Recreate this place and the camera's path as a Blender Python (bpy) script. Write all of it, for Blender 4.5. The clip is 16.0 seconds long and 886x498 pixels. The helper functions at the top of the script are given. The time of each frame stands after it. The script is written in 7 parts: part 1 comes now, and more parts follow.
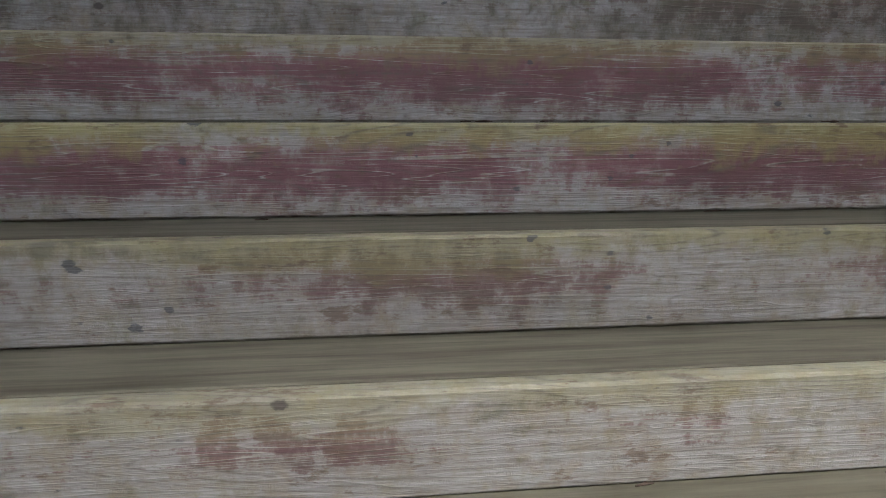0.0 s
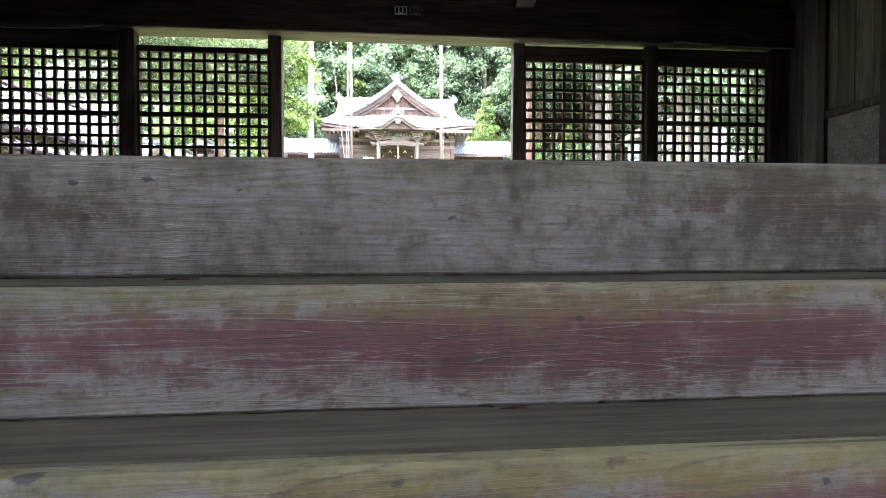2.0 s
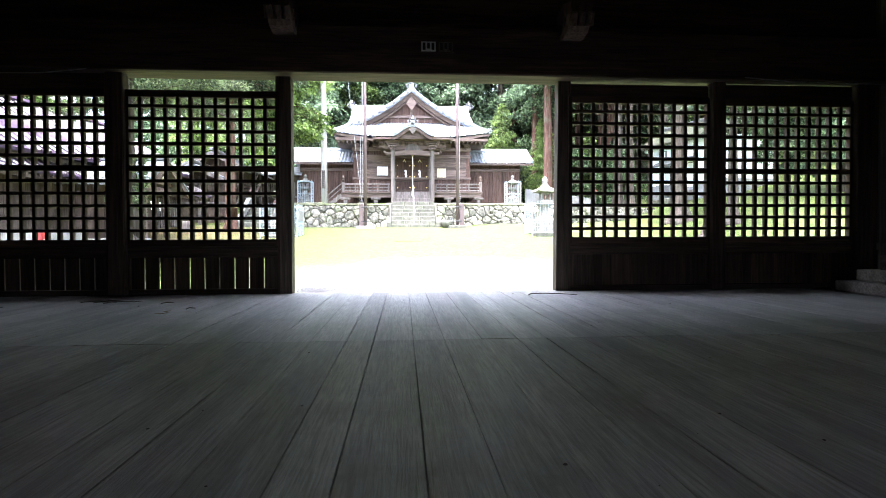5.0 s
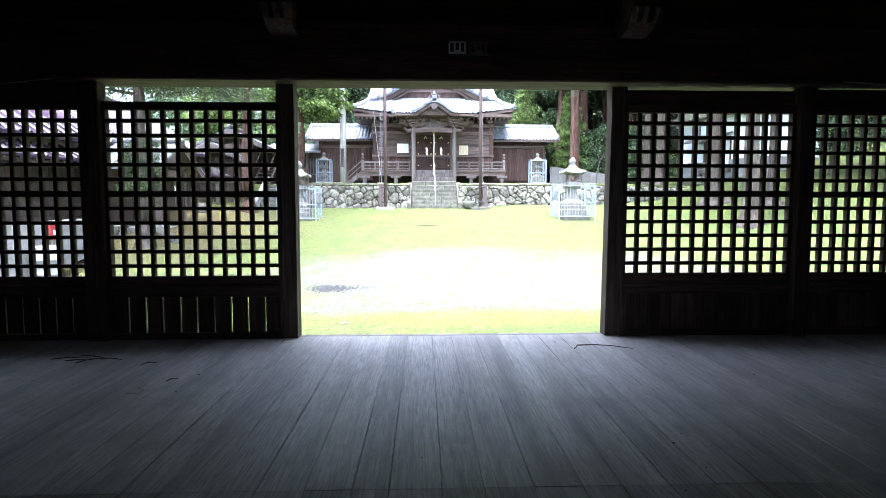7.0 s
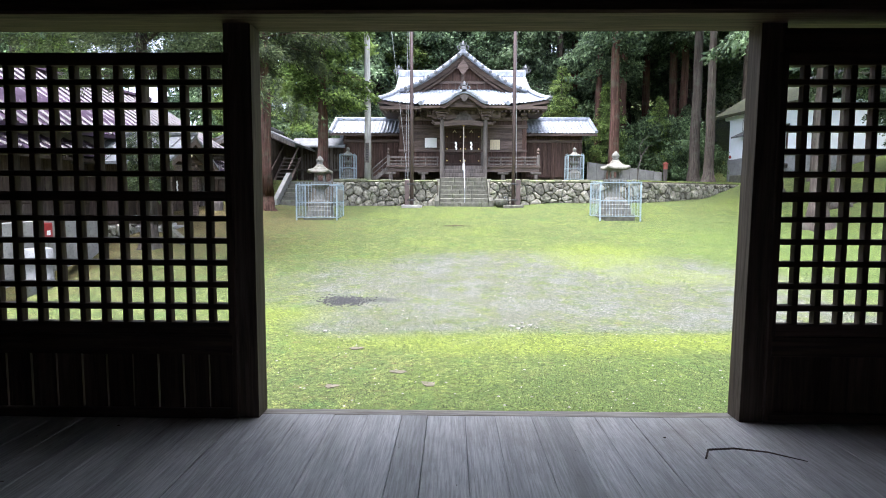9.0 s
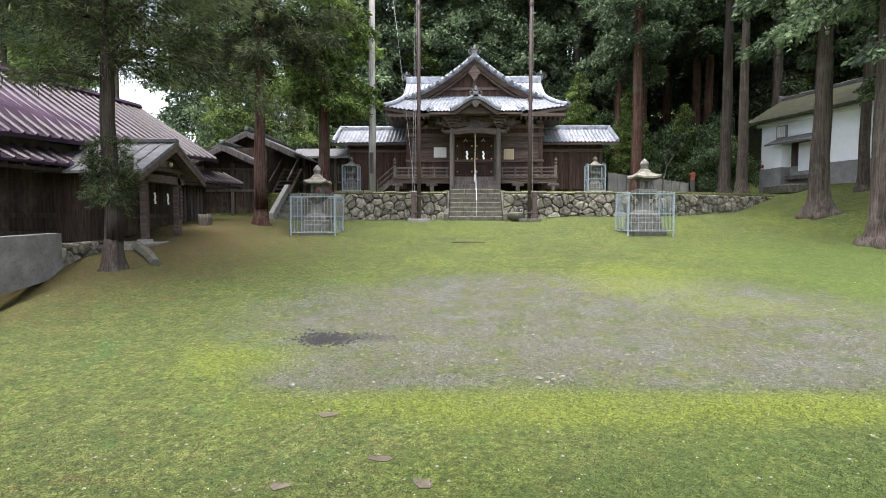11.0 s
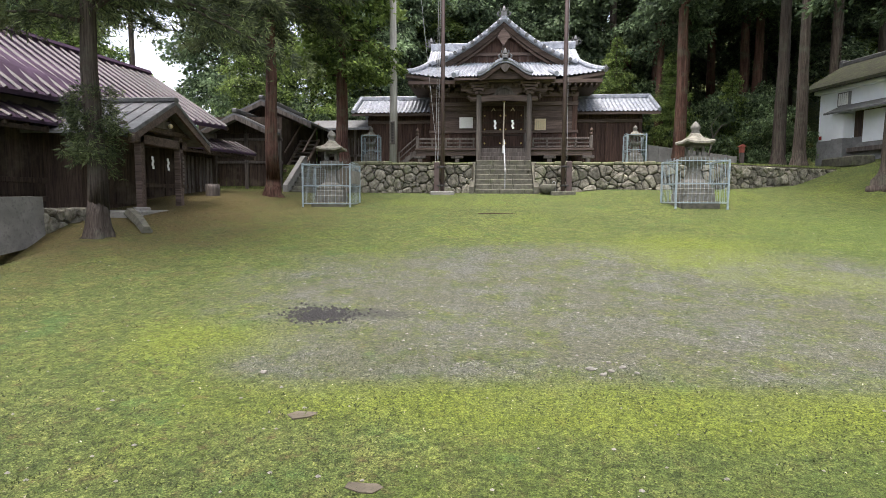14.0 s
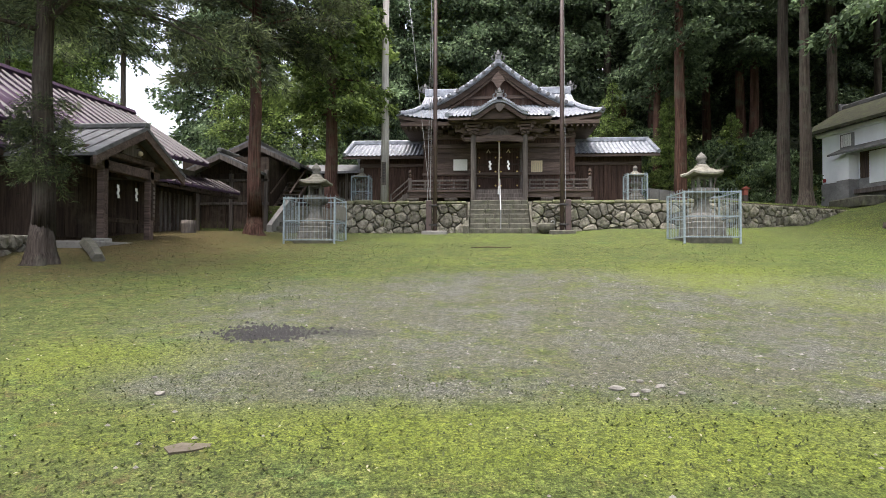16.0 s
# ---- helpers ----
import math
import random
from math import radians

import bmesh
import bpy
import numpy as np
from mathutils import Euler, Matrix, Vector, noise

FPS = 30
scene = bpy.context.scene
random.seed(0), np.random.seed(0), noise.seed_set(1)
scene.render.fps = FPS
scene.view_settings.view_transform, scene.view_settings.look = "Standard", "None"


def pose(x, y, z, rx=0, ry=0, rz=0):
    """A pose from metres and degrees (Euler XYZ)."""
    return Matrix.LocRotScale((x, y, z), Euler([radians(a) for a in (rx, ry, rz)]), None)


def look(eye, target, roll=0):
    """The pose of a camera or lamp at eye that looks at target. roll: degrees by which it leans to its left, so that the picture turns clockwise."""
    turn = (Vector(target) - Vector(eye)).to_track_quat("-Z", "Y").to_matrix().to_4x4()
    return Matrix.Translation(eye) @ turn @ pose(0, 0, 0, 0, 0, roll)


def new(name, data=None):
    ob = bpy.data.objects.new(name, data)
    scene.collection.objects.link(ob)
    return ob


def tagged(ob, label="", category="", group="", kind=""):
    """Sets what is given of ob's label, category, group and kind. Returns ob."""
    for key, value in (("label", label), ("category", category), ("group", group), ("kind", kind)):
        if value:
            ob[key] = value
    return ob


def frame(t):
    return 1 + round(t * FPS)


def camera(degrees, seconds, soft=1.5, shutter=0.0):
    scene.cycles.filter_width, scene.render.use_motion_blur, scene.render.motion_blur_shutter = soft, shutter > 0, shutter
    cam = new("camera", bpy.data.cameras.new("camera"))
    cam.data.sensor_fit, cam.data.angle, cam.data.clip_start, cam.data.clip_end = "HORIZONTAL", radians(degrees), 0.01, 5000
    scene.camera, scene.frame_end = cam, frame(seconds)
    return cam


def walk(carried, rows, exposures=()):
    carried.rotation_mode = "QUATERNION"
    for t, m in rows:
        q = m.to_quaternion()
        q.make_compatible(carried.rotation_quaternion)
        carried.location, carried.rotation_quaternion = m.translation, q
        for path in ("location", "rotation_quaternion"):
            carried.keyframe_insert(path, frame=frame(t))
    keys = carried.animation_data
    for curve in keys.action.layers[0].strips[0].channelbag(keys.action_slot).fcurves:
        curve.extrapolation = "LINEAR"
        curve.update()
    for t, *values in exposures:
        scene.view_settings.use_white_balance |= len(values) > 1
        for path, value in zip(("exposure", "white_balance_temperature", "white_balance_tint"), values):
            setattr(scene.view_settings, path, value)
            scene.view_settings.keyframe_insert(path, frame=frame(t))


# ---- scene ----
# metres in one unit of the plan; path and plan are written in units
UNIT = 1.185
cam = camera(77.0, 16.0, soft=0.9)
PATH = [
    (0, (-0.15, -6.305, -0.385), (0.041, -4.361, -0.816), 0.0),
    (0.5, (-0.183, -6.356, -0.268), (0.011, -4.401, -0.642), 0.1),
    (1, (-0.188, -6.303, -0.272), (0.009, -4.323, -0.477), 0.2),
    (1.5, (-0.108, -6.064, -0.218), (0.082, -4.075, -0.321), -0.1),
    (2, (-0.115, -5.863, -0.135), (0.071, -3.872, -0.176), -0.1),
    (2.5, (-0.152, -5.691, 0.003), (0.024, -3.699, -0.015), 0.0),
    (3, (-0.142, -5.522, 0.087), (0.028, -3.53, 0.079), -0.1),
    (3.5, (-0.178, -5.388, 0.169), (-0.013, -3.395, 0.162), 0.0),
    (4, (-0.215, -5.299, 0.281), (-0.059, -3.305, 0.267), 0.2),
    (4.2, (-0.221, -5.253, 0.298), (-0.067, -3.259, 0.276), 0.0),
    (6.3, (-0.238, -4.618, 0.822), (-0.123, -2.623, 0.738), -0.0),
    (6.5, (-0.232, -4.525, 0.825), (-0.131, -2.53, 0.725), -0.1),
    (7, (-0.251, -4.298, 0.997), (-0.182, -2.305, 0.849), -0.0),
    (7.5, (-0.214, -3.99, 1.05), (-0.164, -1.997, 0.886), -0.1),
    (8, (-0.241, -3.604, 1.062), (-0.226, -1.612, 0.89), 0.2),
    (8.5, (-0.261, -3.185, 1.057), (-0.266, -1.192, 0.886), 0.4),
    (9, (-0.258, -2.741, 1.065), (-0.29, -0.747, 0.904), 0.2),
    (9.5, (-0.263, -2.297, 1.067), (-0.308, -0.304, 0.915), 0.2),
    (10, (-0.248, -1.819, 1.082), (-0.305, 0.176, 0.943), 0.2),
    (12.3, (-0.191, 0.212, 0.995), (-0.289, 2.207, 0.9), 0.3),
    (12.5, (-0.209, 0.3, 0.983), (-0.312, 2.294, 0.87), 0.4),
    (13, (-0.252, 0.457, 0.952), (-0.367, 2.449, 0.813), 0.6),
    (13.5, (-0.215, 0.588, 0.804), (-0.358, 2.578, 0.66), 0.4),
    (14, (-0.219, 0.733, 0.654), (-0.388, 2.719, 0.486), 0.3),
    (14.5, (-0.235, 0.924, 0.581), (-0.41, 2.913, 0.456), 0.4),
    (15, (-0.212, 1.129, 0.39), (-0.387, 3.121, 0.339), 0.3),
    (15.5, (-0.207, 1.433, 0.236), (-0.37, 3.426, 0.213), 0.3),
    (16, (-0.139, 1.926, 0.041), (-0.302, 3.919, 0.083), 0.2),
]

EXPOSURES = [(0, 5.3, 6300, 10), (1.5, 5.5, 6050, 12), (2.5, 5.25, 6050, 14), (3.5, 4.8, 6200, 15), (4.2, 4.65, 6100, 15), (6.3, 4.12, 5550, 15), (7, 3.87, 5500, 15),
             (8, 3.35, 5600, 15), (9, 2.88, 5900, 14), (9.5, 2.62, 6050, 13), (10, 2.36, 6200, 13), (12.3, 1.97, 6650, 13), (16, 1.9, 6700, 13)]
walk(cam, [(t, look([UNIT * c for c in eye], [UNIT * c for c in target], roll)) for t, eye, target, roll in PATH], EXPOSURES)

# ---- light: an overcast day ----
world = bpy.data.worlds.new("overcast_sky")
scene.world = world
world.use_nodes = True
wn = world.node_tree
sky = wn.nodes.new("ShaderNodeTexSky")
sky.sky_type, sky.sun_disc = "NISHITA", False
sky.sun_elevation, sky.sun_rotation = radians(80), radians(225)
sky.air_density, sky.dust_density, sky.ozone_density = 1.0, 4.0, 1.0
soft_sky = wn.nodes.new("ShaderNodeHueSaturation")
soft_sky.inputs["Saturation"].default_value = 0.5
wn.links.new(sky.outputs[0], soft_sky.inputs["Color"])
wn.links.new(soft_sky.outputs[0], wn.nodes["Background"].inputs[0])
wn.nodes["Background"].inputs[1].default_value = 0.15
sun_data = bpy.data.lights.new("sun", "SUN")
sun_data.energy, sun_data.angle, sun_data.color = 1.1, radians(60), (1.0, 0.97, 0.92)
sun = new("sun", sun_data)
sun.matrix_world = look((-4.5, 3.5, 35), (0, 8, 0))


# ---- materials ----
def shader(name):
    m = bpy.data.materials.new(name)
    m.use_nodes = True
    return m, m.node_tree, m.node_tree.nodes["Principled BSDF"]


def node(nt, kind, **values):
    n = nt.nodes.new("ShaderNode" + kind)
    for k, v in values.items():
        n.inputs[k.replace("_", " ")].default_value = v
    return n


def coords(nt, scale, kind="Object"):
    tc, mp = nt.nodes.new("ShaderNodeTexCoord"), nt.nodes.new("ShaderNodeMapping")
    mp.inputs["Scale"].default_value = scale
    nt.links.new(tc.outputs[kind], mp.inputs["Vector"])
    return mp.outputs["Vector"]


def ramp(nt, fac, stops):
    r = nt.nodes.new("ShaderNodeValToRGB")
    while len(r.color_ramp.elements) < len(stops):
        r.color_ramp.elements.new(0.5)
    for e, (p, c) in zip(r.color_ramp.elements, stops):
        e.position, e.color = p, (*c, 1) if len(c) == 3 else c
    nt.links.new(fac, r.inputs[0])
    return r.outputs[0]


def mix(nt, a, b, fac, mode="MIX"):
    m = nt.nodes.new("ShaderNodeMix")
    m.data_type, m.blend_type = "RGBA", mode
    for value, socket in ((fac, m.inputs[0]), (a, m.inputs[6]), (b, m.inputs[7])):
        if isinstance(value, (int, float)):
            socket.default_value = value
        elif isinstance(value, tuple):
            socket.default_value = (*value, 1)
        else:
            nt.links.new(value, socket)
    return m.outputs[2]


def noise_of(nt, vec, scale, detail=5.0, rough=0.6, distort=0.0):
    n = node(nt, "TexNoise", Scale=scale, Detail=detail, Roughness=rough, Distortion=distort)
    nt.links.new(vec, n.inputs["Vector"])
    return n.outputs["Fac"]


def bump(nt, bsdf, height, strength, distance=0.01):
    b = node(nt, "Bump", Strength=strength, Distance=distance)
    nt.links.new(height, b.inputs["Height"])
    nt.links.new(b.outputs[0], bsdf.inputs["Normal"])


def vary(nt, colour, low=0.8, high=1.2, island=False):
    src = nt.nodes.new("ShaderNodeNewGeometry").outputs["Random Per Island"] if island else nt.nodes.new("ShaderNodeObjectInfo").outputs["Random"]
    mr = node(nt, "MapRange", To_Min=low, To_Max=high)
    nt.links.new(src, mr.inputs["Value"])
    h = nt.nodes.new("ShaderNodeHueSaturation")
    nt.links.new(mr.outputs[0], h.inputs["Value"])
    nt.links.new(colour, h.inputs["Color"])
    return h.outputs[0]


def wood(name, dark, light, axis="z", rough=0.75, grain=60.0, relief=0.5, spread=0.2, stain=None):
    """Weathered timber whose grain runs along an axis."""
    m, nt, bsdf = shader(name)
    s = {"x": (0.05, 1, 1), "y": (1, 0.05, 1), "z": (1, 1, 0.05)}[axis]
    v = coords(nt, s)
    fine = noise_of(nt, v, grain, 6, 0.65, 0.4)
    broad = noise_of(nt, v, 6.0, 4, 0.6)
    col = ramp(nt, fine, [(0.36, dark), (0.64, light)])
    col = mix(nt, col, tuple(c * 0.55 for c in dark), ramp(nt, broad, [(0.45, (0, 0, 0)), (0.75, (0.8, 0.8, 0.8))]))
    if stain:
        col = mix(nt, col, stain, ramp(nt, noise_of(nt, coords(nt, (1, 1, 1)), 1.7, 5, 0.7), [(0.5, (0, 0, 0)), (0.72, (0.75, 0.75, 0.75))]))
    nt.links.new(vary(nt, col, 1 - spread, 1 + spread), bsdf.inputs["Base Color"])
    bsdf.inputs["Roughness"].default_value = rough
    bsdf.inputs["Specular IOR Level"].default_value = 0.5 if rough < 0.5 else 0.2
    bump(nt, bsdf, fine, relief, 0.004)
    return m


def sum_of(nt, *terms):
    """The sum of (socket, factor) pairs; a plain number is added as it is."""
    out = None
    for term in terms:
        m = nt.nodes.new("ShaderNodeMath")
        m.operation = "MULTIPLY_ADD"
        if isinstance(term, tuple):
            nt.links.new(term[0], m.inputs[0])
            m.inputs[1].default_value = term[1]
        else:
            m.inputs[0].default_value, m.inputs[1].default_value = term, 1.0
        m.inputs[2].default_value = 0.0
        if out:
            nt.links.new(out, m.inputs[2])
        out = m.outputs[0]
    return out


def world_coords(nt, scale):
    geo, mp = nt.nodes.new("ShaderNodeNewGeometry"), nt.nodes.new("ShaderNodeMapping")
    mp.inputs["Scale"].default_value = [c / UNIT for c in scale]
    nt.links.new(geo.outputs["Position"], mp.inputs["Vector"])
    return mp.outputs["Vector"]


def painted_step(name, red, moss, high, dirt=0.0):
    """Bare grey step board of that height, with worn red paint across its middle and yellow-green growth at its upper edge."""
    m, nt, bsdf = shader(name)
    tc, sep = nt.nodes.new("ShaderNodeTexCoord"), nt.nodes.new("ShaderNodeSeparateXYZ")
    nt.links.new(tc.outputs["Object"], sep.inputs[0])
    up = sum_of(nt, (sep.outputs["Z"], 1.0 / high))
    rings = noise_of(nt, world_coords(nt, (0.03, 1, 1)), 26.0, 2, 0.5, 0.6)
    grain = ramp(nt, noise_of(nt, world_coords(nt, (0.045, 1, 1)), 130.0, 5, 0.7, 0.8), [(0.3, (0, 0, 0)), (0.7, (1, 1, 1))])
    wave = nt.nodes.new("ShaderNodeMath")
    wave.operation = "PINGPONG"
    wave.inputs[1].default_value = 0.03
    nt.links.new(rings, wave.inputs[0])
    line = ramp(nt, wave.outputs[0], [(0.0, (1, 1, 1)), (0.006, (0, 0, 0))])
    broad = noise_of(nt, world_coords(nt, (0.45, 1, 1)), 6.0, 6, 0.65)
    wash = noise_of(nt, world_coords(nt, (0.8, 1, 0.5)), 24.0, 6, 0.7)
    spots = noise_of(nt, world_coords(nt, (1, 1, 1)), 22.0, 6, 0.75)
    bare = ramp(nt, sum_of(nt, (grain, 0.5), (wash, 0.6), -0.05), [(0.15, (0.14, 0.122, 0.1)), (0.45, (0.3, 0.288, 0.27)), (0.85, (0.455, 0.447, 0.437))])
    bare = mix(nt, bare, (0.24, 0.2, 0.13), ramp(nt, spots, [(0.44, (0, 0, 0)), (0.66, (0.75,) * 3)]))
    band = ramp(nt, up, [(0.05, (0, 0, 0)), (0.38, (0.85,) * 3), (0.6, (1, 1, 1)), (0.8, (0.7,) * 3), (1.0, (0.1,) * 3)])
    amount = sum_of(nt, (band, 0.5), (broad, 1.7), (wash, 1.3), (grain, 0.4), (line, -0.4), (spots, 0.5), -2.56 + 0.5 * red)
    paint = ramp(nt, amount, [(0.0, (0, 0, 0)), (0.1, (0.6,) * 3), (0.3, (0.95,) * 3)])
    tint = mix(nt, (0.2, 0.082, 0.098), (0.125, 0.045, 0.055), ramp(nt, broad, [(0.4, (0, 0, 0)), (0.65, (1, 1, 1))]))
    col = mix(nt, bare, tint, paint)
    edge = ramp(nt, sum_of(nt, (up, 1.0), (broad, 1.2), (wash, 0.8), -0.94), [(0.72, (0, 0, 0)), (0.92, (moss,) * 3)])
    col = mix(nt, col, (0.3, 0.275, 0.1), edge)
    vo = nt.nodes.new("ShaderNodeTexVoronoi")
    vo.inputs["Scale"].default_value = 5.0
    nt.links.new(world_coords(nt, (0.8, 1, 1.1)), vo.inputs["Vector"])
    knots = ramp(nt, sum_of(nt, (vo.outputs["Distance"], 1.0), (spots, 0.12)), [(0.095, (0.85,) * 3), (0.112, (0, 0, 0))])
    col = mix(nt, col, (0.035, 0.027, 0.026), knots)
    col = mix(nt, col, (0.05, 0.045, 0.04), ramp(nt, noise_of(nt, world_coords(nt, (0.02, 1, 1)), 60.0, 2, 0.4), [(0.72, (0, 0, 0)), (0.75, (0.8,) * 3)]))
    blot = noise_of(nt, world_coords(nt, (0.4, 1, 1)), 38.0, 5, 0.7)
    col = mix(nt, col, (0.13, 0.075, 0.05), ramp(nt, sum_of(nt, (blot, 1.0), (broad, 0.5), -0.25), [(0.6, (0, 0, 0)), (0.68, (0.75,) * 3)]))
    col = mix(nt, col, (0.16, 0.17, 0.09), ramp(nt, sum_of(nt, (spots, 0.6), (broad, -0.7), (wash, 0.6)), [(0.33, (0, 0, 0)), (0.5, (0.5,) * 3)]))
    vs = nt.nodes.new("ShaderNodeTexVoronoi")
    vs.inputs["Scale"].default_value = 17.0
    nt.links.new(world_coords(nt, (0.7, 1, 1)), vs.inputs["Vector"])
    flecks = ramp(nt, sum_of(nt, (vs.outputs["Distance"], 1.0), (blot, 0.5), (broad, 0.5), (up, -0.06)), [(0.5, (0.8,) * 3), (0.535, (0, 0, 0))])
    col = mix(nt, col, (0.055, 0.062, 0.075), flecks)
    swirl = nt.nodes.new("ShaderNodeMath")
    swirl.operation = "PINGPONG"
    swirl.inputs[1].default_value = 0.018
    nt.links.new(noise_of(nt, world_coords(nt, (0.1, 1, 1)), 9.0, 2, 0.4, 0.3), swirl.inputs[0])
    veins = mix(nt, ramp(nt, swirl.outputs[0], [(0.0, (0.7,) * 3), (0.007, (0, 0, 0))]), ramp(nt, wash, [(0.4, (0, 0, 0)), (0.6, (1, 1, 1))]), 1.0, "MULTIPLY")
    col = mix(nt, col, (0.12, 0.105, 0.09), veins)
    if dirt:
        col = mix(nt, col, (0.11, 0.098, 0.07), ramp(nt, sum_of(nt, (wash, 0.7), (broad, 0.6)), [(0.55, (0, 0, 0)), (0.78, (dirt,) * 3)]))
    nt.links.new(col, bsdf.inputs["Base Color"])
    bsdf.inputs["Roughness"].default_value = 0.7
    bump(nt, bsdf, sum_of(nt, (grain, 0.6), (line, 0.5), (spots, 0.4)), 0.5, 0.004)
    return m


def stone(name, dark, light, scale=9.0, rough=0.9, moss=0.0, spread=0.2, relief=0.6):
    m, nt, bsdf = shader(name)
    v = coords(nt, (1, 1, 1))
    a, b = noise_of(nt, v, scale, 7, 0.65), noise_of(nt, v, scale * 8, 4, 0.6)
    col = ramp(nt, a, [(0.3, dark), (0.68, light)])
    col = mix(nt, col, tuple(c * 0.4 for c in dark), ramp(nt, b, [(0.5, (0, 0, 0)), (0.72, (0.6,) * 3)]))
    if moss:
        col = mix(nt, col, (0.09, 0.12, 0.035), ramp(nt, noise_of(nt, v, 3.1, 6, 0.7), [(0.62 - 0.2 * moss, (0, 0, 0)), (0.75, (moss,) * 3)]))
    nt.links.new(vary(nt, col, 1 - spread, 1 + spread), bsdf.inputs["Base Color"])
    bsdf.inputs["Roughness"].default_value = rough
    bump(nt, bsdf, mix(nt, a, b, 0.5), relief, 0.015)
    return m


def plain(name, colour, rough=0.6, metal=0.0, spots=0.15, scale=20.0):
    m, nt, bsdf = shader(name)
    n = noise_of(nt, coords(nt, (1, 1, 1)), scale, 5, 0.6)
    col = ramp(nt, n, [(0.3, tuple(c * (1 - spots) for c in colour)), (0.7, tuple(min(1, c * (1 + spots)) for c in colour))])
    nt.links.new(col, bsdf.inputs["Base Color"])
    bsdf.inputs["Roughness"].default_value, bsdf.inputs["Metallic"].default_value = rough, metal
    bump(nt, bsdf, n, 0.15, 0.004)
    return m


def foliage(name, dark, light, thin_share=0.42):
    """Leaves that differ one by one and clump by clump."""
    m, nt, bsdf = shader(name)
    src = nt.nodes.new("ShaderNodeNewGeometry").outputs["Random Per Island"]
    col = ramp(nt, src, [(0.0, tuple(c * 0.7 for c in dark)), (0.5, tuple(0.55 * a + 0.45 * b for a, b in zip(dark, light))), (1.0, tuple(c * 1.25 for c in light))])
    v = coords(nt, (1, 1, 1))
    col = mix(nt, col, tuple(c * 0.6 for c in dark), ramp(nt, noise_of(nt, v, 1.6, 4, 0.65), [(0.42, (0, 0, 0)), (0.6, (0.8,) * 3)]))
    col = mix(nt, col, tuple(c * 1.3 for c in light), ramp(nt, noise_of(nt, v, 0.45, 3, 0.6), [(0.52, (0, 0, 0)), (0.7, (0.5,) * 3)]))
    col = vary(nt, col, 0.75, 1.25)
    nt.links.new(col, bsdf.inputs["Base Color"])
    bsdf.inputs["Roughness"].default_value = 0.6
    bsdf.inputs["Specular IOR Level"].default_value = 0.25
    thin = nt.nodes.new("ShaderNodeBsdfTranslucent")
    nt.links.new(col, thin.inputs["Color"])
    both = nt.nodes.new("ShaderNodeMixShader")
    both.inputs[0].default_value = thin_share
    nt.links.new(bsdf.outputs[0], both.inputs[1])
    nt.links.new(thin.outputs[0], both.inputs[2])
    nt.links.new(both.outputs[0], nt.nodes["Material Output"].inputs["Surface"])
    return m


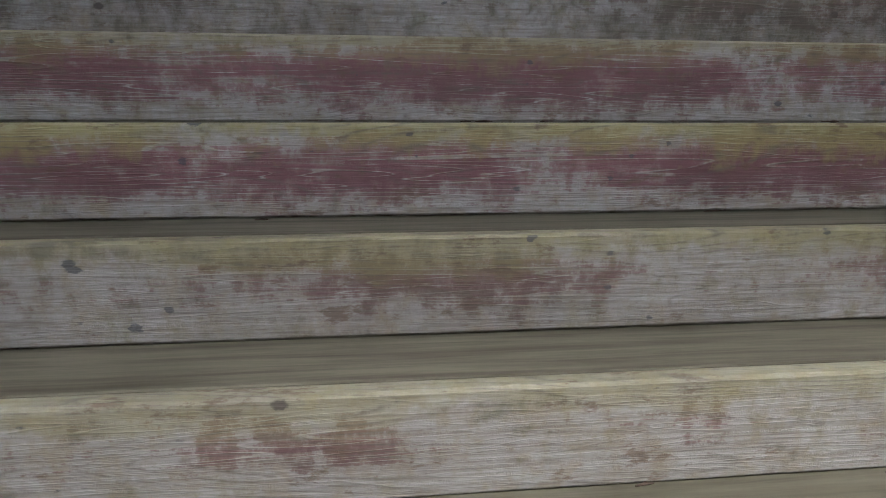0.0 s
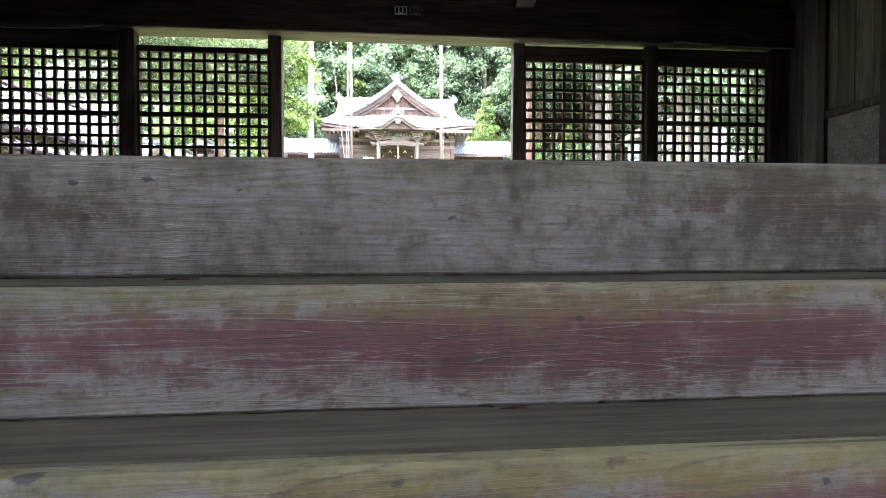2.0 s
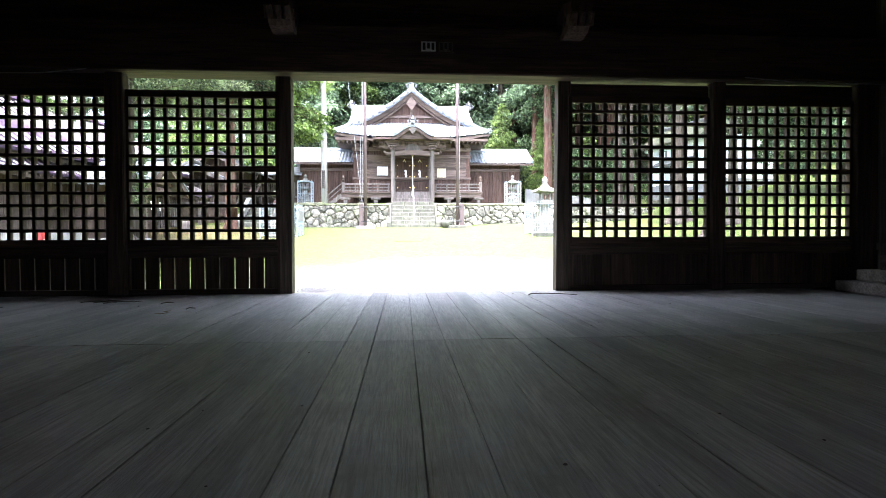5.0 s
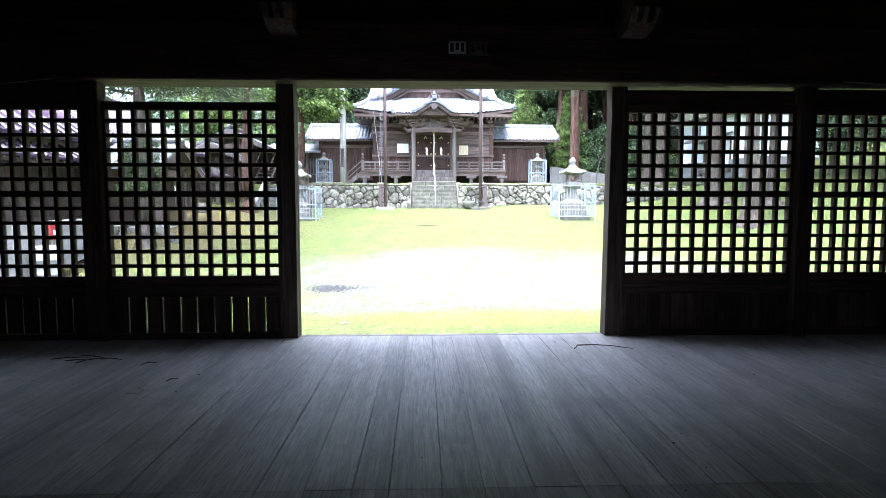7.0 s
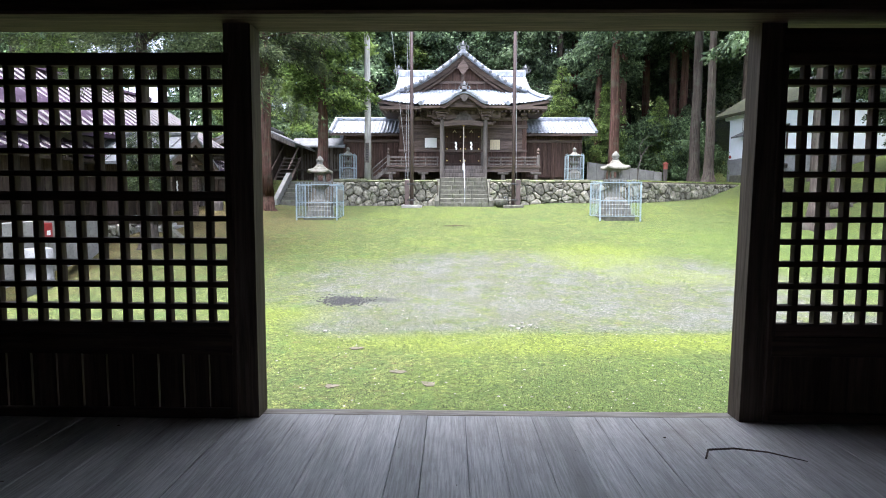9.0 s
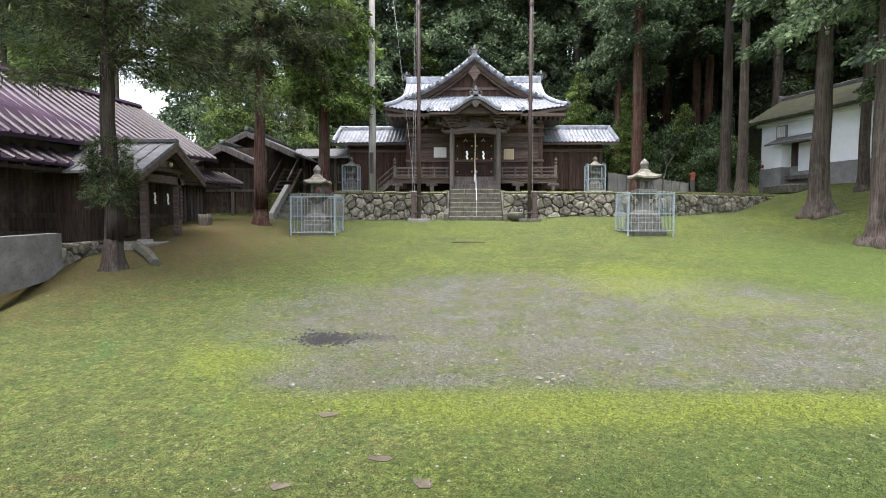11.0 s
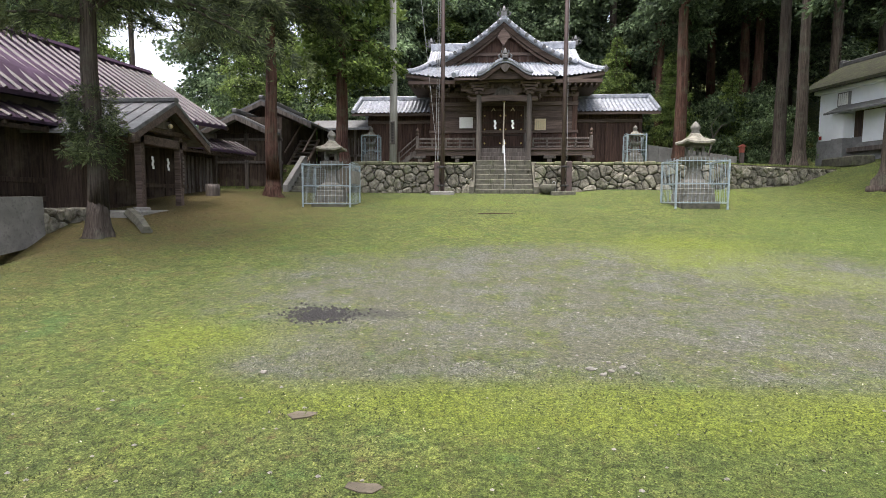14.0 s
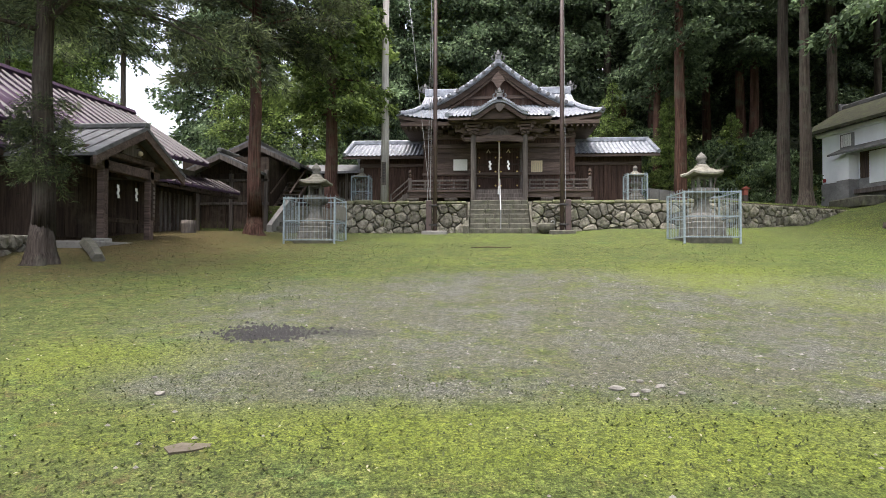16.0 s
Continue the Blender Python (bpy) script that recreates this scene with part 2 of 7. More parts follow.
def ground_material():
    """Mossy lawn, a worn gravel patch and a carpet of brown needles under the trees."""
    m, nt, bsdf = shader("ground_lawn")
    v = coords(nt, (1, 1, 1))
    tc = nt.nodes.new("ShaderNodeTexCoord")
    n_big, n_mid, n_fine = noise_of(nt, v, 0.55, 5, 0.6), noise_of(nt, v, 3.2, 6, 0.65), noise_of(nt, v, 45.0, 5, 0.7)
    n_grit = noise_of(nt, v, 110.0, 3, 0.7)
    grass = ramp(nt, n_mid, [(0.3, (0.05, 0.074, 0.02)), (0.52, (0.088, 0.112, 0.032)), (0.72, (0.135, 0.152, 0.045))])
    grass = mix(nt, grass, (0.122, 0.158, 0.026), ramp(nt, n_big, [(0.47, (0, 0, 0)), (0.64, (0.6,) * 3)]))
    n_clump = noise_of(nt, v, 13.0, 5, 0.7)
    grass = mix(nt, grass, (0.032, 0.046, 0.017), ramp(nt, n_clump, [(0.48, (0, 0, 0)), (0.6, (0.8,) * 3)]))
    grass = mix(nt, grass, (0.12, 0.09, 0.04), ramp(nt, noise_of(nt, v, 6.5, 6, 0.75), [(0.54, (0, 0, 0)), (0.66, (0.7,) * 3)]))
    grass = mix(nt, grass, (0.2, 0.2, 0.075), ramp(nt, n_clump, [(0.3, (0.6,) * 3), (0.42, (0, 0, 0))]))
    grass = mix(nt, grass, (0.035, 0.05, 0.016), ramp(nt, n_fine, [(0.47, (0, 0, 0)), (0.66, (0.85,) * 3)]))
    grass = mix(nt, grass, (0.05, 0.1, 0.03), ramp(nt, noise_of(nt, v, 1.3, 7, 0.75), [(0.56, (0, 0, 0)), (0.66, (0.6,) * 3)]))
    grass = mix(nt, grass, (0.25, 0.24, 0.09), ramp(nt, noise_of(nt, v, 75.0, 4, 0.75), [(0.58, (0, 0, 0)), (0.72, (0.8,) * 3)]))
    gravel = ramp(nt, n_grit, [(0.32, (0.022, 0.025, 0.021)), (0.52, (0.097, 0.1, 0.086)), (0.72, (0.3, 0.305, 0.285))])
    gravel = mix(nt, gravel, (0.08, 0.082, 0.046), ramp(nt, noise_of(nt, v, 1.1, 7, 0.75), [(0.42, (0, 0, 0)), (0.62, (0.7,) * 3)]))
    gravel = mix(nt, gravel, grass, ramp(nt, noise_of(nt, v, 2.4, 10, 0.8), [(0.47, (0, 0, 0)), (0.6, (0.85,) * 3)]))
    gravel = mix(nt, gravel, (0.05, 0.048, 0.04), ramp(nt, n_fine, [(0.48, (0, 0, 0)), (0.66, (0.7,) * 3)]))
    needles = ramp(nt, n_fine, [(0.3, (0.048, 0.034, 0.016)), (0.7, (0.145, 0.103, 0.047))])
    n_rag = noise_of(nt, v, 1.7, 9, 0.72)

    def blob(x, y, rx, ry, inner, outer, wobble, strength=1.0):
        """A ragged patch: full inside the inner share of its radii, gone at the outer one."""
        mp = nt.nodes.new("ShaderNodeMapping")
        mp.vector_type = "TEXTURE"
        mp.inputs["Location"].default_value, mp.inputs["Scale"].default_value = (x, y, 0), (rx, ry, 1e4)
        nt.links.new(tc.outputs["Object"], mp.inputs["Vector"])
        ln = nt.nodes.new("ShaderNodeVectorMath")
        ln.operation = "LENGTH"
        nt.links.new(mp.outputs[0], ln.inputs[0])
        reach = sum_of(nt, (ln.outputs["Value"], 1.0), (n_rag, 2 * wobble), -wobble)
        return ramp(nt, reach, [(min(inner, 0.98), (strength,) * 3), (min(outer, 1.0), (0, 0, 0))])

    yellow = ramp(nt, n_fine, [(0.35, (0.165, 0.2, 0.022)), (0.65, (0.06, 0.082, 0.018))])
    # darker green patch at the near right
    col = mix(nt, grass, (0.045, 0.07, 0.018), mix(nt, blob(3.6, 2.4, 6.0, 3.0, 0.4, 1.0, 0.4, 0.85), ramp(nt, n_clump, [(0.35, (0.4,) * 3), (0.6, (1, 1, 1))]), 1.0, "MULTIPLY"))
    # greener lawn on the right, the trees' shade mixed into its colour
    col = mix(nt, col, (0.06, 0.095, 0.02), mix(nt, blob(9.5, 10.0, 6.0, 9.0, 0.4, 1.0, 0.5, 0.7), ramp(nt, n_clump, [(0.35, (0.4,) * 3), (0.6, (1, 1, 1))]), 1.0, "MULTIPLY"))
    col = mix(nt, col, needles, blob(-10.5, 14.5, 7.4, 9.6, 0.4, 1.0, 0.7, 0.85))
    col = mix(nt, col, gravel, blob(1.7, 7.9, 5.9, 3.5, 0.7, 1.0, 0.45))
    col = mix(nt, col, gravel, blob(-1.3, 5.6, 1.7, 1.0, 0.6, 1.0, 0.6, 0.85))
    col = mix(nt, col, gravel, blob(4.6, 6.2, 3.4, 1.5, 0.6, 1.0, 0.6, 0.85))
    for x, y, rx, ry, much in ((0.9, 4.6, 4.0, 0.6, 0.6), (-2.9, 5.85, 1.0, 0.7, 0.45), (3.2, 10.6, 1.7, 2.0, 0.55), (3.6, 4.7, 1.8, 0.5, 0.6), (4.3, 8.6, 1.7, 0.8, 0.35)):
        col = mix(nt, col, yellow, blob(x, y, rx, ry, 0.45, 1.0, 0.6, much))
    col = mix(nt, col, (0.012, 0.012, 0.013), blob(-2.1, 6.75, 0.5, 0.4, 0.4, 0.75, 0.8))
    col = mix(nt, col, (0.04, 0.04, 0.042), blob(-1.55, 6.85, 0.65, 0.25, 0.3, 0.95, 0.6, 0.7))
    speck = ramp(nt, noise_of(nt, v, 80.0, 4, 0.85), [(0.36, (0.22, 0.25, 0.2)), (0.5, (0.86, 0.87, 0.85)), (0.6, (1.8, 1.78, 1.72))])
    col = mix(nt, col, speck, 0.8, "MULTIPLY")
    clod = ramp(nt, noise_of(nt, v, 21.0, 5, 0.8), [(0.36, (0.5, 0.52, 0.5)), (0.5, (1.0, 1.0, 1.0)), (0.64, (1.45, 1.42, 1.4))])
    col = mix(nt, col, clod, 0.8, "MULTIPLY")
    nt.links.new(col, bsdf.inputs["Base Color"])
    bsdf.inputs["Roughness"].default_value = 0.95
    bsdf.inputs["Specular IOR Level"].default_value = 0.2
    bump(nt, bsdf, mix(nt, n_fine, n_grit, 0.5), 0.9, 0.03)
    return m


M_GROUND = ground_material()
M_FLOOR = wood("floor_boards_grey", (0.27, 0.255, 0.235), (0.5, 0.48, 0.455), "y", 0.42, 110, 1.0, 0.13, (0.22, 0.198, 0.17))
# browner copy for the back row, with the dimness near the stair in its colour
M_FLOOR_BROWN_SHADED = wood("floor_boards_brown_shaded", (0.22, 0.202, 0.178), (0.42, 0.392, 0.355), "y", 0.47, 110, 1.0, 0.16, (0.15, 0.13, 0.105))
M_EDGE = wood("sill_board", (0.15, 0.135, 0.11), (0.33, 0.3, 0.26), "x", 0.65, 55, 0.5, 0.1, (0.15, 0.12, 0.09))
M_TREAD = wood("tread_board", (0.085, 0.077, 0.054), (0.165, 0.152, 0.112), "x", 0.7, 50, 0.4, 0.12, (0.12, 0.112, 0.075))
M_HALL = wood("hall_timber_dark", (0.035, 0.024, 0.019), (0.11, 0.077, 0.06), "z", 0.7, 40, 0.5, 0.2)
M_HALL_X = wood("hall_beam_dark", (0.035, 0.024, 0.019), (0.11, 0.077, 0.06), "x", 0.7, 40, 0.5, 0.2)
M_HALL_GREY = wood("hall_boards_greyed", (0.09, 0.08, 0.068), (0.2, 0.18, 0.16), "z", 0.75, 40, 0.5, 0.2)
M_POST = wood("post_greyed", (0.06, 0.045, 0.035), (0.15, 0.12, 0.095), "z", 0.7, 40, 0.5, 0.15)
M_SHRINE = wood("shrine_timber", (0.038, 0.021, 0.016), (0.105, 0.062, 0.048), "z", 0.7, 30, 0.4, 0.18)
M_SHRINE_X = wood("shrine_beam", (0.066, 0.047, 0.04), (0.17, 0.126, 0.107), "x", 0.7, 30, 0.4, 0.15)
M_SHRINE_GREY = wood("shrine_timber_greyed", (0.075, 0.063, 0.056), (0.175, 0.152, 0.137), "z", 0.75, 30, 0.4, 0.15)
M_BARN = wood("barn_boards", (0.03, 0.021, 0.017), (0.078, 0.055, 0.042), "z", 0.75, 26, 0.5, 0.25, (0.11, 0.09, 0.07))
M_POLE = wood("bare_pole", (0.34, 0.32, 0.3), (0.58, 0.56, 0.53), "z", 0.75, 30, 0.4, 0.1)
M_TILE = stone("roof_tile_grey", (0.15, 0.163, 0.195), (0.42, 0.45, 0.51), 5.0, 0.4, 0, 0.1, 0.2)
M_TILE_DARK = stone("ridge_tile_dark", (0.06, 0.062, 0.066), (0.16, 0.163, 0.17), 6.0, 0.6, 0, 0.1, 0.2)
M_METAL_ROOF = plain("roof_sheet_brown", (0.06, 0.041, 0.064), 0.85, 0.0, 0.35, 1.5)
M_METAL_ROOF.node_tree.nodes["Principled BSDF"].inputs["Specular IOR Level"].default_value = 0.03
M_SEAM = plain("roof_seam_dark", (0.03, 0.02, 0.022), 0.45, 0.0, 0.2, 4)
M_THATCH = stone("mossy_roof", (0.022, 0.024, 0.018), (0.065, 0.068, 0.036), 6.0, 0.95, 0.6, 0.05)
M_STONE = stone("wall_stone", (0.055, 0.05, 0.037), (0.3, 0.28, 0.228), 9.0, 0.9, 0.6, 0.5, 1.0)
M_STEP_STONE = stone("step_stone", (0.045, 0.044, 0.032), (0.15, 0.144, 0.112), 6.0, 0.9, 0.5, 0.15)
M_COPING = stone("mossy_coping", (0.07, 0.072, 0.04), (0.22, 0.215, 0.14), 6.0, 0.95, 0.85, 0.3, 1.0)
M_LANTERN = stone("lantern_granite", (0.065, 0.063, 0.052), (0.21, 0.203, 0.182), 8.0, 0.9, 0.25, 0.1)
M_LICHEN = stone("lantern_cap_lichen", (0.065, 0.062, 0.046), (0.25, 0.238, 0.198), 7.0, 0.9, 0.3, 0.1)
M_EARTH = stone("packed_earth", (0.05, 0.042, 0.03), (0.11, 0.095, 0.07), 5.0, 0.95, 0.2)
M_CONCRETE = stone("concrete", (0.15, 0.143, 0.128), (0.29, 0.28, 0.258), 2.0, 0.85, 0.1, 0.05, 0.2)
M_PLASTER = plain("white_plaster", (0.86, 0.89, 0.93), 0.85, 0, 0.05, 2.0)
M_PLINTH = stone("plinth_grey", (0.16, 0.16, 0.16), (0.26, 0.26, 0.26), 3.0, 0.85, 0.15, 0.05)
M_CAGE = plain("cage_paint_blue", (0.25, 0.31, 0.34), 0.5, 0.0, 0.25, 14.0)
M_FLAGPOLE = plain("pole_brown_paint", (0.075, 0.05, 0.045), 0.45, 0.0, 0.2, 8.0)
M_WHITE = plain("white_paper", (0.8, 0.8, 0.78), 0.8, 0, 0.05)
M_CREAM = plain("pale_board", (0.62, 0.52, 0.34), 0.8, 0, 0.12)
M_ROPE = plain("straw_rope", (0.42, 0.36, 0.28), 0.9, 0, 0.2, 60)
M_BRASS = plain("old_brass", (0.5, 0.36, 0.12), 0.35, 0.8, 0.2)
M_IRON = plain("black_iron", (0.03, 0.028, 0.027), 0.5, 0.3)
M_RED = plain("red_paint", (0.27, 0.022, 0.024), 0.5, 0, 0.15)
M_MARKER = plain("faded_red_wood", (0.3, 0.085, 0.06), 0.75, 0, 0.25)
M_GALV = plain("galvanised", (0.36, 0.37, 0.38), 0.4, 0.6, 0.15)
M_WIRE = plain("wire", (0.35, 0.35, 0.35), 0.5, 0.3)
M_BARK_RED = wood("cedar_bark_red", (0.04, 0.019, 0.014), (0.15, 0.082, 0.062), "z", 0.9, 30, 1.0, 0.15, (0.1, 0.1, 0.07))
M_BARK = wood("bark_grey", (0.03, 0.023, 0.019), (0.115, 0.093, 0.078), "z", 0.9, 30, 1.0, 0.2, (0.1, 0.105, 0.08))
M_LEAF_CEDAR = foliage("cedar_needles", (0.045, 0.075, 0.048), (0.235, 0.325, 0.17))
M_LEAF_FIR = foliage("fir_needles", (0.035, 0.052, 0.028), (0.19, 0.235, 0.1))
M_LEAF_BRIGHT = foliage("young_leaves", (0.062, 0.105, 0.032), (0.32, 0.43, 0.12))
M_LEAF_SHRUB = foliage("shrub_leaves", (0.045, 0.08, 0.04), (0.25, 0.35, 0.17))
M_BLADE = foliage("moss_blades", (0.033, 0.05, 0.016), (0.115, 0.138, 0.04))
M_PEBBLE = stone("pebbles", (0.11, 0.105, 0.095), (0.3, 0.285, 0.26), 30.0, 0.85, 0, 0.1)
M_BITS = foliage("pale_dry_leaves", (0.22, 0.2, 0.12), (0.5, 0.48, 0.36), 0.2)
M_DEADLEAF = plain("dry_leaf", (0.42, 0.22, 0.05), 0.8, 0, 0.3, 60)


# ---- mesh building ----
class Shape:
    """Collects corners and faces for one mesh."""

    def __init__(self):
        self.v, self.f = [], []

    def add(self, verts, faces):
        k = len(self.v)
        self.v += [tuple(p) for p in verts]
        self.f += [tuple(i + k for i in f) for f in faces]
        return self

    def box(self, x0, x1, y0, y1, z0, z1, c=0.0):
        if not c:
            return self.add([(x, y, z) for x in (x0, x1) for y in (y0, y1) for z in (z0, z1)],
                            [(0, 1, 3, 2), (4, 6, 7, 5), (0, 4, 5, 1), (2, 3, 7, 6), (0, 2, 6, 4), (1, 5, 7, 3)])
        lo, hi, vs, idx = (x0, y0, z0), (x1, y1, z1), [], {}
        for i in range(8):
            s = [(i >> a) & 1 for a in range(3)]
            for a in range(3):
                p = [(hi[b] if s[b] else lo[b]) if b == a else ((hi[b] - c) if s[b] else (lo[b] + c)) for b in range(3)]
                idx[i, a] = len(vs)
                vs.append(p)
        fs = []
        for a in range(3):
            b, d = [n for n in range(3) if n != a]
            for s in (0, 1):
                q = [(s << a) | (p << b) | (r << d) for p, r in ((0, 0), (1, 0), (1, 1), (0, 1))]
                fs.append([idx[i, a] for i in q])
            for s in range(2):
                for r in range(2):
                    i = (s << b) | (r << d)
                    j = i | (1 << a)
                    fs.append([idx[i, b], idx[j, b], idx[j, d], idx[i, d]])
        fs += [[idx[i, 0], idx[i, 1], idx[i, 2]] for i in range(8)]
        return self.add(vs, fs)

    def tube(self, a, b, r0, r1=None, n=10, caps=True):
        a, b = Vector(a), Vector(b)
        r1 = r0 if r1 is None else r1
        d = (b - a).normalized()
        u = d.orthogonal().normalized()
        w = d.cross(u)
        vs = [p + (u * math.cos(k * math.tau / n) + w * math.sin(k * math.tau / n)) * r for p, r in ((a, r0), (b, r1)) for k in range(n)]
        fs = [(k, (k + 1) % n, n + (k + 1) % n, n + k) for k in range(n)]
        if caps:
            fs += [tuple(range(n))[::-1], tuple(range(n, 2 * n))]
        return self.add(vs, fs)

    def path(self, pts, radii, n=8):
        """A tube along points."""
        pts = [Vector(p) for p in pts]
        k0 = len(self.v)
        for i, p in enumerate(pts):
            d = (pts[min(i + 1, len(pts) - 1)] - pts[max(i - 1, 0)]).normalized()
            u = (d.cross(Vector((0.3, 0.9, 0.1))) if abs(d.z) > 0.5 else d.cross(Vector((0, 0, 1)))).normalized()
            w = d.cross(u)
            r = radii[i] if isinstance(radii, (list, tuple)) else radii
            self.v += [tuple(p + (u * math.cos(k * math.tau / n) + w * math.sin(k * math.tau / n)) * r) for k in range(n)]
        for i in range(len(pts) - 1):
            self.f += [(k0 + i * n + k, k0 + i * n + (k + 1) % n, k0 + (i + 1) * n + (k + 1) % n, k0 + (i + 1) * n + k) for k in range(n)]
        self.f += [tuple(k0 + k for k in range(n))[::-1], tuple(k0 + (len(pts) - 1) * n + k for k in range(n))]
        return self

    def lathe(self, rings, n=16, at=(0, 0), turn=0.0):
        """Rings of (radius, z) about a vertical axis."""
        vs = [(at[0] + r * math.cos(turn + k * math.tau / n), at[1] + r * math.sin(turn + k * math.tau / n), z) for r, z in rings for k in range(n)]
        fs = [(i * n + k, i * n + (k + 1) % n, (i + 1) * n + (k + 1) % n, (i + 1) * n + k) for i in range(len(rings) - 1) for k in range(n)]
        fs += [tuple(range(n))[::-1], tuple(range((len(rings) - 1) * n, len(rings) * n))]
        return self.add(vs, fs)

    def prism(self, poly, axis, a, b):
        """An outline drawn in the plane across an axis, drawn out from a to b. x: (y, z), y: (x, z), z: (x, y)."""
        put = {"x": lambda p, t: (t, p[0], p[1]), "y": lambda p, t: (p[0], t, p[1]), "z": lambda p, t: (p[0], p[1], t)}[axis]
        n = len(poly)
        return self.add([put(p, t) for t in (a, b) for p in poly],
                        [tuple(range(n)), tuple(range(2 * n - 1, n - 1, -1))] + [(k, n + k, n + (k + 1) % n, (k + 1) % n) for k in range(n)])

    def mesh(self, name, material, smooth=False):
        me = bpy.data.meshes.new(name)
        me.from_pydata(self.v, [], self.f)
        if len(self.f) < 4000:
            bm = bmesh.new()
            bm.from_mesh(me)
            bmesh.ops.recalc_face_normals(bm, faces=bm.faces)
            bm.to_mesh(me)
            bm.free()
        me.materials.append(material)
        if smooth:
            me.polygons.foreach_set("use_smooth", [True] * len(me.polygons))
        return me


METRES = Matrix.Scale(UNIT, 4)


def thing(name, label, category, at=(0, 0, 0), group="", turn=0.0, kind=""):
    ob = new(name)
    ob.matrix_basis = METRES @ pose(*at, 0, 0, turn)
    ob.empty_display_size = 0.2
    return tagged(ob, label, category, group, kind)


def part(name, shape, material, parent=None, label="", smooth=False, at=None):
    """One mesh object under a thing or a part; a ready mesh may be shared."""
    me = shape.mesh(name, material, smooth) if isinstance(shape, Shape) else shape
    ob = new(name, me)
    ob.parent = parent
    if at is not None:
        ob.matrix_basis = at
    elif parent is None:
        ob.matrix_basis = METRES
    if label:
        ob["label"] = label
    return ob


def setting(name, shape, material, label, category, smooth=False):
    return tagged(part(name, shape, material, None, label, smooth), label, category, kind="structure")


def lerp(a, b, t):
    return a + (b - a) * t


def smooth01(t):
    t = max(0.0, min(1.0, t))
    return t * t * (3 - 2 * t)


rnd = random.Random(7)


# ---- ground: one sheet from the yard up to the wooded hill ----
AXIS = 0.27


def wall_line(x):
    return 20.9 + max(0.0, x - 7.5) * 0.56


def yard(x, y):
    """Height of the yard below the stone wall."""
    pts = ((-400, -1.5), (-6, -1.5), (-4.5, -1.3), (0, -1.16), (4.4, -0.8), (6.7, -0.63), (10.5, -0.17), (16.3, 0.45), (20.8, 0.98), (24, 1.3), (400, 1.4))
    z = pts[-1][1]
    for (y0, z0), (y1, z1) in zip(pts, pts[1:]):
        if y <= y1:
            z = lerp(z0, z1, (y - y0) / (y1 - y0))
            break
    z += 0.25 * max(0.0, min(x, 40) - 11.2) * smooth01((y - 4) / 14) + 0.14 * smooth01((x - 1.8) / 2.5) * smooth01((y - 16.5) / 4)
    z += 0.25 * smooth01((-6.0 - x) / 2.5) * smooth01((y - 8) / 4) * (1 - smooth01((y - 18) / 4))
    z -= 0.5 * smooth01((-7.6 - x) / 1.5) * (1 - smooth01((y - 9.5) / 2.0)) * smooth01(y / 6)
    return z


def ground_z(x, y):
    z = yard(x, y)
    if y > wall_line(x) + 0.2 and not (-0.9 < x < 1.38 and y < 22.5) and not (x < -5.25 and y < 22.6):
        z = max(z, 2.1 + 0.01 * (y - 21))
        z = max(z, yard(x, y))
    hill = max(0.0, y - 33.0) * lerp(0.15, 1.0, smooth01((x + 32) / 22)) + max(0.0, x - 21) * 0.5 * smooth01((y - 10) / 15)
    z += hill * 0.42 if hill < 60 else 25.2
    return z + 0.03 * (noise.noise((x * 0.5, y * 0.5, 0)) if abs(x) < 60 and y < 90 else 0)


def build_ground():
    xs = sorted([-400, -200, -100, -60, -40, -30, -25] + [-20 + 0.5 * k for k in range(81)] + [-5.27, -5.23, -0.92, -0.88, 1.36, 1.4] + [25, 30, 40, 60, 100, 200, 400])
    vs = [-400, -150, -60, -30, -18, -12, -9] + [-7 + 0.5 * k for k in range(55)] + [20.6, 20.9, 21.09, 21.12, 21.4, 22.0, 22.45, 22.55, 22.65] + [23 + k for k in range(24)] + [50, 60, 80, 110, 160, 250, 400]
    s = Shape()
    for v in vs:
        for x in xs:
            y = v + (wall_line(max(min(x, 20), -20)) - 20.9) * smooth01((v - 8) / 12) * (1 if v < 24 else max(0, 1 - (v - 24) / 20))
            s.v.append((x, y, ground_z(x, y)))
    n = len(xs)
    s.f = [(j * n + i, j * n + i + 1, (j + 1) * n + i + 1, (j + 1) * n + i) for j in range(len(vs) - 1) for i in range(n - 1)]
    setting("ground", s, M_GROUND, "sloping mossy lawn with a worn gravel patch and brown needles", "ground", True)


build_ground()

# ---- the timber hall: shell ----
HX, HY = 4.25, -4.65


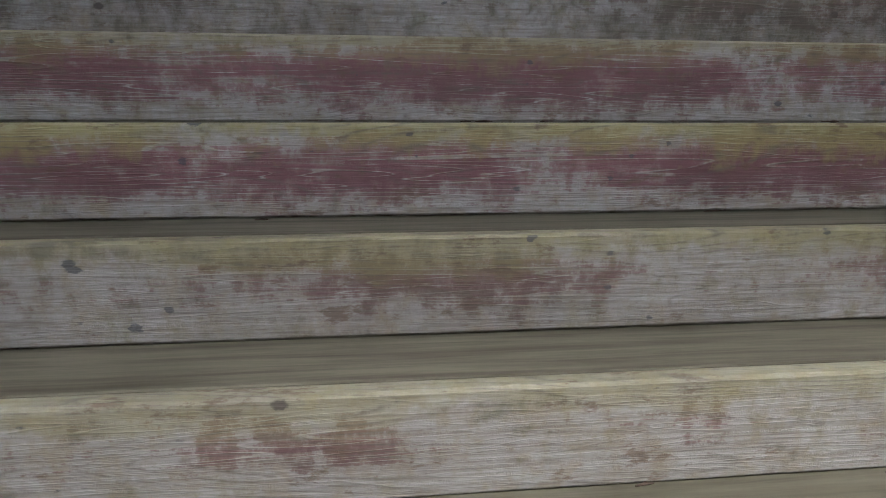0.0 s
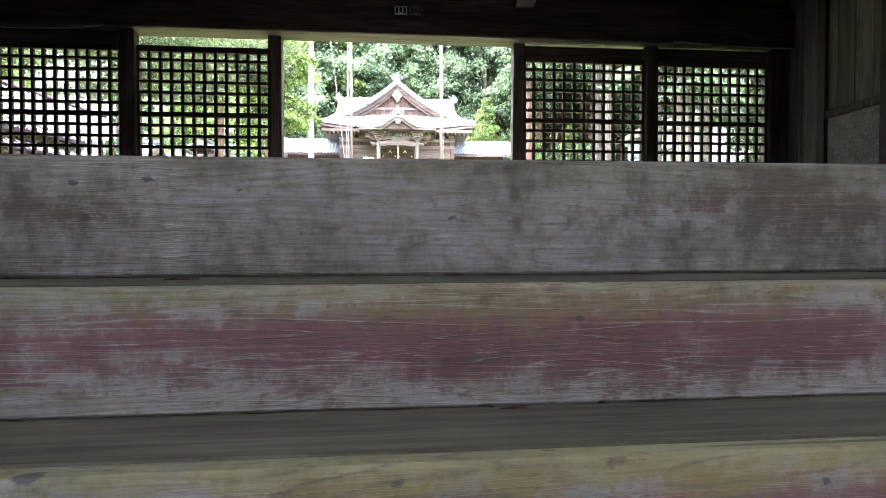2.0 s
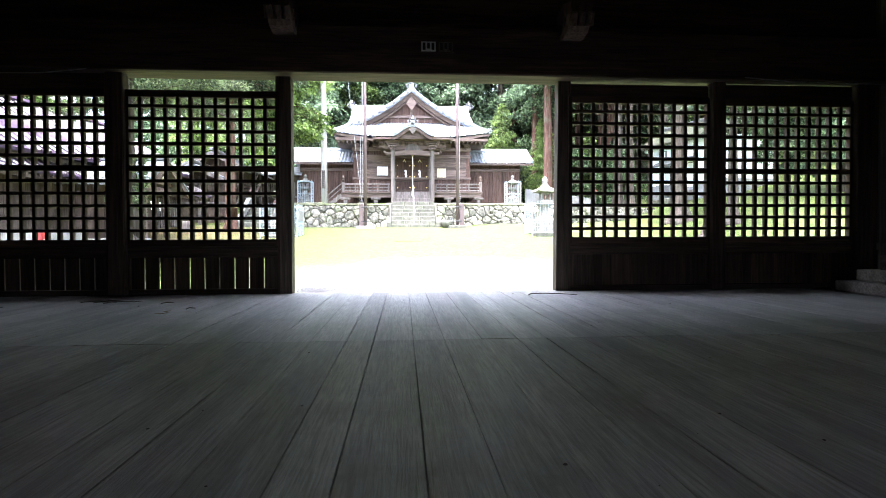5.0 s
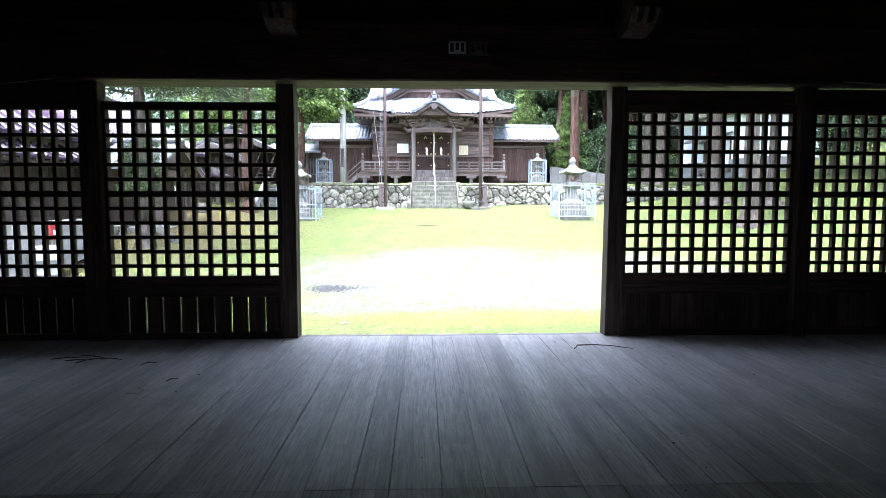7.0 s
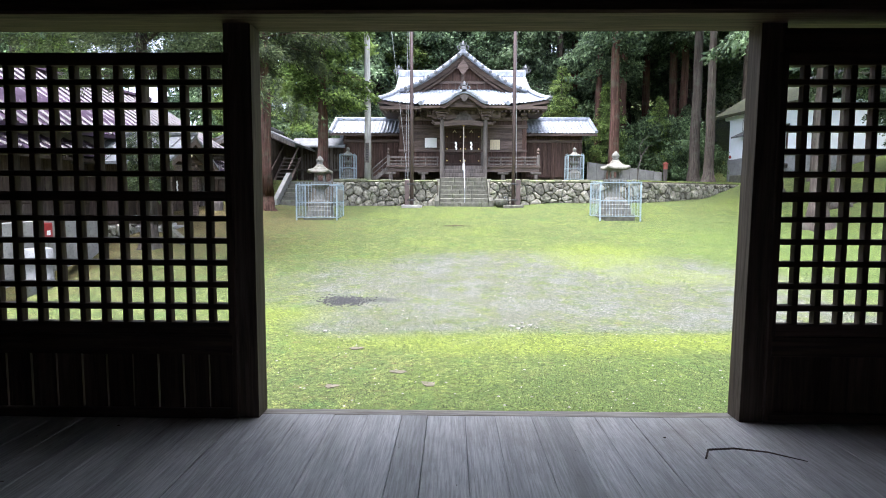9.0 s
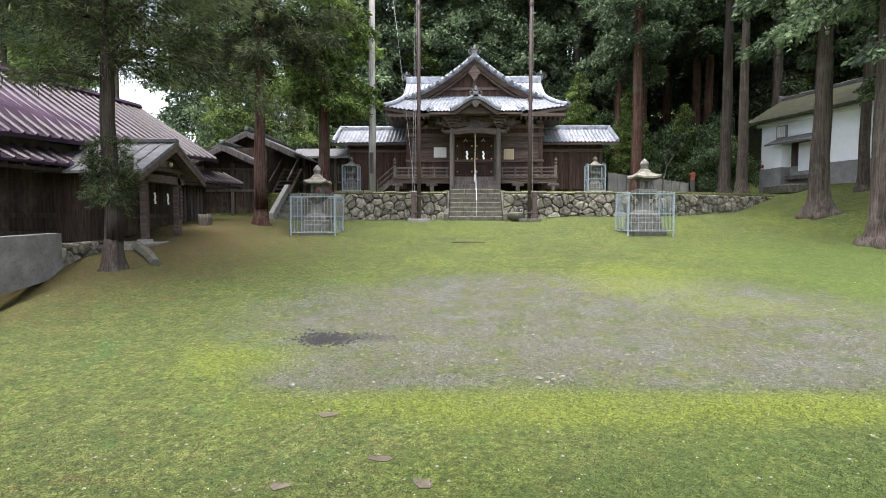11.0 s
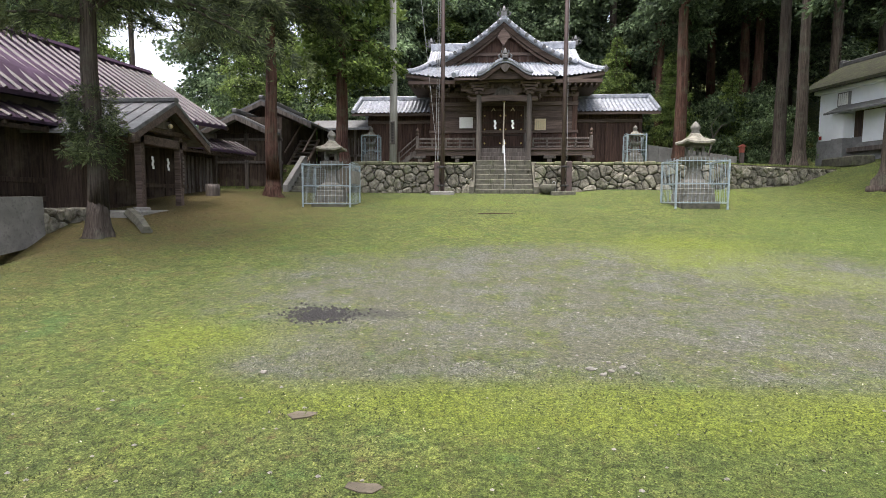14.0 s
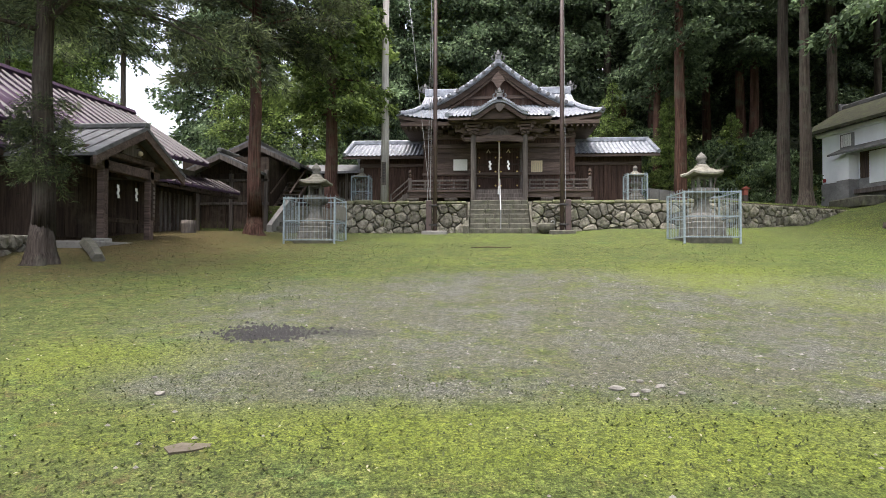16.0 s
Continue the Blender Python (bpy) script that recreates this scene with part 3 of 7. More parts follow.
def hall_shell():
    s = Shape().box(-HX - 0.12, -HX, HY - 0.1, 0.12, -1.4, 3.1)
    left = setting("wall_west", s, M_HALL, "dark board wall of the timber hall", "wall")
    s = Shape().box(HX, HX + 0.12, HY - 0.1, 0.12, -1.4, 3.1)
    right = setting("wall_east", s, M_HALL_GREY, "greyed vertical board wall of the timber hall", "wall")
    for wall, x0, x1, mat in ((left, -HX + 0.002, -HX + 0.022, M_HALL), (right, HX - 0.022, HX - 0.002, M_HALL_GREY)):
        y = HY
        while y < -0.1:
            w = rnd.uniform(0.17, 0.26)
            part("board", Shape().box(x0, x1, y + 0.004, min(y + w, -0.1) - 0.004, 0.0, 2.9, 0.004), mat, wall)
            y += w
    # lower ledge along the boards
    part("ledge", Shape().box(HX - 0.1, HX - 0.024, HY, -0.18, 0.36, 0.43, 0.006), M_HALL_GREY, right, "greyed timber rail")
    for y, z0, z1 in ((-0.62, 0.43, 2.9), (-1.35, 0.43, 2.9)):
        part("wall_stud", Shape().box(HX - 0.07, HX - 0.024, y - 0.05, y + 0.05, z0, z1, 0.006), M_HALL, right)
    part("hatch_rail", Shape().box(HX - 0.06, HX - 0.024, -1.3, -0.67, 1.05, 1.12, 0.006), M_HALL, right)
    part("hatch_panel", Shape().box(HX - 0.04, HX - 0.024, -1.29, -0.68, 0.5, 1.04, 0.004), M_EDGE, right, "pale boarded hatch")
    s = Shape().box(-HX, HX, HY, 0.1, 3.1, 3.18)
    setting("ceiling", s, M_HALL_X, "dark plank ceiling of the timber hall", "ceiling")
    # roof out of view; its back eave is drawn low and deep to block sky
    roof = setting("hall_roof", Shape().prism([(-7.5, 2.2), (-2.3, 5.0), (0.75, 3.1), (0.75, 3.25), (-2.3, 5.2), (-7.5, 2.35)], "x", -5.6, 5.6), M_TILE_DARK, "unseen dark pitched roof over the timber hall", "roof")
    for x in (-5.5, 5.5):
        part("gable_board", Shape().prism([(-4.75, 3.1), (-2.3, 4.9), (0.12, 3.1)], "x", x - 0.05 if x < 0 else x - 1.2, x + 1.2 if x < 0 else x + 0.05), M_HALL, roof)
    # back of the hall, open above the stair; unseen walls added to limit light
    back = setting("wall_back", Shape().box(-HX, -2.9, HY - 0.1, HY, -1.4, 3.1), M_HALL, "unseen added board wall beside the stair opening", "wall")
    part("wall_panel", Shape().box(2.9, HX, HY - 0.1, HY, -1.4, 3.1), M_HALL, back)
    part("lintel", Shape().box(-2.9, 2.9, HY - 0.12, HY + 0.06, 2.15, 3.1, 0.01), M_HALL_X, back)
    # unseen enclosure added to hold daylight back from stair and floor
    porch = setting("porch_wall", Shape().box(-3.14, -3.02, -8.3, HY - 0.1, -1.6, 3.0), M_HALL, "unseen added boards that shade the stair from behind", "wall")
    part("wall_panel", Shape().box(3.02, 3.14, -8.3, HY - 0.1, -1.6, 3.0), M_HALL, porch)
    # added back wall; the open slot under the eave sets the stair's light
    part("wall_panel", Shape().box(-3.02, 3.02, -8.3, -8.2, -1.6, 2.2), M_HALL, porch)
    for a, b in ((-3.02, -1.15), (1.15, 3.02)):
        part("porch_ceiling", Shape().box(a, b, -8.2, -7.3, 2.2, 2.26), M_HALL, porch)
    under = setting("hall_plinth", Shape().box(-HX, HX, -0.1, 0.08, -1.4, -0.145), M_HALL, "dark boards closing the space beneath the hall", "wall")
    part("underfloor", Shape().box(-HX, HX, HY, -0.1, -0.3, -0.12), M_HALL_X, under)


hall_shell()


def hall_front():
    """Posts, beams and the carved brackets of the side that looks to the yard."""
    frame_ob = setting("wall_front", Shape().box(-HX, HX, -0.2, 0.085, 1.91, 2.32, 0.012), M_HALL_X, "heavy dark timber beam over the hall opening", "wall")
    part("upper_boards", Shape().box(-HX, HX, -0.04, 0.06, 2.32, 3.1), M_HALL_X, frame_ob)
    part("sill", Shape().box(-HX, HX, 0.005, 0.085, -0.14, -0.004, 0.006), M_EDGE, frame_ob, "worn grey sill")
    for x, w in ((-2.685, 0.15), (2.67, 0.13), (-4.08, 0.14), (4.08, 0.14)):
        part("post", Shape().box(x - w / 2, x + w / 2, -0.12, 0.0, 0.0, 1.91, 0.01), M_HALL, frame_ob, "square timber post")
    part("door_post", Shape().prism([(-1.345, 0.0), (-1.215, 0.0), (-1.215, 1.91), (-1.345, 1.91)], "y", -0.055, 0.07), M_POST, frame_ob, "worn square door post")
    part("door_post", Shape().prism([(1.16, 0.0), (1.285, 0.0), (1.3, 1.91), (1.182, 1.91)], "y", -0.05, 0.065), M_POST, frame_ob, "worn square door post")
    for a, c in ((-HX, -4.02), (4.02, HX)):
        part("corner_board", Shape().box(a, c, -0.1, -0.01, 0.0, 1.91), M_HALL, frame_ob)
    for x in (-1.22, 1.24):
        b = Shape()
        b.prism([(-0.55, 2.42), (-0.5, 2.28), (-0.42, 2.22), (-0.3, 2.2), (-0.1, 2.24), (-0.1, 2.46), (-0.3, 2.5)], "x", x - 0.09, x + 0.09)
        for k in range(3):
            b.tube((x - 0.1, -0.47 + 0.12 * k, 2.3 + 0.03 * (k % 2)), (x + 0.1, -0.47 + 0.12 * k, 2.3 + 0.03 * (k % 2)), 0.045, n=12)
            b.tube((x - 0.07 + 0.07 * k, -0.56, 2.33), (x - 0.07 + 0.07 * k, -0.5, 2.25), 0.03, 0.04, n=10)
        part("carved_bracket", b, M_HALL, frame_ob, "carved cloud-shaped bracket")
    return frame_ob


hall_front()


def lattice_screen(x0, x1, z0, z1, slit, transom, group="lattice screens of the hall front"):
    """A screen of twelve by twelve openings on a boarded base."""
    s = thing("lattice_screen", "dark timber lattice screen above a boarded base", "screen", ((x0 + x1) / 2, 0, 0), group)
    half, y0, y1 = (x1 - x0) / 2, -0.06, -0.02
    for k in range(1, 12):
        x = -half + 2 * half * k / 12
        part("upright_bar", Shape().box(x - 0.015, x + 0.015, y0, y1, z0, z1, 0.003), M_HALL, s)
    zm = (z0 + z1) / 2 + 0.01
    for k in range(13):
        z = z0 + (z1 - z0) * k / 12
        t = 0.03 if k in (0, 12) else 0.014
        if k == 6:
            t = 0.024
        part("cross_bar", Shape().box(-half, half, y0 - 0.006, y1 + 0.006, z - t, z + t, 0.003), M_HALL_X, s)
    for x in (-half, half):
        part("stile", Shape().box(x - 0.018, x + 0.018, y0 - 0.009, y1 + 0.009, 0.0, z1 + 0.03, 0.003), M_HALL, s)
    part("bottom_rail", Shape().box(-half, half, y0 - 0.012, y1 + 0.012, z0 - 0.13, z0 - 0.03, 0.004), M_HALL_X, s)
    part("foot_rail", Shape().box(-half, half, y0 - 0.012, y1 + 0.012, 0.0, 0.05, 0.004), M_HALL_X, s)
    n = 10
    for k in range(n):
        a, b = -half + 2 * half * k / n, -half + 2 * half * (k + 1) / n
        g = slit * (0.4 + 0.8 * rnd.random())
        part("base_board", Shape().box(a + g, b - g, -0.052, -0.028, 0.05, z0 - 0.13), M_HALL, s)
    if transom:
        part("head_board", Shape().box(-half, half, -0.06, -0.02, z1 + 0.03, transom, 0.003), M_HALL_X, s)
    return s


lattice_screen(-2.605, -1.332, 0.452, 1.745, 0.006, 0)
lattice_screen(-4.0, -2.77, 0.452, 1.745, 0.0045, 1.908)
lattice_screen(1.288, 2.595, 0.462, 1.745, 0.0, 1.885)
lattice_screen(2.745, 4.0, 0.462, 1.735, 0.0, 1.9)


def hall_floor():
    fl = setting("floor", Shape().box(-HX, HX, -4.79, 0.0, -0.12, -0.045), M_HALL_X, "grey weathered plank floor of the timber hall", "floor")
    x = -HX
    while x < HX - 0.05:
        w = rnd.uniform(0.115, 0.19)
        w = min(w, HX - x)
        gap = rnd.choice((0.001, 0.0014, 0.0018, 0.0026))
        if -1.4 < x < -1.25 or -1.0 < x < -0.9:
            gap = 0.005
        # the back row takes the darkened boards: shade put into the plank colour
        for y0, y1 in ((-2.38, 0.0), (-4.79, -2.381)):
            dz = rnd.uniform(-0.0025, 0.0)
            part("plank", Shape().box(x + gap, x + w - 0.0006, y0, y1 - 0.001, -0.045, dz, 0.0012), M_FLOOR if y1 == 0.0 else M_FLOOR_BROWN_SHADED, fl)
        x += w
    part("edge_board", Shape().box(-2.9, 2.9, -4.898, -4.792, -0.06, 0.002, 0.008), M_EDGE, fl, "worn transverse edge board")


hall_floor()


def hall_stair():
    st = thing("wooden_stair", "wide worn wooden stair with faded red paint", "stair", (0, 0, 0), kind="structure")
    reds, mosses = (0.2, 0.95, 0.85, 0.35, 0.15), (0.3, 0.6, 0.9, 0.75, 0.5)
    tops = (0.0, -0.2, -0.377, -0.55, -0.716, -0.875, -1.05, -1.22)
    fronts = (-4.9, -5.082, -5.268, -5.455, -5.645, -5.86, -6.06)
    for k in range(7):
        y, z, high = fronts[k], tops[k + 1], tops[k] - tops[k + 1]
        q = min(k, 4)
        part("riser", Shape().box(-2.9, 2.9, 0.0, 0.035, 0.0, high - 0.002, 0.005), painted_step("step_paint", reds[q], 0.75 * mosses[q], high, (0.9, 0.3, 0.2, 0.5, 0.35)[q]), st, "", False, pose(0, y, z))
        if k < 6:
            part("tread", Shape().box(-2.9, 2.9, fronts[k + 1] + 0.0355, y + 0.012, z - 0.04, z - 0.001, 0.002), M_TREAD, st)
    lit = Shape()
    for k in range(60):
        j = rnd.randrange(6)
        x, y, z, a, ln = rnd.uniform(-2.0, 2.0), fronts[j] - rnd.uniform(0.003, 0.1) * rnd.random(), tops[j + 1], rnd.uniform(-0.7, 0.7), rnd.uniform(0.004, 0.028)
        c, d = ln * math.cos(a), ln * math.sin(a) * 0.4
        lit.path([(x - c, y - d, z + 0.002), (x + 0.2 * c, y + 0.002, z + 0.0025), (x + c, y + d, z + 0.002)], [0.0012, rnd.uniform(0.0015, 0.0035), 0.001], 5)
    tagged(part("step_litter", lit, M_HALL), "dark bits of twig and bark on the treads", "litter", kind="stuff")
    for x in (-2.98, 2.98):
        part("string_board", Shape().prism([(-4.66, 0.05), (-4.66, -1.4), (-6.2, -1.4), (-6.1, -1.0)], "x", x - 0.05, x + 0.05), M_HALL_GREY, st)
    base = thing("threshold_stone", "rough stone slab at the foot of the stair", "stone", kind="structure")
    part("slab", Shape().box(-2.95, 2.95, -8.2, -6.03, -1.7, -1.42, 0.03), M_STEP_STONE, base)
    out = thing("yard_stair", "plain timber steps from the hall down to the lawn", "stair", kind="structure")
    for k in range(5):
        part("tread", Shape().box(-1.2, 1.2, 0.088 + 0.29 * k, 0.385 + 0.29 * k, -0.24 - 0.19 * k, -0.2 - 0.19 * k, 0.005), M_TREAD, out)
    for x in (-1.2, 1.2):
        part("string_board", Shape().prism([(0.13, -0.2), (0.13, -1.2), (1.6, -1.2), (1.6, -1.0)], "x", x - 0.03, x + 0.03), M_HALL_GREY, out)


hall_stair()


# ---- shrine on the terrace ----
def tiled_slope(p00, p10, p01, p11, cols, rows, sag=0.0, lift=0.0, material=None, name="roof_tiles", parent=None, smooth=True):
    """A tiled roof face: eave corners p00 and p10, top corners p01 and p11; round rolls run up it, courses step across it."""
    p00, p10, p01, p11 = (Vector(p) for p in (p00, p10, p01, p11))
    s, per = Shape(), 6
    nu, nv = cols * per, rows * 2
    nrm = (p10 - p00).cross(p01 - p00).normalized()
    if nrm.z < 0:
        nrm = -nrm
    for j in range(nv + 1):
        row, v = j // 2, 0
        v = min(1.0, (row + (0.02 if j % 2 == 0 else 0.98)) / rows)
        step = 0.022 if j % 2 == 0 else 0.0
        for i in range(nu + 1):
            u = i / nu
            p = (p00.lerp(p10, u)).lerp(p01.lerp(p11, u), v)
            ph = (i % per) / per
            roll = 0.04 * max(0.0, math.sin(ph * math.tau)) - 0.014 * max(0.0, -math.sin(ph * math.tau))
            p = p + nrm * (roll + step) + Vector((0, 0, -sag * 4 * v * (1 - v) + lift * abs(2 * u - 1) ** 3 * (1 - v) ** 2))
            s.v.append(tuple(p))
    n = nu + 1
    s.f = [(j * n + i, j * n + i + 1, (j + 1) * n + i + 1, (j + 1) * n + i) for j in range(nv) for i in range(nu)]
    return part(name, s, material or M_TILE, parent, "", smooth)


def slab_roof(parent, quad, thick, material, name="roof_boarding"):
    """A sloping slab under the tiles."""
    top = [Vector(p) for p in quad]
    low = [p - Vector((0, 0, thick)) for p in top]
    s = Shape().add(top + low, [(0, 1, 2, 3), (7, 6, 5, 4), (0, 4, 5, 1), (1, 5, 6, 2), (2, 6, 7, 3), (3, 7, 4, 0)])
    return part(name, s, material, parent)


def ridge_ornament(parent, x, y, z, s=1.0, name="ridge_ornament"):
    b = Shape()
    b.box(x - 0.16 * s, x + 0.16 * s, y - 0.1, y + 0.1, z - 0.1 * s, z + 0.22 * s, 0.02)
    b.lathe([(0.05 * s, z + 0.2 * s), (0.13 * s, z + 0.28 * s), (0.1 * s, z + 0.4 * s), (0.03 * s, z + 0.55 * s)], 10, (x, y))
    for k in (-1, 1):
        b.path([(x + k * 0.14 * s, y, z), (x + k * 0.3 * s, y, z + 0.05 * s), (x + k * 0.34 * s, y, z + 0.17 * s), (x + k * 0.25 * s, y, z + 0.24 * s)], 0.05 * s, 8)
        b.path([(x + k * 0.1 * s, y, z + 0.2 * s), (x + k * 0.2 * s, y, z + 0.32 * s), (x + k * 0.17 * s, y, z + 0.44 * s)], 0.035 * s, 8)
    return part(name, b, M_TILE_DARK, parent, "ornamental end tile")


def shrine():
    X = AXIS
    sh = thing("shrine_hall", "old wooden shrine hall with grey tiled gable roof", "shrine", (X, 0, 0))
    T, F = 2.14, 2.93
    Y = 25.8
    # body
    part("wall", Shape().box(-3.1, 3.1, Y, 31.5, F - 0.1, 5.6), M_SHRINE, sh, "brown board wall")
    part("underfloor", Shape().box(-3.0, 3.0, Y + 0.3, 31.4, T, F - 0.1), M_HALL, sh)
    for x in (-3.1, -1.02, 1.02, 3.1):
        part("post", Shape().box(x - 0.11, x + 0.11, Y - 0.1, Y + 0.1, T, 5.5, 0.015), M_SHRINE_GREY if abs(x) < 2 else M_SHRINE, sh)
    for z, t in ((3.75, 0.06), (4.95, 0.09), (5.35, 0.1)):
        part("tie_beam", Shape().box(-3.25, 3.25, Y - 0.13, Y - 0.02, z - t, z + t, 0.01), M_SHRINE_X, sh)
    for side in (-1, 1):
        a, b = sorted((side * 1.14, side * 2.98))
        for k in range(9):
            w = (b - a) / 9
            part("wall_board", Shape().box(a + w * k + 0.004, a + w * (k + 1) - 0.004, Y - 0.05, Y - 0.004, F, 3.69, 0.004), M_SHRINE, sh)
        for k in range(5):
            part("wall_board", Shape().box(a, b, Y - 0.05, Y - 0.004, 3.82 + 0.21 * k, 4.02 + 0.21 * k, 0.004), M_SHRINE_X, sh)
    # doors
    for k, x in enumerate((-0.46, 0.46)):
        d = part("door", Shape().box(x - 0.44, x + 0.44, Y - 0.06, Y - 0.01, F + 0.02, 4.85, 0.006), M_SHRINE, sh, "dark panelled door leaf")
        for z in (3.1, 3.6, 4.15, 4.7):
            part("door_rail", Shape().box(x - 0.44, x + 0.44, Y - 0.08, Y - 0.062, z - 0.035, z + 0.035, 0.004), M_HALL_X, d)
        for z in (3.25, 3.85, 4.45):
            for q in (-1, 1):
                part("stud", Shape().tube((x + q * 0.34, Y - 0.1, z), (x + q * 0.34, Y - 0.06, z), 0.035, n=10), M_BRASS, d)
    # veranda
    vr = part("veranda_deck", Shape().box(-3.75, 3.75, 24.6, Y - 0.1, F - 0.09, F, 0.01), M_SHRINE_X, sh, "greyed veranda floor")
    part("veranda_beam", Shape().box(-3.7, 3.7, 24.68, 24.82, F - 0.3, F - 0.09, 0.01), M_SHRINE_X, sh)
    for x in (-3.55, -1.95, 1.95, 3.55):
        part("veranda_post", Shape().box(x - 0.09, x + 0.09, 24.68, 24.86, T, F - 0.3, 0.01), M_SHRINE_GREY, sh)
        part("post_foot", Shape().box(x - 0.26, x + 0.26, 24.66, 24.88, F - 0.42, F - 0.3, 0.02), M_SHRINE_GREY, sh)
    for side in (-1, 1):
        a, b = sorted((side * 1.2, side * 3.65))
        for z, t in ((3.0, 0.035), (3.16, 0.03), (3.33, 0.04)):
            part("hand_rail", Shape().box(a, b, 24.66, 24.66 + 2 * t, z - t, z + t, 0.008), M_SHRINE_GREY, sh)
        for k in range(5):
            x = lerp(a + 0.05, b - 0.05, k / 4)
            part("rail_post", Shape().box(x - 0.03, x + 0.03, 24.66, 24.72, F, 3.3), M_SHRINE_GREY, sh)
        x = side * 3.65
        p = part("newel_post", Shape().box(x - 0.06, x + 0.06, 24.62, 24.74, F, 3.45, 0.01), M_SHRINE_GREY, sh)
        part("newel_cap", Shape().lathe([(0.05, 3.45), (0.075, 3.5), (0.075, 3.56), (0.04, 3.6), (0.075, 3.66), (0.06, 3.72), (0.01, 3.8)], 10, (x, 24.68)), M_HALL, p)
        # side stair down from the veranda
        if side > 0:
            continue
        for k in range(4):
            part("side_step", Shape().box(*sorted((side * (3.75 + 0.2 * k), side * (4.0 + 0.2 * k))), 24.75, 25.5, F - 0.2 - 0.18 * k, F - 0.15 - 0.18 * k), M_SHRINE_GREY, sh)
        part("side_string", Shape().add([(side * 3.7, 24.7, F - 0.02), (side * 4.6, 24.7, T + 0.05), (side * 4.6, 24.7, T - 0.05), (side * 4.4, 24.7, T - 0.05), (side * 3.7, 24.7, F - 0.25),
                                         (side * 3.7, 24.76, F - 0.02), (side * 4.6, 24.76, T + 0.05), (side * 4.6, 24.76, T - 0.05), (side * 4.4, 24.76, T - 0.05), (side * 3.7, 24.76, F - 0.25)],
                                        [(0, 1, 2, 3, 4), (9, 8, 7, 6, 5), (0, 5, 6, 1), (1, 6, 7, 2), (2, 7, 8, 3), (3, 8, 9, 4), (4, 9, 5, 0)]), M_SHRINE_GREY, sh)
        part("side_rail", Shape().path([(side * 3.7, 24.72, 3.4), (side * 4.45, 24.72, 2.75)], 0.03, 8), M_SHRINE_GREY, sh)
        part("side_rail", Shape().path([(side * 3.7, 24.72, 3.15), (side * 4.45, 24.72, 2.5)], 0.025, 8), M_SHRINE_GREY, sh)
        part("side_rail_post", Shape().path([(side * 4.45, 24.72, 2.8), (side * 4.45, 24.72, 2.2)], 0.03, 8), M_SHRINE_GREY, sh)
    # wooden front steps
    for k in range(4):
        part("front_step", Shape().box(-0.93, 0.93, 23.55 + 0.26 * k, 24.6, T + 0.03 + 0.19 * k, T + 0.2 + 0.19 * k, 0.012), M_SHRINE_GREY, sh, "greyed wooden step")
    # porch columns, beam and carving
    for x in (-1.02, 1.02):
        part("porch_column", Shape().box(x - 0.1, x + 0.1, 23.85, 24.05, T + 0.08, 5.05, 0.02), M_SHRINE_GREY, sh, "square greyed porch column")
        part("column_base", Shape().box(x - 0.16, x + 0.16, 23.79, 24.11, T - 0.05, T + 0.08, 0.02), M_LANTERN, sh)
        b = Shape()
        for k, (w, z) in enumerate(((0.2, 5.05), (0.34, 5.17), (0.5, 5.29), (0.66, 5.41))):
            b.box(x - w / 2 - 0.06, x + w / 2 + 0.06, 23.78 - 0.05 * k, 24.12 + 0.05 * k, z, z + 0.09, 0.015)
            for q in (-1, 1):
                b.box(x + q * w / 2 - 0.06, x + q * w / 2 + 0.06, 23.75 - 0.05 * k, 23.86 - 0.05 * k, z - 0.05, z + 0.1, 0.01)
        part("bracket_set", b, M_SHRINE_X, sh, "stepped bracket block")
        side = 1 if x > 0 else -1
        nose = Shape().path([(x + side * 0.1, 23.95, 4.85), (x + side * 0.32, 23.95, 4.84), (x + side * 0.45, 23.95, 4.92), (x + side * 0.42, 23.95, 5.02)], [0.1, 0.1, 0.08, 0.04], 8)
        part("beam_nose", nose, M_SHRINE_X, sh, "carved beam end")
        part("link_beam", Shape().path([(x, 24.05, 4.95), (x, 24.9, 5.15), (x, 25.75, 5.2)], 0.1, 8), M_SHRINE_X, sh)
    bow = [(lerp(-0.92, 0.92, k / 12), 4.72 + 0.05 * math.sin(math.pi * k / 12)) for k in range(13)]
    part("rainbow_beam", Shape().prism(bow + [(x, z + 0.24) for x, z in reversed(bow)], "y", 23.86, 24.04), M_SHRINE_X, sh, "curved carved tie beam")
    frog = [(-0.55, 4.98), (-0.4, 5.06), (-0.3, 5.22), (-0.14, 5.36), (0.14, 5.36), (0.3, 5.22), (0.4, 5.06), (0.55, 4.98)]
    part("frog_leg_strut", Shape().prism(frog, "y", 23.9, 24.0), M_SHRINE_GREY, sh, "carved frog-leg strut")
    b = Shape()
    for k in range(9):
        a = math.pi * k / 8
        b.tube((0.3 * math.cos(a), 23.84, 5.06 + 0.24 * math.sin(a)), (0.3 * math.cos(a), 23.9, 5.06 + 0.24 * math.sin(a)), 0.06, n=8)
    part("carving", b, M_SHRINE_GREY, sh, "carved cloud pattern")
    wavy = [(lerp(-1.75, 1.75, k / 28), 5.06 + 0.05 * math.sin(k * 1.35) + 0.09 * abs(lerp(-1.0, 1.0, k / 28)) ** 2) for k in range(29)]
    part("carved_frieze", Shape().prism(wavy + [(1.75, 5.5), (-1.75, 5.5)], "y", 24.0, 24.1), M_SHRINE_X, sh, "dark carved frieze board")
    for k in range(11):
        x = lerp(-1.6, 1.6, k / 10)
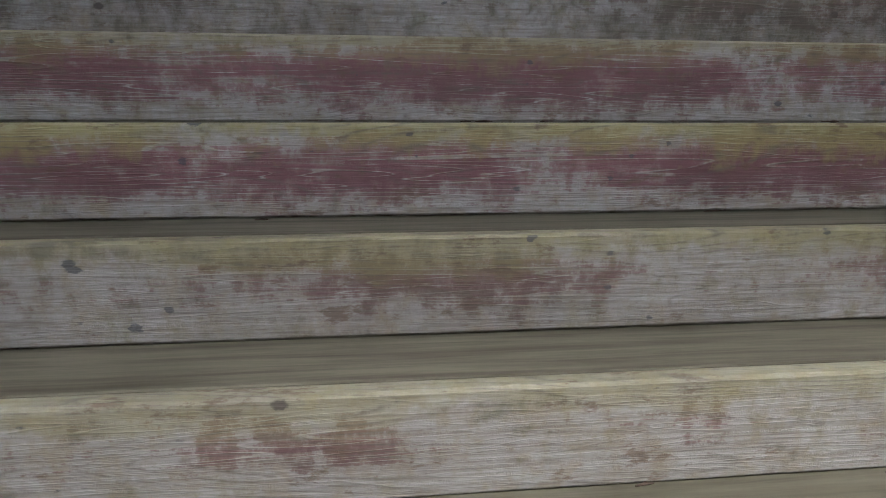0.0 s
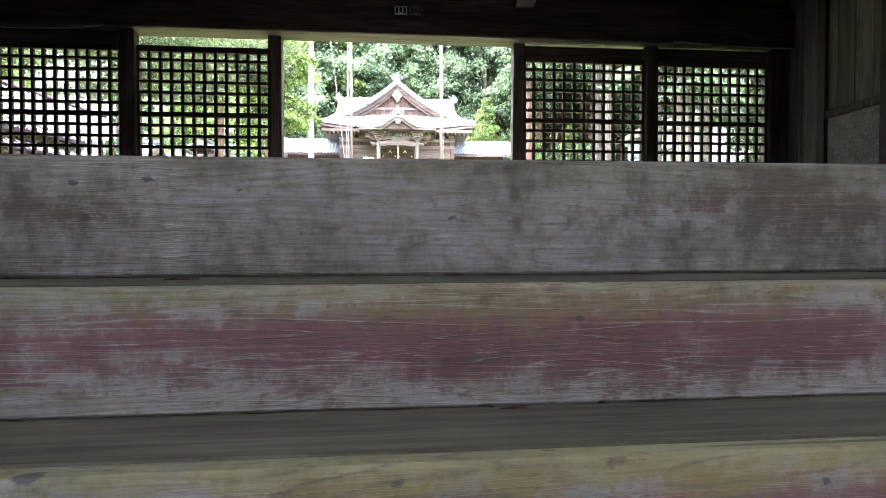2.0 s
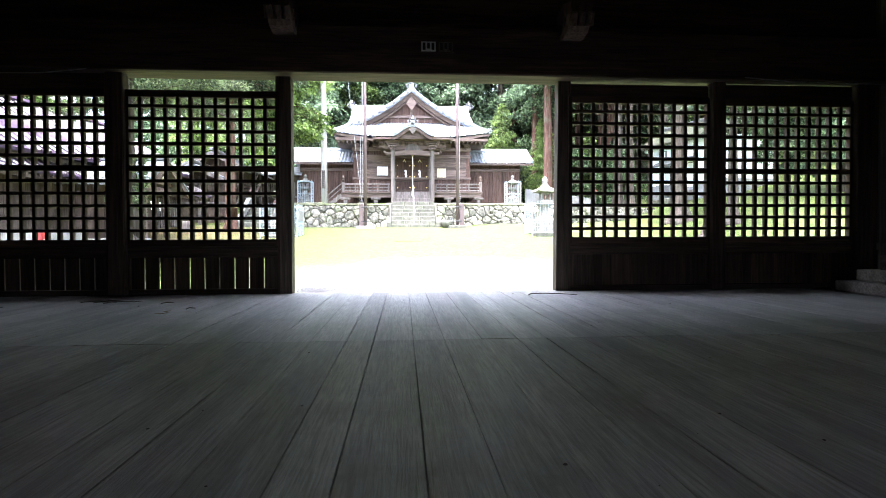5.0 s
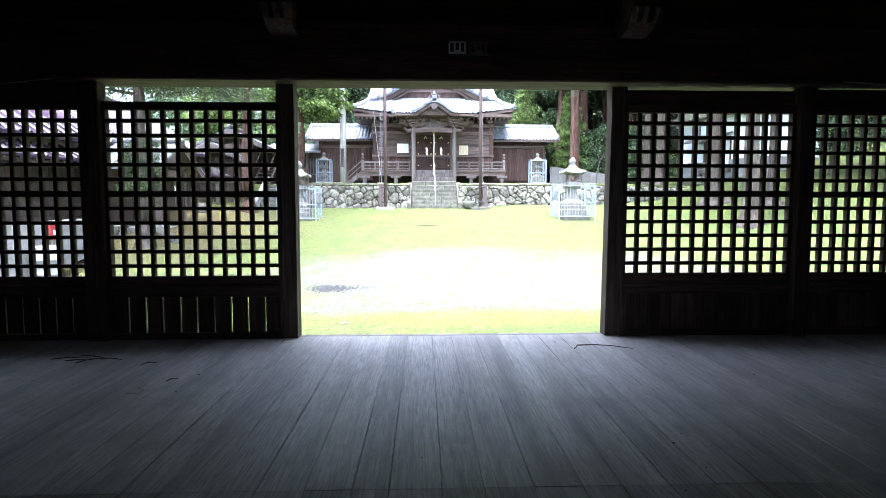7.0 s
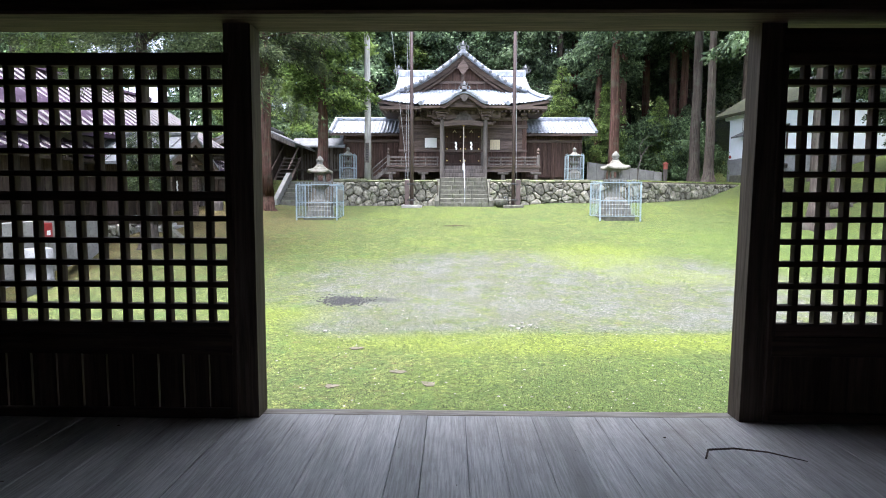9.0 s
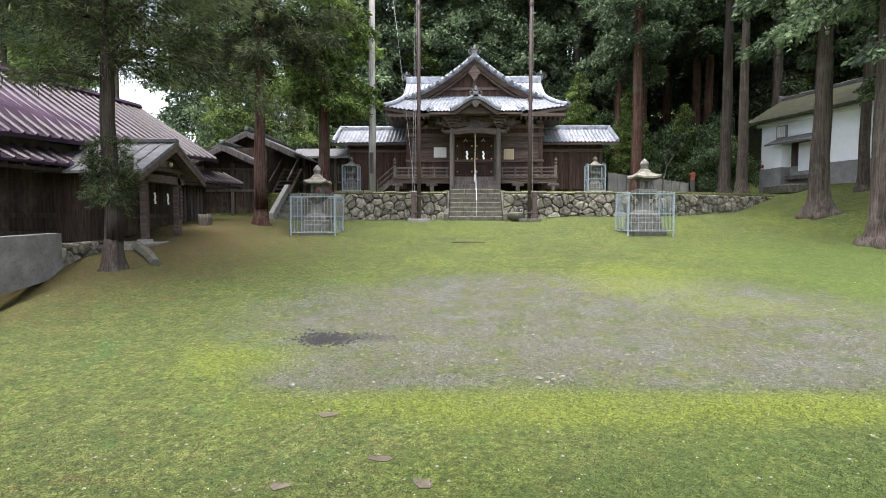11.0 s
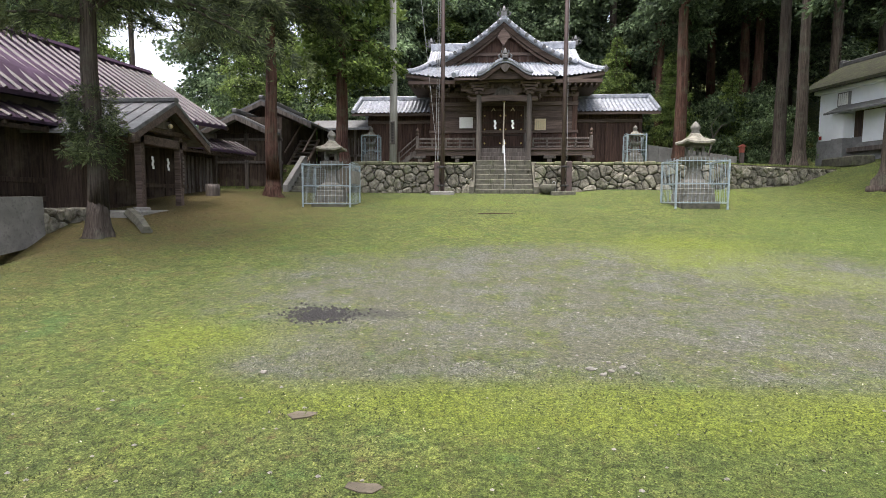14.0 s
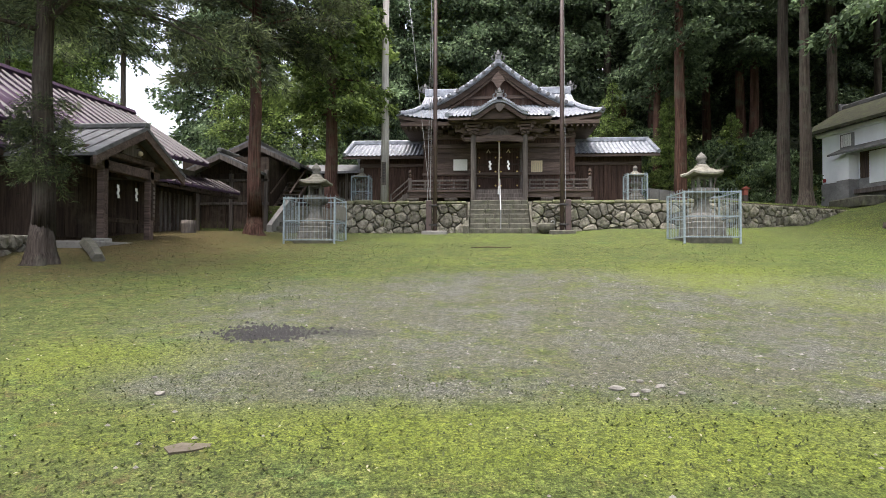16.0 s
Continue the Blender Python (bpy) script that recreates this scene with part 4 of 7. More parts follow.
        part("frieze_boss", Shape().lathe([(0.07, 5.28), (0.1, 5.34), (0.09, 5.42), (0.03, 5.47)], 8, (x, 23.97)), M_SHRINE_X, sh)
    part("purlin", Shape().box(-2.0, 2.0, 23.78, 23.98, 5.5, 5.64, 0.015), M_SHRINE_X, sh)
    # main roof: lower skirt
    EX, EY, EZ = 4.23, 25.0, 5.9
    G = 27.0
    GZ = 7.0
    RX, RY, RZ = 3.15, 29.6, 8.3
    tiled_slope((-EX, EY, EZ), (EX, EY, EZ), (-3.3, G, GZ), (3.3, G, GZ), 44, 12, 0.06, 0.28, None, "roof_tiles_front", sh)
    for side in (-1, 1):
        tiled_slope((side * EX, EY, EZ), (side * EX, 34.2, EZ), (side * 3.3, G, GZ), (side * 3.3, 32.2, GZ), 44, 12, 0.06, 0.28, None, "roof_tiles_side", sh)
        # upper main roof behind the front gable
        tiled_slope((min(side * 1.2, side * 3.6), G, GZ), (max(side * 1.2, side * 3.6), G, GZ), (min(side * 1.2, side * 3.6), RY, RZ), (max(side * 1.2, side * 3.6), RY, RZ), 13, 10, 0.1, 0.0, None, "roof_tiles_upper", sh)
        ridge_ornament(sh, side * 3.6, RY, RZ + 0.2, 0.8)
        part("gable_end_board", Shape().prism([(G, GZ - 0.15), (RY, RZ - 0.1), (32.2, GZ - 0.15)], "x", side * 3.3 - 0.04, side * 3.3 + 0.04), M_SHRINE, sh)
        # hip ridges
        hip = [(side * lerp(EX, 3.3, t), lerp(EY, G, t), lerp(EZ + 0.32, GZ + 0.12, t) - 0.1 * 4 * t * (1 - t)) for t in (0, 0.25, 0.5, 0.75, 1)]
        part("hip_ridge", Shape().path(hip, [0.12, 0.11, 0.11, 0.11, 0.11], 8), M_TILE, sh)
        ridge_ornament(sh, side * EX, EY, EZ + 0.32, 0.35, "corner_ornament")
    tiled_slope((-EX, 34.2, EZ), (EX, 34.2, EZ), (-3.6, RY, RZ), (3.6, RY, RZ), 30, 8, 0.1, 0.2, None, "roof_tiles_back", sh)
    part("main_ridge", Shape().box(-3.6, 3.6, RY - 0.13, RY + 0.13, RZ - 0.05, RZ + 0.32, 0.03), M_TILE, sh, "tiled ridge")
    s = Shape().box(-EX + 0.12, EX - 0.12, EY + 0.05, 34.1, EZ - 0.2, EZ - 0.05)
    part("eave_boarding", s, M_SHRINE_X, sh, "dark boarded eaves")
    for side in (-1, 1):
        part("upturned_eave", Shape().add([(side * 2.4, EY + 0.06, EZ - 0.2), (side * 4.2, EY + 0.06, EZ + 0.12), (side * 4.2, EY + 0.06, EZ + 0.24), (side * 2.4, EY + 0.06, EZ - 0.03),
                                           (side * 2.4, EY + 2, EZ - 0.2), (side * 4.2, EY + 2, EZ + 0.0), (side * 4.2, EY + 2, EZ + 0.12), (side * 2.4, EY + 2, EZ - 0.03)],
                                          [(0, 1, 2, 3), (7, 6, 5, 4), (0, 4, 5, 1), (1, 5, 6, 2), (2, 6, 7, 3), (3, 7, 4, 0)]), M_SHRINE_X, sh)
    for k in range(36):
        x = lerp(-3.9, 3.9, k / 35)
        part("rafter", Shape().box(x - 0.035, x + 0.035, EY + 0.08, Y, EZ - 0.3, EZ - 0.21), M_SHRINE_X, sh)
    for k in range(13):
        x = lerp(-3.0, 3.0, k / 12)
        b = Shape()
        b.box(x - 0.14, x + 0.14, Y - 0.42, Y - 0.05, 5.46, 5.6, 0.01)
        b.box(x - 0.08, x + 0.08, Y - 0.26, Y - 0.05, 5.34, 5.462, 0.01)
        part("bracket_block", b, M_SHRINE_X, sh)
    # porch roof with the curved gable
    PZ, PY = 5.62, 23.35
    for side in (-1, 1):
        a, c = sorted((side * 0.95, side * 2.0))
        tiled_slope((a, PY, PZ), (c, PY, PZ), (a, 25.6, 6.24), (c, 25.6, 6.24), 7, 12, 0.03, 0.0, None, "porch_tiles", sh)
        part("porch_verge", Shape().path([(side * 2.02, PY, PZ + 0.08), (side * 2.02, 25.6, 6.32)], 0.1, 8), M_TILE, sh)
    part("porch_boarding", Shape().add([(-2, PY + 0.04, PZ - 0.03), (2, PY + 0.04, PZ - 0.03), (2, 25.4, 6.15), (-2, 25.4, 6.15), (-2, PY + 0.04, PZ - 0.12), (2, PY + 0.04, PZ - 0.12), (2, 25.4, 5.95), (-2, 25.4, 5.95)],
                                       [(0, 1, 2, 3), (7, 6, 5, 4), (0, 4, 5, 1), (1, 5, 6, 2), (2, 6, 7, 3), (3, 7, 4, 0)]), M_SHRINE_X, sh)

    def kara(u):
        """The curved gable's outline: a bow that sweeps out flat at its ends."""
        return 0.2 + 0.5 * (0.5 + 0.5 * math.cos(math.pi * min(1, abs(u)))) ** 0.9
    n = 24
    out = [(1.05 * (2 * k / n - 1), PZ - 0.12 + kara(2 * k / n - 1)) for k in range(n + 1)]
    part("curved_gable_roof", Shape().prism(out + [(x, z - 0.1) for x, z in reversed(out)], "y", PY - 0.25, 25.8), M_TILE, sh, "curved tiled gable")
    for k in range(0, n + 1, 1):
        x, z = out[k]
        part("round_tile", Shape().tube((x, PY - 0.3, z + 0.03), (x, 25.6, z + 0.03), 0.05, n=8), M_TILE, sh)
    out2 = [(x * 0.97, z - 0.12) for x, z in out]
    part("curved_bargeboard", Shape().prism(out2 + [(x * 0.97, z - 0.16) for x, z in reversed(out2)], "y", PY - 0.2, PY - 0.12), M_HALL_X, sh)
    part("gable_infill", Shape().prism([(x * 0.9, z - 0.2) for x, z in out] + [(0.9, PZ - 0.12), (-0.9, PZ - 0.12)], "y", PY - 0.05, PY + 0.02), M_HALL_X, sh)
    part("gable_pendant", Shape().prism([(-0.2, 5.98), (-0.1, 5.8), (0, 5.72), (0.1, 5.8), (0.2, 5.98), (0, 6.08)], "y", PY - 0.24, PY - 0.18), M_SHRINE_GREY, sh, "carved gable pendant")
    ridge_ornament(sh, 0, PY - 0.2, PZ + 0.62, 0.75)
    # front gable
    PK = 8.85
    curve = []
    for k in range(13):
        t = k / 12
        curve.append((3.3 * t, PK - (PK - 6.85) * (1.45 * t - 0.45 * t * t) ))
    for side in (-1, 1):
        cols = 14
        s = Shape()
        for (x0, z0), (x1, z1) in zip(curve, curve[1:]):
            s.add([(side * x0, 26.7, z0), (side * x1, 26.7, z1), (side * x1, 30.5, z1), (side * x0, 30.5, z0), (side * x0, 26.7, z0 - 0.1), (side * x1, 26.7, z1 - 0.1), (side * x1, 30.5, z1 - 0.1), (side * x0, 30.5, z0 - 0.1)],
                  [(0, 1, 2, 3), (7, 6, 5, 4), (0, 4, 5, 1), (2, 6, 7, 3)])
        part("gable_roof", s, M_TILE, sh)
        for k in range(cols):
            y = 26.75 + 0.27 * k
            part("tile_roll", Shape().path([(side * x, y, z + 0.03) for x, z in curve], 0.07 if k == 0 else 0.05, 6), M_TILE, sh)
        part("verge_tiles", Shape().path([(side * x, 26.66, z + 0.06) for x, z in curve], 0.12, 8), M_TILE, sh)
        for k in range(17):
            a, b = curve[int(k * 12 / 17)], curve[int(k * 12 / 17) + 1]
            f = k * 12 / 17 - int(k * 12 / 17)
            x, z = lerp(a[0], b[0], f), lerp(a[1], b[1], f)
            part("verge_tile", Shape().tube((side * (x + 0.05), 26.48, z + 0.02), (side * (x + 0.05), 26.75, z + 0.04), 0.085, n=10), M_TILE_DARK if k % 2 else M_TILE, sh)
        part("bargeboard", Shape().prism([(side * x, z - 0.1) for x, z in curve] + [(side * x, z - 0.36) for x, z in reversed(curve)], "y", 26.68, 26.76), M_HALL_X, sh, "dark bargeboard")
        part("inner_bargeboard", Shape().prism([(side * x * 0.93, z - 0.34) for x, z in curve] + [(side * x * 0.93, z - 0.46) for x, z in reversed(curve)], "y", 26.72, 26.78), M_HALL_X, sh)
    part("gable_wall", Shape().prism([(-2.6, 7.05), (2.6, 7.05), (0, PK - 0.35)], "y", 27.0, 27.06), M_SHRINE, sh)
    part("gable_tie", Shape().box(-1.9, 1.9, 26.9, 27.0, 7.32, 7.46, 0.01), M_SHRINE_X, sh)
    for k in range(9):
        x = lerp(-1.5, 1.5, k / 8)
        part("gable_strut", Shape().box(x - 0.03, x + 0.03, 26.95, 26.998, 7.05, 7.3 if k % 2 else 7.32), M_SHRINE_X, sh)
    part("gable_post", Shape().box(-0.08, 0.08, 26.92, 27.0, 7.4, 8.3, 0.01), M_SHRINE_X, sh)
    pend = [(0, 8.45), (0.16, 8.3), (0.3, 8.05), (0.2, 7.98), (0.13, 7.85), (0, 7.7), (-0.13, 7.85), (-0.2, 7.98), (-0.3, 8.05), (-0.16, 8.3)]
    part("gable_pendant", Shape().prism(pend, "y", 26.6, 26.68), M_SHRINE_X, sh, "carved dark wooden gable pendant")
    part("gable_ridge", Shape().box(-0.13, 0.13, 26.6, 31, PK - 0.02, PK + 0.2, 0.03), M_TILE, sh)
    ridge_ornament(sh, 0, 26.6, PK + 0.1, 0.85)
    # side wings
    for side in (-1, 1):
        a, b = sorted((side * 3.2, side * 6.3))
        part("wing_wall", Shape().box(a, b, 27.1, 29.5, T + 0.35, 4.7), M_SHRINE, sh, "reddish-brown board wing wall")
        part("wing_plinth", Shape().box(a, b, 27.2, 29.5, T - 0.1, T + 0.35), M_HALL, sh)
        for k in range(12):
            x = lerp(a, b, k / 12)
            part("wing_board", Shape().box(x + 0.006, x + (b - a) / 12 - 0.006, 27.06, 27.096, T + 0.35, 4.3, 0.004), M_SHRINE, sh)
        for x in (a + 0.08, (a + b) / 2, b - 0.08):
            part("wing_post", Shape().box(x - 0.08, x + 0.08, 27.0, 27.09, T, 4.6, 0.01), M_SHRINE, sh)
        part("wing_rail", Shape().box(a, b, 26.98, 27.05, 4.3, 4.45, 0.01), M_SHRINE_X, sh)
        c, d = sorted((side * 2.9, side * 6.95))
        tiled_slope((c, 26.5, 4.72), (d, 26.5, 4.72), (c, 28.2, 5.6), (d, 28.2, 5.6), 22, 9, 0.03, 0.0, None, "wing_tiles", sh)
        slab_roof(sh, [(c, 26.52, 4.7), (d, 26.52, 4.7), (d, 28.2, 5.55), (c, 28.2, 5.55)], 0.1, M_SHRINE_X)
        slab_roof(sh, [(c, 28.2, 5.55), (d, 28.2, 5.55), (d, 30, 4.7), (c, 30, 4.7)], 0.1, M_TILE)
        part("wing_ridge", Shape().box(c, d, 28.1, 28.3, 5.58, 5.78, 0.03), M_TILE, sh)
        part("wing_verge", Shape().path([(side * 6.9, 26.5, 4.8), (side * 6.9, 28.2, 5.68)], 0.09, 8), M_TILE, sh)


shrine()


def shrine_fittings():
    Y = 25.8
    sign = thing("notice_board", "blank white notice board on the shrine wall", "sign", (AXIS - 1.62, Y - 0.08, 4.15))
    part("panel", Shape().box(-0.3, 0.3, -0.02, 0.02, -0.24, 0.24, 0.006), M_WHITE, sign)
    sign = thing("wooden_notice", "pale wooden notice board with faded writing", "sign", (AXIS + 1.62, Y - 0.08, 4.0))
    part("panel", Shape().box(-0.24, 0.24, -0.02, 0.02, -0.3, 0.3, 0.006), M_CREAM, sign)
    for k in range(5):
        part("writing", Shape().box(-0.17 + 0.08 * k, -0.155 + 0.08 * k, -0.024, -0.021, -0.2, 0.2), M_ROPE, sign)
    rope = thing("bell_rope", "twisted white bell rope hanging before the shrine doors", "rope", (AXIS, 24.0, 0))
    part("cord", Shape().path([(0, 0, 4.75), (0.01, 0, 4.2), (-0.01, 0, 3.6), (0, 0, 3.0)], [0.03, 0.028, 0.028, 0.034], 8), M_ROPE, rope)
    part("tassel", Shape().lathe([(0.035, 3.0), (0.05, 2.9), (0.055, 2.68), (0.02, 2.67)], 10), M_WHITE, rope)
    part("bell", Shape().lathe([(0.02, 4.72), (0.1, 4.78), (0.13, 4.88), (0.1, 4.98), (0.03, 5.02)], 12), M_BRASS, rope)
    garland = thing("straw_garland", "thin straw rope with paper streamers before the doors", "rope", (AXIS, 23.98, 0))
    part("cord", Shape().path([(lerp(-0.92, 0.92, k / 10), 0, 4.1 - 0.12 * math.sin(math.pi * k / 10)) for k in range(11)], 0.008, 6), M_BARN, garland)
    for x in (-0.36, 0.36):
        z = 4.0
        for k in range(4):
            part("paper_streamer", Shape().box(x - 0.05 + 0.03 * (k % 2), x + 0.03 + 0.03 * (k % 2), -0.012, -0.006, z - 0.09 * (k + 1), z - 0.09 * k), M_WHITE, garland)
    for x in (-0.42, 0.42):
        crest = thing("paper_crest", "small pale chevron crest above the shrine door", "crest", (AXIS + x, Y - 0.1, 4.72))
        part("stroke", Shape().prism([(-0.1, -0.08), (0, 0.08), (0.1, -0.08), (0.06, -0.08), (0, 0.02), (-0.06, -0.08)], "y", -0.01, 0.01), M_CREAM, crest)


shrine_fittings()


# ---- terrace wall, steps ----
def clip(poly, nx, ny, d):
    """The side of a polygon on which nx * x + ny * y <= d."""
    out = []
    for (x0, y0), (x1, y1) in zip(poly, poly[1:] + poly[:1]):
        a, b = nx * x0 + ny * y0 - d, nx * x1 + ny * y1 - d
        if a <= 0:
            out.append((x0, y0))
        if a * b < 0:
            t = a / (a - b)
            out.append((lerp(x0, x1, t), lerp(y0, y1, t)))
    return out


def stone_field(parent, length, low, high, place, cell=0.36, seed=3, name="stone", material=None):
    """Irregular stones fitted into a wall face; low and high give its height at s along it; place maps (s, z, out) to the world."""
    r = random.Random(seed)
    pts = []
    rows = 7
    n = int(length / cell)
    for j in range(-1, rows + 1):
        for i in range(-1, n + 1):
            pts.append(((i + 0.5 + 0.5 * (j % 2) + r.uniform(-0.45, 0.45)) * cell, (j + 0.5 + r.uniform(-0.42, 0.42)) * 0.18, r.uniform(-0.02, 0.02)))
    for px, pz, pw in pts:
        s_mid = min(max(px, 0), length)
        poly = [(max(0, px - 1), 0.0), (min(length, px + 1), 0.0), (min(length, px + 1), high(s_mid) - low(s_mid)), (max(0, px - 1), high(s_mid) - low(s_mid))]
        for qx, qz, qw in pts:
            if (qx, qz) != (px, pz) and abs(qx - px) < 1.2:
                nx, nz = qx - px, qz - pz
                poly = clip(poly, nx, nz, (nx * (px + qx) + nz * (pz + qz)) / 2 + pw - qw)
                if len(poly) < 3:
                    break
        if len(poly) < 3:
            continue
        area = abs(sum(a[0] * b[1] - b[0] * a[1] for a, b in zip(poly, poly[1:] + poly[:1]))) / 2
        if area < 0.008:
            continue
        cx, cz = sum(p[0] for p in poly) / len(poly), sum(p[1] for p in poly) / len(poly)
        # corners are cut so that the stones look rounded
        cut = []
        for k, p in enumerate(poly):
            a, b = poly[k - 1], poly[(k + 1) % len(poly)]
            cut += [(lerp(p[0], a[0], 0.18), lerp(p[1], a[1], 0.18)), (lerp(p[0], b[0], 0.18), lerp(p[1], b[1], 0.18))]
        out = r.uniform(0.0, 0.05)
        s, m = Shape(), len(cut)
        rings = ((0.97, -0.1), (0.955, 0.03), (0.85, 0.075), (0.5, 0.095))
        for f, d in rings:
            for k, (x, z) in enumerate(cut):
                j = 1 + (r.uniform(-0.05, 0.05) if f < 0.9 else 0)
                s.v.append(tuple(place(cx + (x - cx) * f * j, low(s_mid) + cz + (z - cz) * f * j, d + out * (1 if d > 0 else 0) + (r.uniform(-0.012, 0.012) if d > 0.05 else 0))))
        s.f = [(i * m + k, i * m + (k + 1) % m, (i + 1) * m + (k + 1) % m, (i + 1) * m + k) for i in range(3) for k in range(m)] + [tuple(range(3 * m, 4 * m))]
        part(name, s, material or M_STONE, parent)


def terrace():
    wall = setting("terrace_wall", Shape().box(-5.3, -0.86, 20.97, 21.2, 0.6, 2.06), M_EARTH, "dry stone retaining wall of rounded grey stones", "wall")
    part("core", Shape().box(1.33, 7.5, 20.97, 21.2, 0.6, 2.06), M_EARTH, wall)
    part("core", Shape().prism([(7.5, 20.97), (13.4, 20.97 + 5.9 * 0.56), (13.4, 21.2 + 5.9 * 0.56), (7.5, 21.2)], "z", 0.6, 2.04), M_EARTH, wall)
    part("core", Shape().box(-5.3, -5.05, 21.2, 24, 0.6, 2.04), M_EARTH, wall)
    top = lambda s: 1.98  # noqa: E731
    stone_field(wall, 4.4, lambda s: yard(-5.3 + s, 20.9) - 0.05, top, lambda s, z, o: (-5.3 + s, 20.96 - o, z), 0.27, 3)
    stone_field(wall, 6.2, lambda s: yard(1.33 + s, 20.9) - 0.05, top, lambda s, z, o: (1.33 + s, 20.96 - o, z), 0.27, 4)
    q = 1 / math.hypot(1, 0.56)
    stone_field(wall, 6.6, lambda s: min(1.9, yard(7.5 + s * q, 20.9 + s * q * 0.56) - 0.05), lambda s: 2.0, lambda s, z, o: (7.53 + s * q + o * 0.56 * q, 20.96 + s * q * 0.56 - o * q, z), 0.3, 5)
    r = random.Random(5)
    for a, b in ((-5.3, -0.88), (1.35, 7.5)):
        x = a
        while x < b - 0.1:
            w = min(r.uniform(0.3, 0.65), b - x)
            part("coping_stone", Shape().box(x + 0.006, x + w - 0.006, 20.86 + r.uniform(-0.02, 0.02), 21.3, 1.975, 2.1 + r.uniform(-0.04, 0.03), 0.035), M_COPING, wall)
            x += w
    st = setting("stone_stair", Shape().prism([(20.7, 0.6), (20.9, 0.9), (22.3, 2.0), (22.6, 2.05), (22.6, 0.6)], "x", -0.8, 1.27), M_EARTH, "mossy stone steps up to the shrine terrace", "stair")
    for k in range(7):
        z = 0.95 + 0.185 * k
        x = -0.8
        while x < 1.26:
            w = min(r.uniform(0.5, 0.9), 1.27 - x)
            part("step_block", Shape().box(x + 0.004, x + w - 0.004, 20.62 + 0.24 * k, (21.05 if k < 6 else 21.4) + 0.24 * k, z - 0.06, z + 0.175, 0.022), M_STEP_STONE, st)
            x += w
    for x in (-0.9, 1.37):
        part("side_stone", Shape().prism([(20.6, 0.8), (20.6, 1.2), (22.1, 2.18), (22.6, 2.18), (22.6, 0.8)], "x", x - 0.09, x + 0.09), M_STEP_STONE, st)
    rail = thing("stair_handrail", "galvanised pipe handrail on the stone steps", "handrail", (AXIS, 0, 0))
    part("rail", Shape().path([(0, 20.75, 1.0), (0, 20.75, 1.75), (0, 20.85, 1.86), (0, 22.5, 3.05), (0, 22.6, 3.0), (0, 22.6, 2.2)], 0.017, 8), M_GALV, rail)


terrace()


# ---- stone lanterns and their cages ----
def stone_lantern(name, at, h, turn=0.0):
    """A stone lantern h metres high: stepped base, shaft, platform, fire box, roof and finial."""
    k = h / 2.35
    ob = thing(name, "weathered granite stone lantern with a lichened cap", "lantern", at, "stone lanterns", turn)
    def sq(rings):
        return Shape().lathe([(r * k * 1.414, z * k) for r, z in rings], 4, (0, 0), math.pi / 4)
    part("plinth", sq([(0.52, -0.2), (0.52, 0.14), (0.49, 0.17)]), M_STEP_STONE, ob, "mossy plinth")
    part("base_step", sq([(0.42, 0.165), (0.42, 0.36), (0.4, 0.38), (0.4, 0.5), (0.37, 0.52)]), M_LANTERN, ob)
    part("base", sq([(0.34, 0.51), (0.34, 0.6), (0.29, 0.68), (0.2, 0.76)]), M_LANTERN, ob)
    part("shaft", sq([(0.19, 0.74), (0.15, 0.9), (0.13, 1.08), (0.15, 1.16)]), M_LANTERN, ob)
    part("platform", sq([(0.15, 1.14), (0.27, 1.24), (0.3, 1.3), (0.3, 1.38), (0.2, 1.4)]), M_LANTERN, ob)
    fb = Shape()
    for sx in (-1, 1):
        for sy in (-1, 1):
            fb.box((sx * 0.155 - 0.035) * k, (sx * 0.155 + 0.035) * k, (sy * 0.155 - 0.035) * k, (sy * 0.155 + 0.035) * k, 1.38 * k, 1.7 * k, 0.008)
    fb.box(-0.14 * k, 0.14 * k, -0.14 * k, 0.14 * k, 1.38 * k, 1.43 * k).box(-0.19 * k, 0.19 * k, -0.19 * k, 0.19 * k, 1.64 * k, 1.71 * k, 0.008)
    part("fire_box", fb, M_LANTERN, ob)
    roof = Shape()
    n, lay = 16, []
    for r, z in ((0.4, 1.7), (0.46, 1.72), (0.455, 1.77), (0.31, 1.84), (0.2, 1.93), (0.13, 2.02), (0.1, 2.03)):
        ring = []
        for i in range(n):
            a = math.tau * (i + 0.5 * 0) / n + math.pi / 4
            c = 1 / max(abs(math.cos(a)), abs(math.sin(a)))
            corner = ((c - 1) / 0.414) ** 2
            rr = r * (0.55 + 0.45 * c) if r > 0.3 else r
            ring.append((rr * k * math.cos(a), rr * k * math.sin(a), (z + 0.06 * corner * (r / 0.46) ** 3) * k))
        lay += ring
    roof.add(lay, [(i * n + j, i * n + (j + 1) % n, (i + 1) * n + (j + 1) % n, (i + 1) * n + j) for i in range(6) for j in range(n)] + [tuple(range(n))[::-1], tuple(range(6 * n, 7 * n))])
    part("cap", roof, M_LICHEN, ob, "lichened curved stone cap")
    part("finial", Shape().lathe([(0.09 * k, 2.01 * k), (0.12 * k, 2.06 * k), (0.08 * k, 2.09 * k), (0.13 * k, 2.15 * k), (0.13 * k, 2.2 * k), (0.08 * k, 2.28 * k), (0.01, 2.35 * k)], 12), M_LANTERN, ob, "onion-shaped stone finial", True)
    return ob


